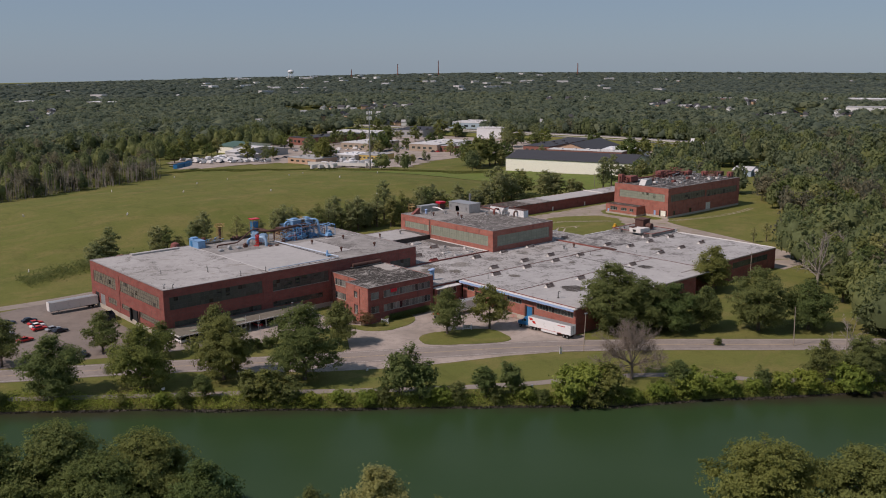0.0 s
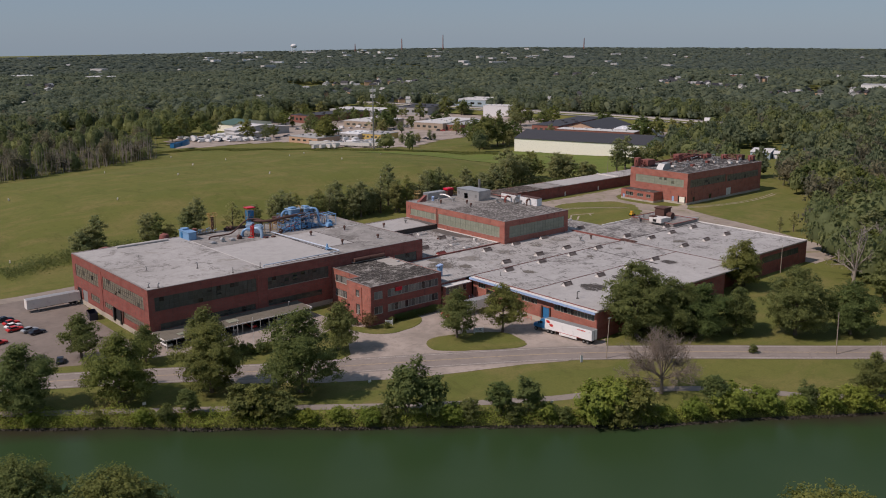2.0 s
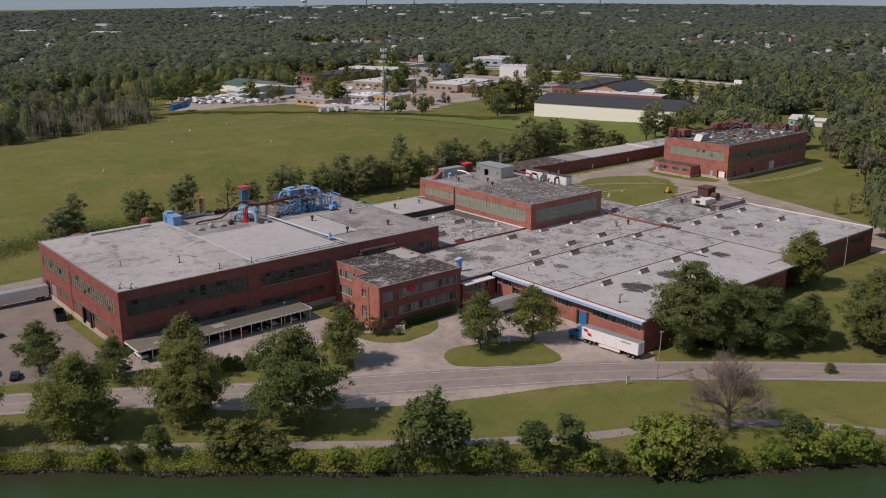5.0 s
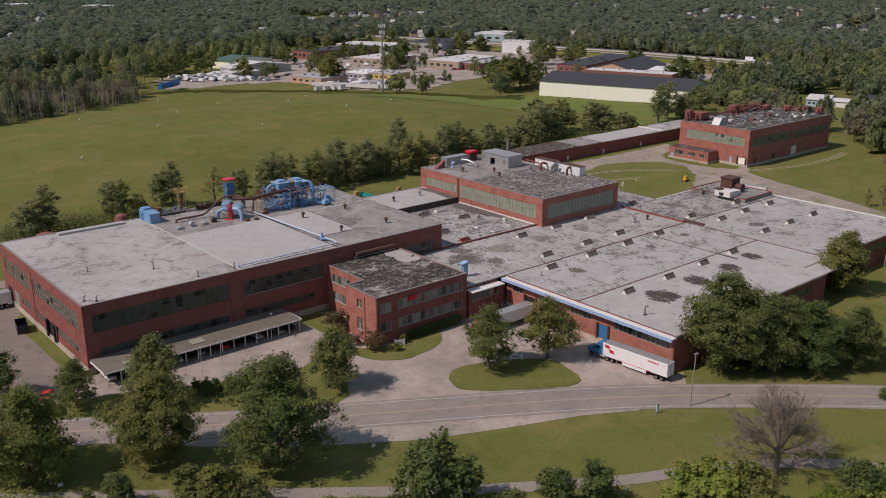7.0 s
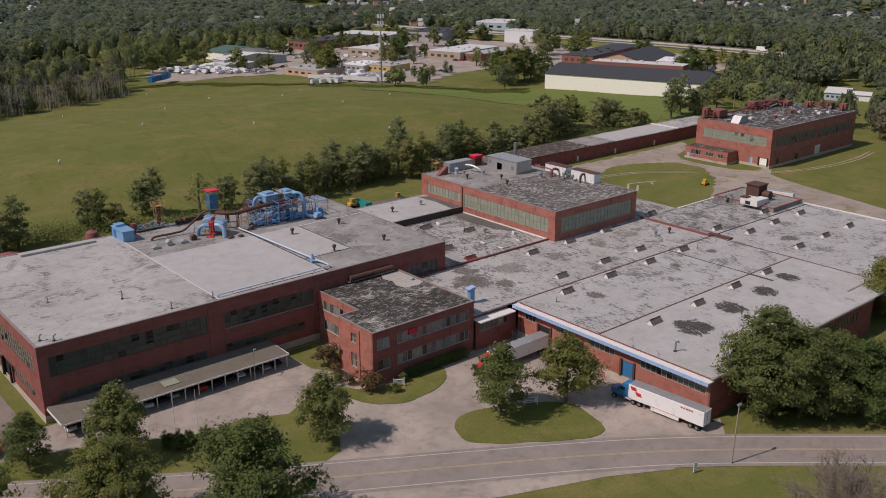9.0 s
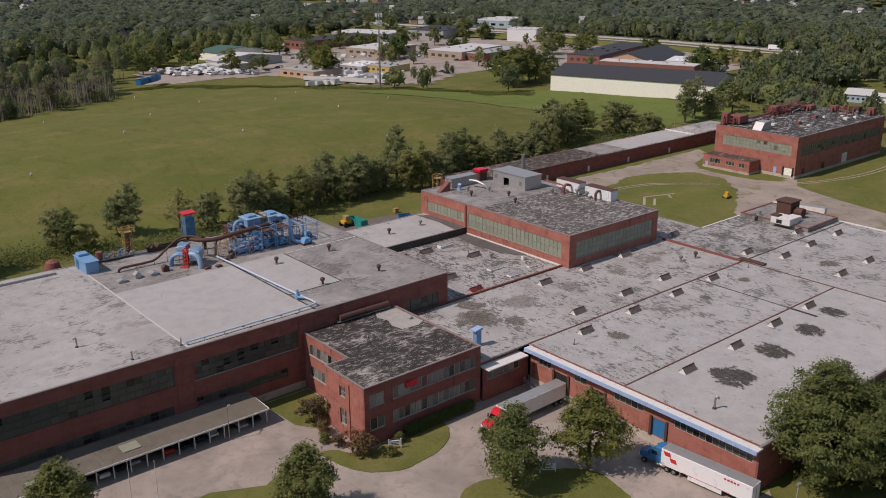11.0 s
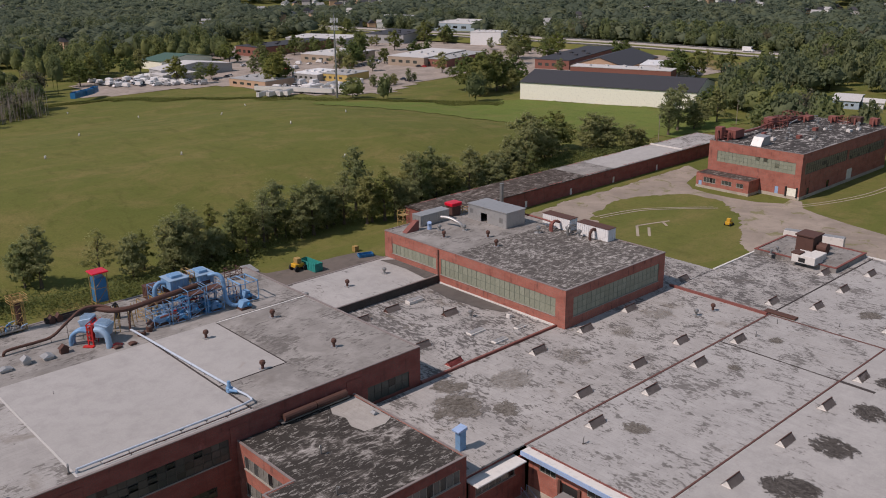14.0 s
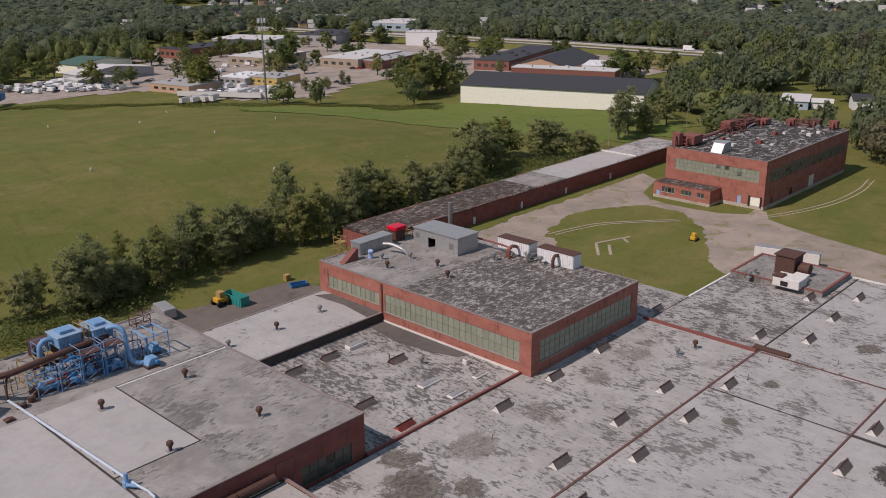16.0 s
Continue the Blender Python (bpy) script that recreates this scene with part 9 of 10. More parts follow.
# single trees among the far sheds
for kind, x, y, s in ((E1, 321, 395, 1.15), (E2, 327, 400, 0.95), (E1, 380, 268, 1.3), (E2, 388, 274, 1.45), (B3, 374, 262, 1.0), (E1, 396, 270, 1.25), (B3, 402, 263, 0.9), (E2, 384, 282, 1.3), (E2, 408, 276, 1.2), (E2, 418, 277, 1.1), (E2, 415, 436, 1.1), (E2, 421, 442, 0.9), (B3, 357, 340, 0.55), (B3, 367, 337, 0.45), (B3, 373, 339, 0.5), (B1, 388, 342, 0.5), (B3, 392, 341, 0.4), (E2, 333, 413, 1.1), (E1, 436, 456, 1.2), (E2, 364, 528, 1.0), (E2, 409, 564, 0.9), (E4, 424, 286, 0.9), (E2, 506, 215, 1.2), (E1, 512, 206, 1.05), (E2, 516, 222, 1.1), (E3, 394, 120, 0.9), (E1, 449, 140, 1.0), (E2, 405, 132, 0.9)):
    plant(kind, x, y, s, spin(), "full green tree among the far sheds", "trees among the sheds")

# low growth along the waterline and the foot of the hedge
def low_growth(name, strip, n, leaf, mat, words, seed):
    rng = np.random.default_rng(seed)
    p = np.array([strip(rng) for _ in range(n)])
    nn = rng.normal(size=(n, 3)) * 0.8 + np.array([0, 0, 0.8])
    nn /= np.linalg.norm(nn, axis=1)[:, None]
    v, f = sprays(rng, p, nn, leaf)
    tagged(new(name, numpy_mesh(name, v, f, mat)), words, "undergrowth", kind="stuff")


def bank_strip(rng):
    u = rng.uniform(-170, 330)
    v = shore(u) - 47.3 - 3.6 * rng.random()
    x, y = from_uv(u, v)
    top = 1.2 + 1.5 * (0.5 + 0.5 * math.sin(u * 0.35) * math.sin(u * 0.13 + 1)) + 1.8 * noise.noise(Vector((u * 0.45, v * 0.3, 2)))
    return x, y, max(ground_height(x, y), WATER_LEVEL) + max(0.2, top) * rng.random() ** 0.6


low_growth("bank_growth", bank_strip, 76000, 0.2, LEAF_BANK, "bright green low growth along the waterline", 31)


def hedge_strip(rng):
    x = rng.uniform(-10, 330)
    y = 108 + 9 * math.sin(x * 0.05) + rng.normal() * 4.5
    top = 2.4 + 1.5 * noise.noise(Vector((x * 0.15, y * 0.15, 5)))
    return x, y, ground_height(x, y) + max(0.2, top) * rng.random() ** 0.7


low_growth("hedge_growth", hedge_strip, 40000, 0.33, LEAF, "rough green undergrowth along the hedge row", 32)


def edge_strip(rng):
    x = rng.uniform(165, 430)
    y = np.interp(x, [165, 217, 253, 317, 380, 430], [-134, -92, -58, -36, 2, 58]) - 2 - abs(rng.normal()) * 9
    return x, y, 3.6 * rng.random() ** 0.8


low_growth("wood_edge_growth", edge_strip, 36000, 0.38, LEAF_DARK, "dark green undergrowth at the edge of the woods", 33)


def crest_strip(rng):
    k = rng.random()
    x, y = np.interp(k, [0, 0.25, 0.5, 0.75, 1.0], [185, 232, 285, 330, 366]), np.interp(k, [0, 0.25, 0.5, 0.75, 1.0], [428, 414, 352, 282, 236])
    w = rng.random() * (7 + 6 * math.sin(x * 0.11) + 4 * math.sin(x * 0.31))
    x, y = x - w * 0.85 + rng.normal(), y - w * 0.5 + rng.normal()
    return x, y, ground_height(x, y) + 0.9 * rng.random()


low_growth("tall_grass", crest_strip, 26000, 0.42, LEAF_REED, "strip of tall rank grass at the edge of the field", 36)
for kind, x, y, s in ((E2, 232, 492, 1.0), (E1, 246, 506, 0.95), (E2, 240, 522, 1.0), (E1, 258, 532, 1.0), (E2, 272, 540, 0.9)):
    plant(kind, x, y, s, spin(), "full green tree beside the crowded yard", "trees beside the yard")


def shore_strip(rng):
    u = rng.uniform(-170, 330)
    reach = 1.2 + 1.3 * noise.noise(Vector((u * 0.06, 0.4, 9))) + 0.6 * noise.noise(Vector((u * 0.3, 0.1, 3)))
    return (*from_uv(u, shore(u) - 50.6 - max(0.2, reach) * rng.random()), WATER_LEVEL - 0.1 + 0.2 * rng.random())


low_growth("shore_mud", shore_strip, 16000, 0.36, MUD, "dark wet mud and debris along the waterline", 37)


# ---- the distance: woods, sheds, highway ----
HIGHWAY = [(420, 1250), (520, 860), (585, 600), (614, 470), (634, 365), (640, 290), (643, 230), (652, 157), (662, 112), (690, -40), (760, -330)]
HIGHWAY = [(p.x, p.y) for p in bend([(*q, 0) for q in HIGHWAY], 6)]
SHEDS = [   # x, y, length, depth, eaves, gable rise, wall, roof, turn, name, label
    (382, 238, 98.5, 46, 9.6, 4.4, "CREAM", "SLATE", -70.0, "warehouse", "long cream metal warehouse with a dark gabled roof"),
    (303, 553, 26, 46, 6.5, 3.0, "CREAM", "GREEN_ROOF", -80.0, "metal_shed", "pale metal shed with a green gabled roof"),
    (283, 497, 17, 56, 6.4, 3.2, "TIN", "TIN_PALE", -88.0, "metal_shed", "pale grey gabled metal workshop"),
    (278, 486, 18, 26, 4.6, 0.0, "TIN", "TIN_PALE", -88.0, "metal_shed", "low pale grey metal shed"),
    (300, 418, 33, 26, 5.2, 0.0, "PEACH", "TIN", -78.0, "flat_shed", "peach block shed with a flat roof"),
    (396, 572, 30, 84, 8.0, 0.0, "BRICK_FAR", "SLATE", -82.0, "flat_shed", "long brick works with a dark flat roof"),
    (405, 490, 36, 48, 6.5, 0.0, "TAN", "TIN_PALE", -75.0, "flat_shed", "tan office with a pale flat roof"),
    (435, 420, 32, 60, 7.0, 0.0, "TAN", "TIN_PALE", -75.0, "flat_shed", "tan brick shop row with a pale flat roof"),
    (448, 392, 18, 58, 6.0, 0.0, "BRICK_FAR", "TIN", -75.0, "flat_shed", "red brick shop with a grey flat roof"),
    (576, 476, 28, 22, 11.5, 0.0, "WHITE", "TIN_PALE", -62.0, "flat_shed", "tall white block with a flat roof"),
    (527, 564, 38, 56, 8.5, 0.0, "TIN", "SLATE", -64.0, "flat_shed", "grey works with a dark flat roof"),
    (470, 610, 60, 40, 7.0, 0.0, "TIN", "TIN_PALE", -64.0, "flat_shed", "pale grey works with a flat roof"),
    (343, 410, 22, 28, 4.6, 0.0, "TIN", "WHITE", -75.0, "flat_shed", "low garage with a white flat roof"),
    (354, 392, 22, 24, 5.0, 0.0, "MUSTARD", "TIN", -75.0, "flat_shed", "small flat-roofed shop with a yellow front"),
    (490, 323, 26, 100, 7.0, 0.0, "BRICK_FAR", "SLATE", -73.0, "flat_shed", "red brick works with a dark flat roof"),
    (492.8, 246, 66, 38.6, 6.5, 5.5, "PEACH", "SLATE", 17.0, "gabled_shed", "peach shed with a dark gabled roof"),
    (455, 262, 64, 14, 10.0, 0.0, "BRICK_FAR", "TIN_PALE", -70.0, "flat_shed", "row of brick lock-ups with a pale roof"),
    (504, 244, 34, 30, 7.5, 0.0, "WHITE", "WHITE", -66.0, "flat_shed", "white flat-roofed building behind the warehouse"),
    (471, 99, 13, 26, 4.2, 1.6, "TIN_BLUE", "TIN_PALE", -72.0, "metal_shed", "pale blue curved metal shed"),
    (480, 87, 10, 9, 3.4, 1.4, "WHITE", "TIN_PALE", -72.0, "garage", "small white garage beside the blue shed"),
    (490, 70, 12, 10, 5.0, 2.4, "WHITE", "SLATE", -60.0, "house", "small white house near the highway"),
    (444, 790, 28, 40, 7.0, 0.0, "TIN", "TIN_PALE", -70.0, "flat_shed", "pale grey works half hidden by trees"),
    (265, 784, 30, 20, 6.0, 0.0, "TIN", "TIN_PALE", -60.0, "flat_shed", "pale flat-roofed building half hidden by trees"),
    (345, 856, 60, 30, 6.0, 0.0, "TIN_BLUE", "TIN_PALE", -60.0, "flat_shed", "pale blue shed half hidden by trees"),
    (185, 565, 16, 16, 6.0, 0.0, "TIN", "TIN_PALE", -60.0, "flat_shed", "small pale building half hidden by trees"),
    (660, 735, 66, 40, 9.0, 0.0, "PEACH", "TIN", -70.0, "flat_shed", "peach works half hidden by trees"),
    (656, 616, 50, 60, 8.0, 0.0, "TIN_BLUE", "TIN_PALE", -70.0, "flat_shed", "pale blue works half hidden by trees"),
    (470, 1780, 70, 40, 8.0, 0.0, "TIN", "WHITE", -60.0, "flat_shed", "far white works among the trees"),
    (560, 1600, 60, 40, 8.0, 0.0, "TIN", "WHITE", -60.0, "flat_shed", "far white works among the trees"),
    (1205, 362, 60, 40, 10.0, 0.0, "WHITE", "TIN", -70.0, "flat_shed", "far white works among the trees"),
    (1380, 700, 40, 30, 9.0, 0.0, "BRICK_FAR", "TIN", -70.0, "flat_shed", "far brick works among the trees"),
    (1520, 510, 70, 30, 9.0, 0.0, "TIN", "WHITE", -80.0, "flat_shed", "far white works among the trees"),
]
FAR_MATS = {
    "CREAM": CREAM, "WHITE": WHITE, "SLATE": paint("dark_slate_roof", (0.045, 0.045, 0.05), 0.7), "GREEN_ROOF": paint("green_roof_metal", (0.06, 0.12, 0.085), 0.5),
    "TIN": paint("grey_cladding", (0.36, 0.36, 0.35), 0.6), "TIN_PALE": paint("pale_roof_sheet", (0.55, 0.54, 0.52), 0.6), "PEACH": paint("peach_block", (0.50, 0.33, 0.22), 0.8),
    "BRICK_FAR": paint("far_brick", (0.24, 0.10, 0.075), 0.9), "TAN": paint("tan_brick", (0.36, 0.29, 0.22), 0.9), "MUSTARD": paint("mustard_front", (0.50, 0.36, 0.12), 0.7), "TIN_BLUE": paint("pale_blue_cladding", (0.36, 0.45, 0.52), 0.6),
}


def far_shed(x, y, length, depth, eaves, rise, wall, roof, turn, name, words):
    """A shed seen from afar: its near corner at x, y, its front along turn, its depth away to the left of that."""
    z = ground_height(x, y)
    if math.hypot(x + 40, y + 160) > 1200:
        z += 4
    t = thing(name, (0, 0, 0), words, "building", "far buildings")
    bm = bmesh.new()
    sheet_wall(bm, 0, 0, 0, length, 0, eaves, [(length * 0.1 + k * length * 0.2, length * 0.1 + k * length * 0.2 + length * 0.11, eaves * 0.35, eaves * 0.65) for k in range(4)] if wall not in ("CREAM", "WHITE") else (), 0.3, -1)
    under(t, "wall", mesh_of("wall", bm, FAR_MATS[wall]))
    if wall not in ("CREAM", "WHITE"):
        for k in range(4):
            wb = bmesh.new()
            a = length * 0.1 + k * length * 0.2
            box(wb, a, a + length * 0.11, 0.1, 0.2, eaves * 0.35, eaves * 0.65)
            under(t, "window", mesh_of("window", wb, PANE_GREY))
    for at, out in ((0, -1), (length, 1)):
        bm = bmesh.new()
        sheet_wall(bm, 1, at, 0.3, depth, 0, eaves, (), 0.3, out)
        if rise:
            e = at if out < 0 else at
            a, b, c = (bm.verts.new((e, 0.0, eaves)), bm.verts.new((e, depth, eaves)), bm.verts.new((e, depth / 2, eaves + rise)))
            bm.faces.new((a, b, c))
        under(t, "wall", mesh_of("wall", bm, FAR_MATS[wall]))
    bm = bmesh.new()
    if rise:
        o = 0.5
        for y0, y1, z0, z1 in ((-o, depth / 2, eaves - 0.1, eaves + rise), (depth / 2, depth + o, eaves + rise, eaves - 0.1)):
            v = [bm.verts.new(q) for q in ((-o, y0, z0), (length + o, y0, z0), (length + o, y1, z1), (-o, y1, z1))]
            w = [bm.verts.new(q.co + Vector((0, 0, 0.25))) for q in v]
            bm.faces.new(v[::-1]), bm.faces.new(w)
            for k in range(4):
                bm.faces.new((v[k], v[(k + 1) % 4], w[(k + 1) % 4], w[k]))
    else:
        box(bm, -0.15, length + 0.15, -0.15, depth + 0.15, eaves - 0.25, eaves + 0.15)
        for k in range(5):
            px, py = length * (0.15 + 0.17 * k), depth * (0.3 + 0.13 * (k % 3))
            box(bm, px, px + 2.2, py, py + 2.5, eaves + 0.1, eaves + 1.1)
    under(t, "roof", mesh_of("roof", bm, FAR_MATS[roof]))
    t.matrix_basis = pose(x, y, z, 0, 0, turn)


for row in SHEDS:
    far_shed(*row)


def in_shed(x, y, pad=3.0, front=14.0):
    for s in SHEDS:
        a = radians(s[8])
        dx, dy = x - s[0], y - s[1]
        u, v = dx * math.cos(a) + dy * math.sin(a), -dx * math.sin(a) + dy * math.cos(a)
        if -pad < u < s[2] + pad and -front < v < s[3] + pad:
            return True
    return False


def inside(x, y, poly):
    hit = False
    for (a, b), (c, d) in zip(poly, [*poly[1:], poly[0]]):
        if (b > y) != (d > y) and x < (c - a) * (y - b) / (d - b) + a:
            hit = not hit
    return hit


rs = random.Random(77)
grown = 0
while grown < 82:
    x, y = rs.uniform(270, 600), rs.uniform(200, 640)
    if in_shed(x, y, 5, 9) or y < 560 - 1.25 * (x - 190) or y > 900 - 0.75 * (x - 200) or (x < 420 and y < 400) or (440 < x < 480 and y < 300):
        continue
    grown += 1
    plant(rs.choice((E1, E2, E2, E3, E4)), x, y, rs.uniform(0.5, 1.05), rs.uniform(0, 6.28), "full green tree among the far sheds", "trees among the sheds")
TOWN = [(232, 520), (205, 440), (240, 415), (290, 330), (330, 300), (345, 255), (372, 245), (405, 135), (430, 140), (520, 180), (640, 190), (665, 262), (645, 345), (610, 500), (570, 650), (470, 680), (380, 650), (290, 600)]
FIELD = [(-700, 60), (-300, 130), (-100, 262), (85, 348), (126, 364), (169, 388), (200, 400), (240, 412), (300, 335), (345, 255), (390, 170), (395, 118), (380, 60), (372, 20), (320, -28), (255, -48), (224, -86), (176, -124), (120, -170), (-200, -170)]
HP = np.array(HIGHWAY)


CLEARING = [(396, 66), (425, 100), (452, 128), (500, 135), (540, 118), (500, 60), (458, 44), (412, 34)]


VERGE = [(168, 384), (200, 396), (246, 408), (250, 470), (222, 500), (206, 462), (182, 428)]


def open_land(x, y):
    if inside(x, y, CLEARING) or inside(x, y, VERGE) or (330 < x < 428 and 95 < y < 245):
        return True
    if inside(x, y, FIELD) or inside(x, y, TOWN):
        return True
    if np.hypot(HP[:, 0] - x, HP[:, 1] - y).min() < 34:
        return True
    return to_uv(x, y)[1] < -20 or in_shed(x, y)


# woods near enough to show single crowns
def loose_crown(seed, n, leaf, heart=0.5):
    """A crown of unit size made of leaf clumps round a small core."""
    rng = np.random.default_rng(seed)
    lobes = []
    for k in range(12):
        z = 0.3 + 0.95 * (k + 0.5) / 12
        d = 0.62 * math.sin(math.pi * (0.22 + 0.66 * (k + 0.5) / 12)) * rng.uniform(0.6, 1.1)
        r = rng.uniform(0.24, 0.4)
        lobes.append((d * math.cos(k * 2.4), d * math.sin(k * 2.4), z, r, r * 0.8))
    lobes.append((0, 0, 0.7, 0.45, 0.5))
    p, nn = leaf_points(rng, lobes, n, 0.4, 0.35, 0.62)
    v, f = sprays(rng, p, nn, leaf)
    core, tri = lump(seed, 2, 0.3)
    core = core * heart * np.array([1.15, 1.15, 0.95]) + [0, 0, 0.66]
    stem = np.array([(0.04 * math.cos(q), 0.04 * math.sin(q), z) for z in (-0.02, 0.75) for q in (0, 1.57, 3.14, 4.71)])
    side = [(q, (q + 1) % 4, 4 + q) for q in range(4)] + [((q + 1) % 4, 4 + (q + 1) % 4, 4 + q) for q in range(4)]
    tri = np.concatenate([tri, np.array(side) + len(core)])
    return v, f, np.concatenate([core, stem]), tri


SHAPES_NEAR = [loose_crown(k, 480, 0.13, 0.56) for k in (1, 2, 3, 4, 5)]
SHAPES_THIN = [loose_crown(k, 300, 0.1, 0.36) for k in (11, 12, 13)]
SHAPES_LOOSE = [loose_crown(k, 1100, 0.08, 0.62) for k in (14, 15, 16, 17)]


def woodland(name, spots, shapes, mat, words, seed, lift=0.0):
    """Joins crowns (x, y, width, height) into one mesh."""
    rng = np.random.default_rng(seed)
    vs, qs, base = [], [], 0
    for x, y, w, h in spots:
        v, f, core, tri = shapes[rng.integers(len(shapes))]
        a = rng.uniform(0, 6.28)
        turn = np.array([[math.cos(a), -math.sin(a), 0], [math.sin(a), math.cos(a), 0], [0, 0, 1]])
        s = np.array([w / 2 * rng.uniform(0.85, 1.15), w / 2 * rng.uniform(0.85, 1.15), h * 0.72 * (1 - lift)])
        both = np.concatenate([v, core]) @ turn.T * s + [x, y, ground_height(x, y)]
        both[:, 2] = np.where(both[:, 2] > ground_height(x, y) + 1.0, both[:, 2] + lift * h, both[:, 2])
        vs.append(both)
        qs += [f + base, tri + base + len(v)]
        base += len(both)
    tagged(new(name, numpy_mesh(name, np.concatenate(vs), np.concatenate(qs), mat)), words, "woods", kind="stuff")


# homes among the trees, mostly in loose streets
rhm = random.Random(121)
HOMES = []
for _ in range(17):
    r, a = math.sqrt(rhm.uniform(960 ** 2, 1800 ** 2)), radians(rhm.uniform(18, 76))
    along = rhm.uniform(0, 3.1)
    for k in range(rhm.randint(4, 9)):
        q = (k - 3) * rhm.uniform(17, 26)
        x, y = -40 + r * math.cos(a) + q * math.cos(along) + rhm.uniform(-9, 9), -160 + r * math.sin(a) + q * math.sin(along) + rhm.uniform(-9, 9)
        HOMES.append((x, y))
for _ in range(46):
    r, a = math.sqrt(rhm.uniform(950 ** 2, 1850 ** 2)), radians(rhm.uniform(14, 80))
    HOMES.append((-40 + r * math.cos(a), -160 + r * math.sin(a)))
HOMES = [q for q in HOMES if not open_land(*q)]
HM = np.array(HOMES)


def by_home(x, y):
    """Whether a tree here would stand in a home or in its front garden."""
    dx, dy = HM[:, 0] - x, HM[:, 1] - y
    r = math.hypot(x + 40, y + 160)
    ex, ey = (x + 40) / r, (y + 160) / r
    ahead, aside = dx * ex + dy * ey, np.abs(dy * ex - dx * ey)
    return bool(((aside < 8.5) & (ahead > -9) & (ahead < 42) | (aside < 6) & (ahead > 0) & (ahead < 105)).any())


def scatter(r0, r1, n, width, height, seed, gap):
    rng = np.random.default_rng(seed)
    cell, out = {}, []
    for _ in range(n):
        r = math.sqrt(rng.uniform(r0 * r0, r1 * r1))
        a = radians(rng.uniform(2.0, 88.0))
        x, y = -40 + r * math.cos(a), -160 + r * math.sin(a)
        key = (int(x // gap), int(y // gap))
        if key in cell or open_land(x, y) or by_home(x, y):
            continue
        cell[key] = 1
        k = rng.uniform(0.75, 1.25) * (1 + 0.25 * noise.noise(Vector((x * 0.01, y * 0.01, 1.0))))
        if noise.noise(Vector((x * 0.0045, y * 0.0045, 7.0))) > 0.33:
            continue
        if rng.random() < 0.16:
            continue
        out.append((x, y, width * k, height * rng.uniform(0.62, 1.2) * (0.85 + 0.15 * k)))
    return out


near_spots = scatter(190, 920, 16000, 16.5, 16.5, 51, 11.6)
near_kinds = {"near": [], "mixed": [], "brown": [], "edge": [], "thin": [], "tall": []}
rk = np.random.default_rng(50)
for x, y, w, h in near_spots:
    dry = 0.26 if (x > 170 and y < 70 and x < 520) else 0.22 if y > 330 and x < 260 else 0.06
    k = "brown" if rk.random() < dry else "mixed" if rk.random() < 0.3 else "near"
    if y > 200 and x < 240 and y < 520:
        w, h, k = w * rk.uniform(0.5, 0.85), h * rk.uniform(0.85, 1.2), "thin" if rk.random() < 0.45 else "tall"
    elif math.hypot(x + 40, y + 160) < 470 and k == "near":
        k = "edge"
    near_kinds[k].append((x, y, w, h))
woodland("near_woods", near_kinds["near"], SHAPES_NEAR, LEAF_FAR_HAZE, "dense green woods and garden trees", 53)
woodland("mixed_woods", near_kinds["mixed"], SHAPES_NEAR, LEAF_WOOD, "lighter green trees mixed into the woods", 54)
woodland("brownish_woods", near_kinds["brown"], SHAPES_THIN, LEAF_BROWN, "thin grey-brown trees mixed into the woods", 56)
woodland("edge_woods", near_kinds["edge"], SHAPES_LOOSE, LEAF_WOOD, "leafy green woods beside the works", 57)
woodland("thin_woods", near_kinds["thin"], SHAPES_THIN, LEAF_BROWN, "thin tall grey-brown trees at the edge of the field", 58, 0.24)
woodland("tall_woods", near_kinds["tall"], SHAPES_LOOSE, LEAF_WOOD, "thin tall green trees at the edge of the field", 59, 0.24)

# lower growth along the field, and crowns that close the woods behind the sheds
def wood_edge(x):
    return np.interp(x, [-300, -100, 85, 126, 169, 200, 232], [132, 264, 350, 366, 390, 402, 412])


low_spots = []
for _ in range(150):
    x = rk.uniform(-90, 180)
    y = wood_edge(x) + rk.uniform(0, 20)
    low_spots.append((x, y, rk.uniform(4, 8), rk.uniform(4, 9)))
woodland("undergrowth", low_spots, SHAPES_THIN, LEAF_WOOD, "low green scrub at the edge of the field", 63)
rim = [s for s in scatter(890, 1110, 9000, 15.0, 17.0, 64, 9.5) if open_land(s[0] - 32, s[1] - 34) or open_land(s[0] - 16, s[1] - 17) or open_land(s[0] - 38, s[1] - 4)]
woodland("town_woods", rim, SHAPES_THIN, LEAF_FAR_HAZE, "dense green trees behind the far sheds", 65)

YARD_WOOD = [(222, 530), (258, 515), (272, 560), (300, 612), (335, 606), (352, 545), (366, 530), (392, 600), (425, 690), (380, 670), (290, 650), (228, 610)]
yard_spots = []
for _ in range(900):
    x, y = rk.uniform(220, 430), rk.uniform(510, 690)
    if len(yard_spots) < 80 and inside(x, y, YARD_WOOD) and not in_shed(x, y, 4, 9) and all(math.hypot(x - q[0], y - q[1]) > 8 for q in yard_spots):
        yard_spots.append((x, y, rk.uniform(10, 16), rk.uniform(11, 18)))
woodland("yard_woods", yard_spots, SHAPES_LOOSE, LEAF_WOOD, "full green trees behind the metal sheds", 66)

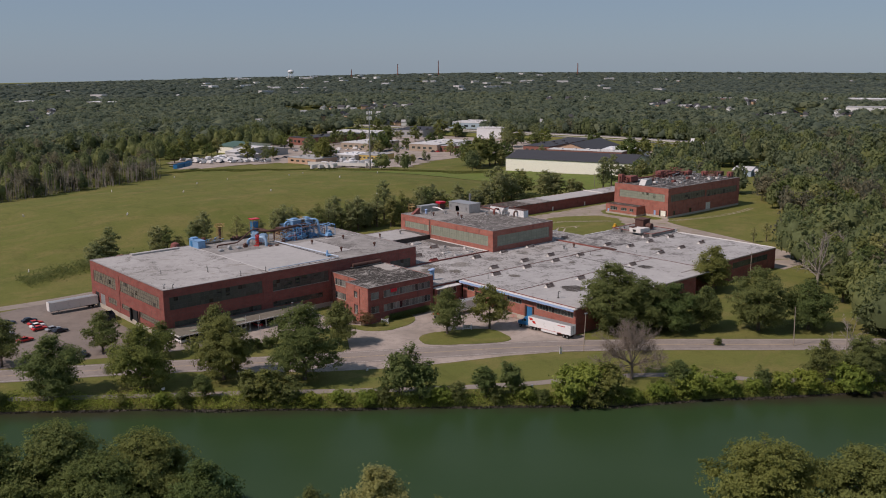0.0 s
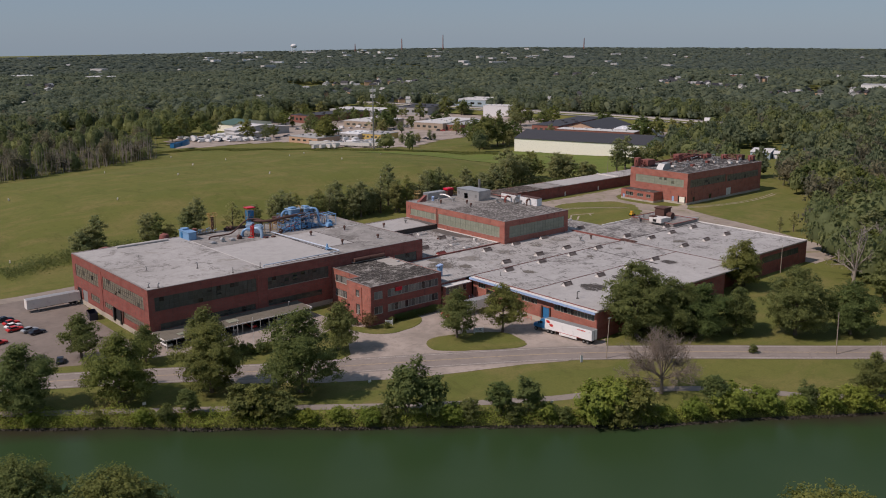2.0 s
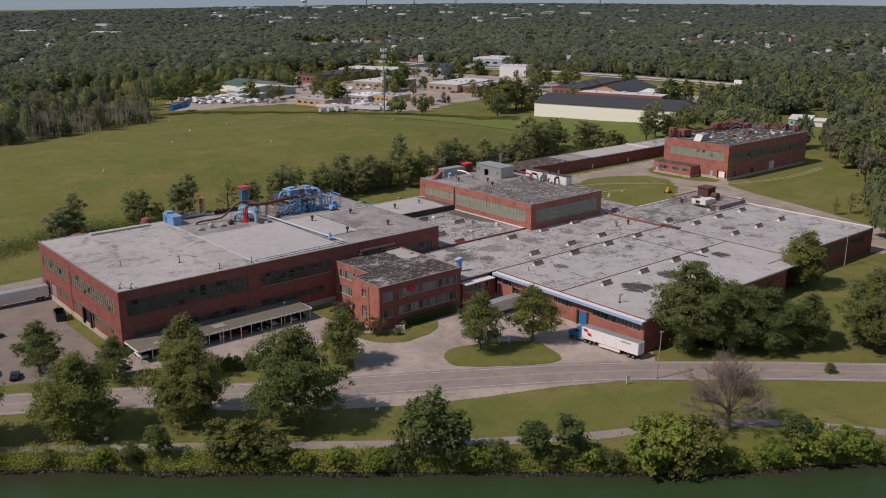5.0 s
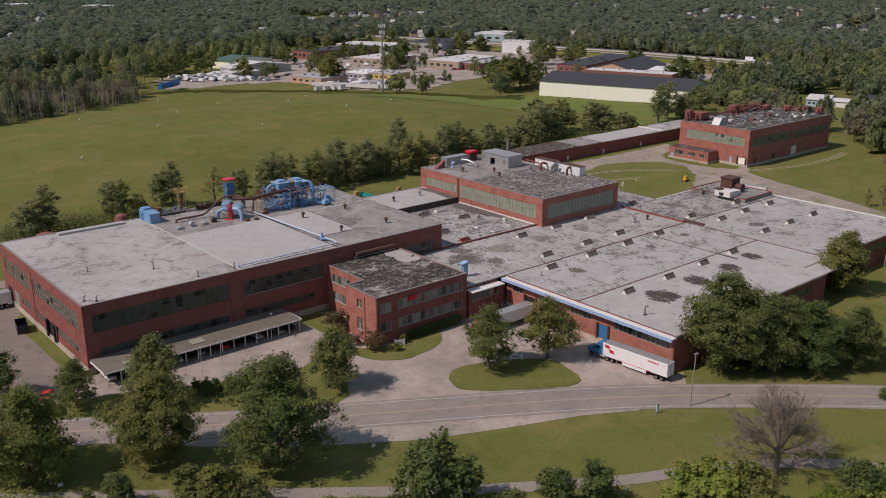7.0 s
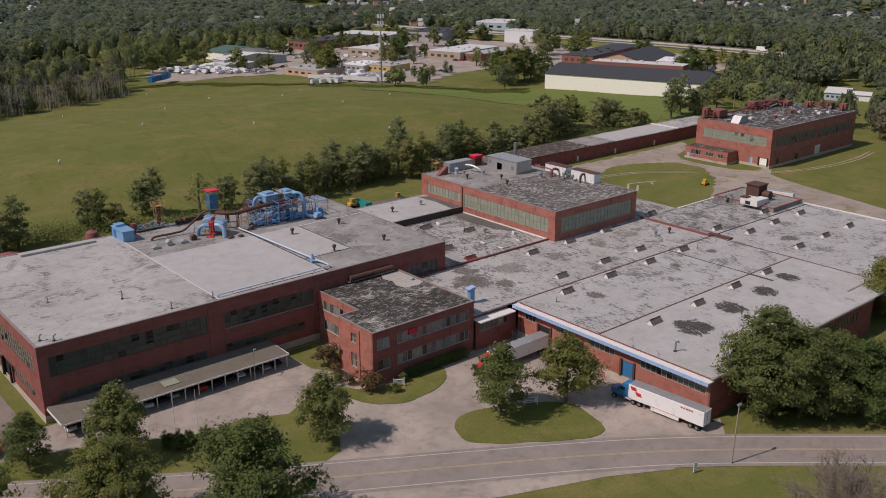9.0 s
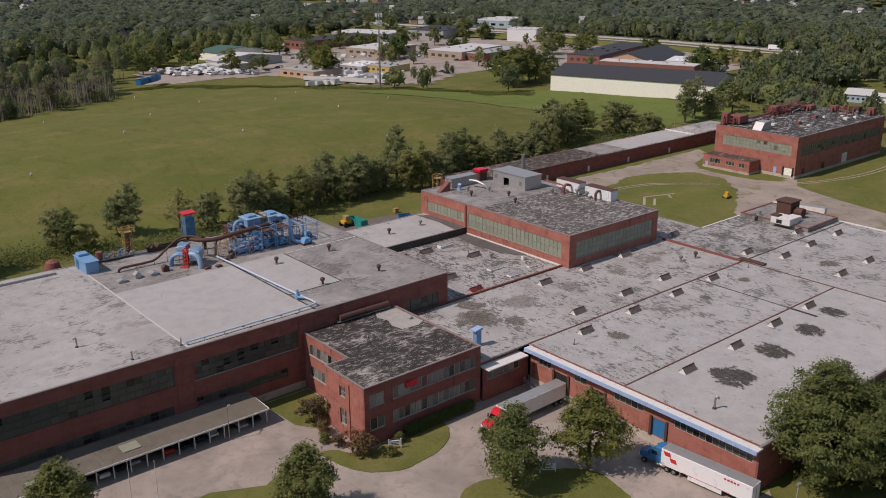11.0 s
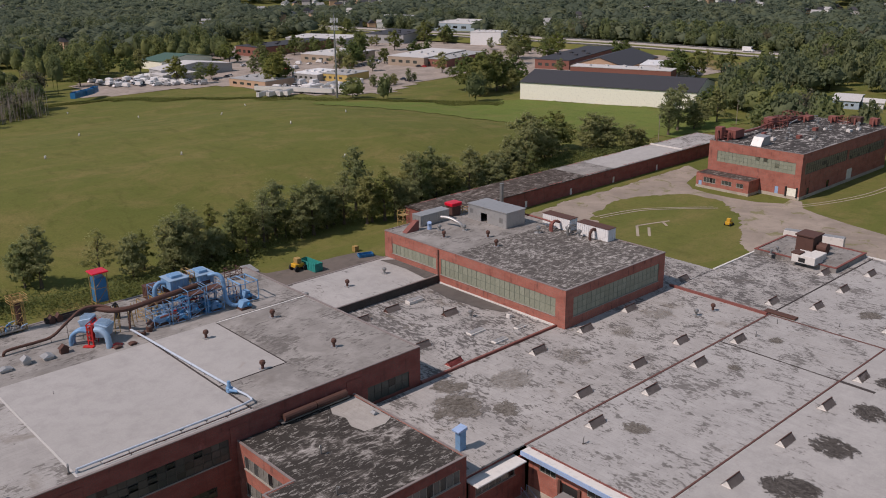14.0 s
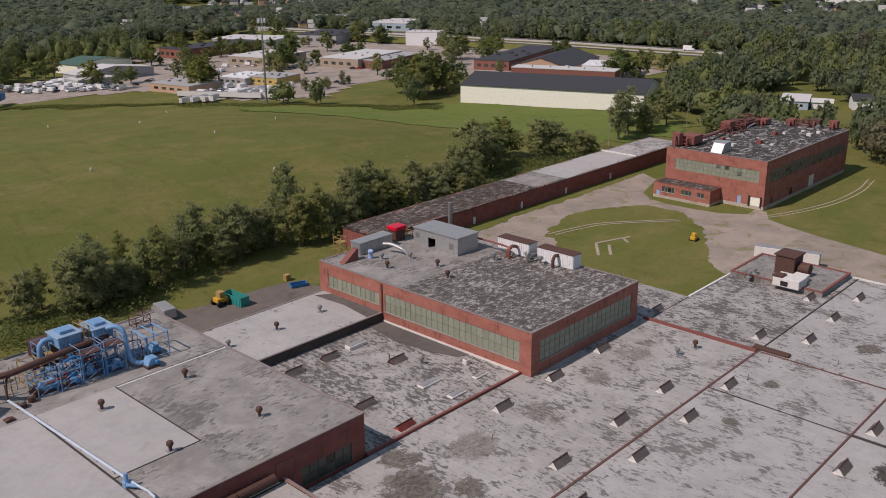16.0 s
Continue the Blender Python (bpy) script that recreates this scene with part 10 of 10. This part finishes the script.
# bare thin trunks at the left edge of the woods
bm = bmesh.new()
rw2 = random.Random(9)
for _ in range(1100):
    x = rw2.uniform(-90, 176)
    y = wood_edge(x) + 42 * rw2.random() ** 1.4
    z = ground_height(x, y)
    rod(bm, (x, y, z), (x + rw2.uniform(-0.8, 0.8), y, z + rw2.uniform(9, 17)), 0.16, 0.05, 4, False)
tagged(part("bare_trunks", bm, DEADWOOD), "pale bare trunks at the edge of the woods", "woods", kind="stuff")

# woods up to the horizon: crowns standing shoulder to shoulder, coarser with distance
def leafy_lump(seed, leaves):
    """A far crown of unit size: a small ragged heart in a cloud of leaf sprays."""
    rng = np.random.default_rng(seed)
    core, tri = lump(seed, 1, 0.3)
    lobes = [(0.5 * math.cos(2.4 * k) * rng.uniform(0.5, 1.1), 0.5 * math.sin(2.4 * k) * rng.uniform(0.5, 1.1), rng.uniform(-0.35, 0.6), rng.uniform(0.35, 0.55), rng.uniform(0.3, 0.5)) for k in range(6)]
    p, nn = leaf_points(rng, lobes, leaves, 0.45, 0.25, 0.45)
    v, f = sprays(rng, p, nn, 0.22)
    return np.concatenate([core * 0.74, v]), np.concatenate([tri, f + len(core)])


def far_crowns(name, r0, r1, gap, width, tall, leaves, mat, words, seed, grow=0.0):
    rng = np.random.default_rng(seed)
    spots, r = [], r0
    while r < r1:
        step = gap * (1 + grow * (r - r0) / (r1 - r0))
        n = int(r * radians(66) / step)
        a = radians(13) + radians(66) * (np.arange(n) + rng.uniform(-0.45, 0.45, n)) / n
        q = r + step * rng.uniform(-0.45, 0.45, n)
        for x, y, k in zip(-40 + q * np.cos(a), -160 + q * np.sin(a), rng.random(n)):
            if r < 1160 and open_land(x, y) or r < 1850 and by_home(x, y) or in_shed(x, y, 4, 22):
                continue
            thin = noise.noise(Vector((x * 0.0045, y * 0.0045, 7.0)))
            if k < 0.05 or thin > 0.40:
                continue
            lush = 1 + 0.3 * noise.noise(Vector((x * 0.006, y * 0.006, 3.0)))
            s = step / gap * lush
            spots.append((x, y, ground_height(x, y), width * s * rng.choice((0.62, 0.8, 1.0, 1.15, 1.5)) * rng.uniform(0.85, 1.15), tall * lush * rng.uniform(0.75, 1.15)))
        r += step * 0.92
    spots = np.array(spots)
    shapes = [leafy_lump(seed * 10 + k, leaves) for k in range(8)]
    pick = rng.integers(0, 8, len(spots))
    vs, fs, base = [], [], 0
    for k, (v, f) in enumerate(shapes):
        some = spots[pick == k]
        a = rng.uniform(0, 6.28, len(some))
        c, d = np.cos(a)[:, None], np.sin(a)[:, None]
        w, h = some[:, 3:4] / 2, some[:, 4:5]
        p = np.stack([some[:, 0:1] + w * (c * v[:, 0] - d * v[:, 1]), some[:, 1:2] + w * (d * v[:, 0] + c * v[:, 1]), some[:, 2:3] + h * (0.56 + 0.46 * v[:, 2])], -1)
        vs.append(p.reshape(-1, 3))
        fs.append((f[None] + (base + len(v) * np.arange(len(some)))[:, None, None]).reshape(-1, 3))
        base += len(v) * len(some)
    tagged(new(name, numpy_mesh(name, np.concatenate(vs), np.concatenate(fs), mat)), words, "woods", kind="stuff")


far_crowns("far_woods", 840, 1300, 12.6, 19.5, 16.0, 52, LEAF_CANOPY_HAZE, "green woods and garden trees in the distance", 60)
far_crowns("farther_woods", 1300, 1960, 14.5, 22.0, 16.0, 32, LEAF_CANOPY_HAZE, "green woods in the distance", 62)
far_crowns("horizon_woods", 1960, 4750, 17.0, 23.0, 12.0, 9, LEAF_HORIZON_HAZE, "flat wooded land reaching to the horizon", 61, 0.9)

# highway: two carriageways on a low bank
for off, words in ((-12, "pale concrete carriageway of a highway"), (12, "pale concrete carriageway of a highway")):
    bm = bmesh.new()
    ribbon(bm, offset_line(HIGHWAY, off), 6.8, 3.2)
    tagged(part("highway", bm, HIGHWAY_PAVING), words, "highway", kind="structure")
for off in (-19.4, 19.4):
    bm = bmesh.new()
    line = offset_line(HIGHWAY, off)
    for a, b in zip(line, line[1:]):
        v = [bm.verts.new((*a, 3.3)), bm.verts.new((*b, 3.3)), bm.verts.new((*b, 4.1)), bm.verts.new((*a, 4.1))]
        bm.faces.new(v)
    bmesh.ops.solidify(bm, geom=list(bm.faces), thickness=0.25)
    tagged(part("guard_rail", bm, STEEL), "long steel rail along the highway", "guard rail", kind="structure")
bm = bmesh.new()
outer, inner2 = offset_line(HIGHWAY, 30), offset_line(HIGHWAY, 20)
o2, i2 = offset_line(HIGHWAY, -30), offset_line(HIGHWAY, -20)
for k in range(len(HIGHWAY) - 1):
    for lo_, hi_ in ((outer, inner2), (o2, i2)):
        v = [bm.verts.new((*lo_[k], -0.1)), bm.verts.new((*lo_[k + 1], -0.1)), bm.verts.new((*hi_[k + 1], 3.15)), bm.verts.new((*hi_[k], 3.15))]
        bm.faces.new(v)
    v = [bm.verts.new((*inner2[k], 3.15)), bm.verts.new((*inner2[k + 1], 3.15)), bm.verts.new((*i2[k + 1], 3.15)), bm.verts.new((*i2[k], 3.15))]
    bm.faces.new(v)
bmesh.ops.recalc_face_normals(bm, faces=list(bm.faces))
tagged(part("highway_bank", bm, GRASS), "grassy bank that carries the highway", "bank", kind="structure")

# yards and streets among the sheds
YARDS = [(232, 505), (212, 440), (250, 432), (298, 425), (300, 360), (318, 326), (345, 312), (395, 338), (440, 335), (470, 300), (462, 262), (500, 225), (560, 215), (610, 300), (600, 420), (575, 560), (440, 640), (380, 600), (360, 520), (300, 520)]
def laid(poly, lift, cell=7.5):
    """A sheet of small squares that follows the land inside a polygon."""
    bm, grid = bmesh.new(), {}
    x0, y0 = min(p[0] for p in poly), min(p[1] for p in poly)
    nx, ny = (int((max(p[k] for p in poly) - q) / cell) + 1 for k, q in ((0, x0), (1, y0)))
    for i in range(nx):
        for j in range(ny):
            if inside(x0 + cell * (i + 0.5), y0 + cell * (j + 0.5), poly):
                ring = ((i, j), (i + 1, j), (i + 1, j + 1), (i, j + 1))
                for q in ring:
                    if q not in grid:
                        x, y = x0 + cell * q[0], y0 + cell * q[1]
                        grid[q] = bm.verts.new((x, y, ground_height(x, y) + lift))
                bm.faces.new([grid[q] for q in ring])
    return bm


bm = laid(ragged([(292, 316), (345, 256), (380, 236), (412, 146), (402, 112), (372, 104), (336, 122), (322, 170), (300, 236), (280, 290)], 6.0), 0.22, 2.5)
tagged(part("lush_grass", bm, LUSH), "taller lush green grass in front of the warehouse", "grass", kind="structure")
bm = laid(YARDS, 0.26)
tagged(part("far_yards", bm, LOT), "grey yards and streets among the far sheds", "pavement", kind="structure")

bm = bmesh.new()
polygon(bm, [(560, 215), (590, 180), (620, 186), (618, 262), (608, 305), (588, 262)], 0.07)
tagged(part("dry_meadow", bm, MEADOW), "dry brown meadow beside the highway", "meadow", kind="structure")

# houses and small works in the woods
def far_house(rng, x, y, big):
    z = ground_height(x, y)
    a = radians(rng.uniform(-90, 90))
    w, d, h, r = (rng.uniform(8, 13), rng.uniform(7, 9), rng.uniform(7, 9.5), rng.uniform(2.5, 4)) if not big else (rng.uniform(14, 46), rng.uniform(12, 24), rng.uniform(11, 14), 0.0)
    return Matrix.Translation((x, y, z)) @ Matrix.Rotation(a, 4, "Z"), w, d, h, r


def house_group(name, mat, roof, spots, big, words, seed):
    rng = np.random.default_rng(seed)
    bw, br = bmesh.new(), bmesh.new()
    for x, y in spots:
        m, w, d, h, rise = far_house(rng, x, y, big)
        box(bw, 0, w, 0, d, 0, h, m)
        if rise:
            v = [br.verts.new(m @ Vector(q)) for q in ((-0.4, -0.4, h), (w + 0.4, -0.4, h), (w + 0.4, d + 0.4, h), (-0.4, d + 0.4, h), (-0.4, d / 2, h + rise), (w + 0.4, d / 2, h + rise))]
            for f in ((0, 1, 5, 4), (2, 3, 4, 5), (0, 4, 3), (1, 2, 5), (0, 3, 2, 1)):
                br.faces.new([v[j] for j in f])
        else:
            box(br, -0.3, w + 0.3, -0.3, d + 0.3, h, h + 0.4, m)
    tagged(part(name + "_walls", bw, mat), words, "far houses", kind="stuff")
    tagged(part(name + "_roofs", br, roof), "roofs of the " + words, "far houses", kind="stuff")


def far_spots(n, r0, r1, span, seed):
    rng = np.random.default_rng(seed)
    r, a = np.sqrt(rng.uniform(r0 * r0, r1 * r1, n)), np.radians(rng.uniform(*span, n))
    return list(zip(-40 + r * np.cos(a), -160 + r * np.sin(a)))


house_group("white_houses", FAR_MATS["WHITE"], FAR_MATS["TIN"], HOMES[0::3], False, "small white houses scattered in the woods", 71)
house_group("tan_houses", FAR_MATS["PEACH"], FAR_MATS["SLATE"], HOMES[1::3], False, "small tan houses scattered in the woods", 72)
house_group("grey_houses", FAR_MATS["TIN"], FAR_MATS["SLATE"], HOMES[2::3], False, "small grey houses scattered in the woods", 77)
house_group("far_works", FAR_MATS["TIN_PALE"], FAR_MATS["TIN"], far_spots(20, 1900, 4500, (8, 84), 73), True, "pale factory sheds far off in the woods", 73)
house_group("far_roofs", FAR_MATS["TAN"], FAR_MATS["TIN"], far_spots(60, 1900, 3600, (8, 84), 74), False, "tiny pale houses far off in the woods", 74)
house_group("mill_sheds", FAR_MATS["WHITE"], FAR_MATS["TIN_PALE"], far_spots(26, 2600, 4400, (52, 64), 75), True, "pale mill sheds near the horizon", 75)
house_group("mill_rows", FAR_MATS["TIN_PALE"], FAR_MATS["TIN_PALE"], far_spots(16, 2300, 4300, (42, 50), 76), True, "pale sheds in rows near the horizon", 76)

# cellular mast
mast = thing("cell_mast", (312, 317, 0), "tall grey monopole mast with antenna panels", "mast")
mz = ground_height(312, 317)
bm = bmesh.new()
hose(bm, [(312, 317, mz - 0.2), (312, 317, 25), (312, 317, 46)], [0.62, 0.5, 0.34], 12)
part("pole", bm, STEEL, mast)
bm = bmesh.new()
rod(bm, (312, 317, 46), (312, 317, 51), 0.08, 0.03, 6)
part("whip_antenna", bm, STEEL, mast)
for z, r in ((43.0, 2.0), (38.8, 1.7)):
    bm = bmesh.new()
    for k in range(6):
        a, b = k * math.tau / 6, (k + 1) * math.tau / 6
        rod(bm, (312 + r * math.cos(a), 317 + r * math.sin(a), z), (312 + r * math.cos(b), 317 + r * math.sin(b), z), 0.07, None, 5)
        rod(bm, (312, 317, z), (312 + r * math.cos(a), 317 + r * math.sin(a), z), 0.07, None, 5)
    part("ring", bm, STEEL, mast)
    for k in range(9):
        a = k * math.tau / 9
        bm = bmesh.new()
        x, y = 312 + r * math.cos(a), 317 + r * math.sin(a)
        box(bm, x - 0.17, x + 0.17, y - 0.17, y + 0.17, z - 1.1, z + 1.3)
        part("antenna", bm, WHITE, mast)

# landmarks on the skyline
tank = thing("water_tower", (0, 0, 0), "distant white water tower on legs", "water tower")
bm = bmesh.new()
bmesh.ops.create_uvsphere(bm, u_segments=14, v_segments=8, radius=15, matrix=Matrix.Translation((0, 0, 52)) @ Matrix.Diagonal((1, 1, 0.62, 1)))
under(tank, "bowl", mesh_of("bowl", bm, WHITE, True))
for k in range(6):
    bm = bmesh.new()
    a = k * math.tau / 6
    rod(bm, (12 * math.cos(a), 12 * math.sin(a), 0), (11 * math.cos(a), 11 * math.sin(a), 50), 1.2, None, 6)
    under(tank, "leg", mesh_of("leg", bm, WHITE))
tank.matrix_basis = pose(2220, 3500, ground_height(2220, 3500) - 14)
for k, (x, y, h) in enumerate(((2620, 3190, 62), (2790, 3090, 76), (3190, 2560, 60), (2450, 3330, 42))):
    st = thing("smokestack", (x, y, 0), "slim brick smokestack on the skyline", "smokestack", "skyline stacks")
    z = ground_height(x, y)
    bm = bmesh.new()
    hose(bm, [(x, y, z), (x, y, z + h * 0.6), (x, y, z + h)], [3.0, 2.2, 1.8], 10)
    part("shaft", bm, FAR_MATS["BRICK_FAR"], st)
    bm = bmesh.new()
    rod(bm, (x, y, z + h), (x, y, z + h + 1.5), 2.1, None, 10)
    part("rim", bm, STEEL, st)
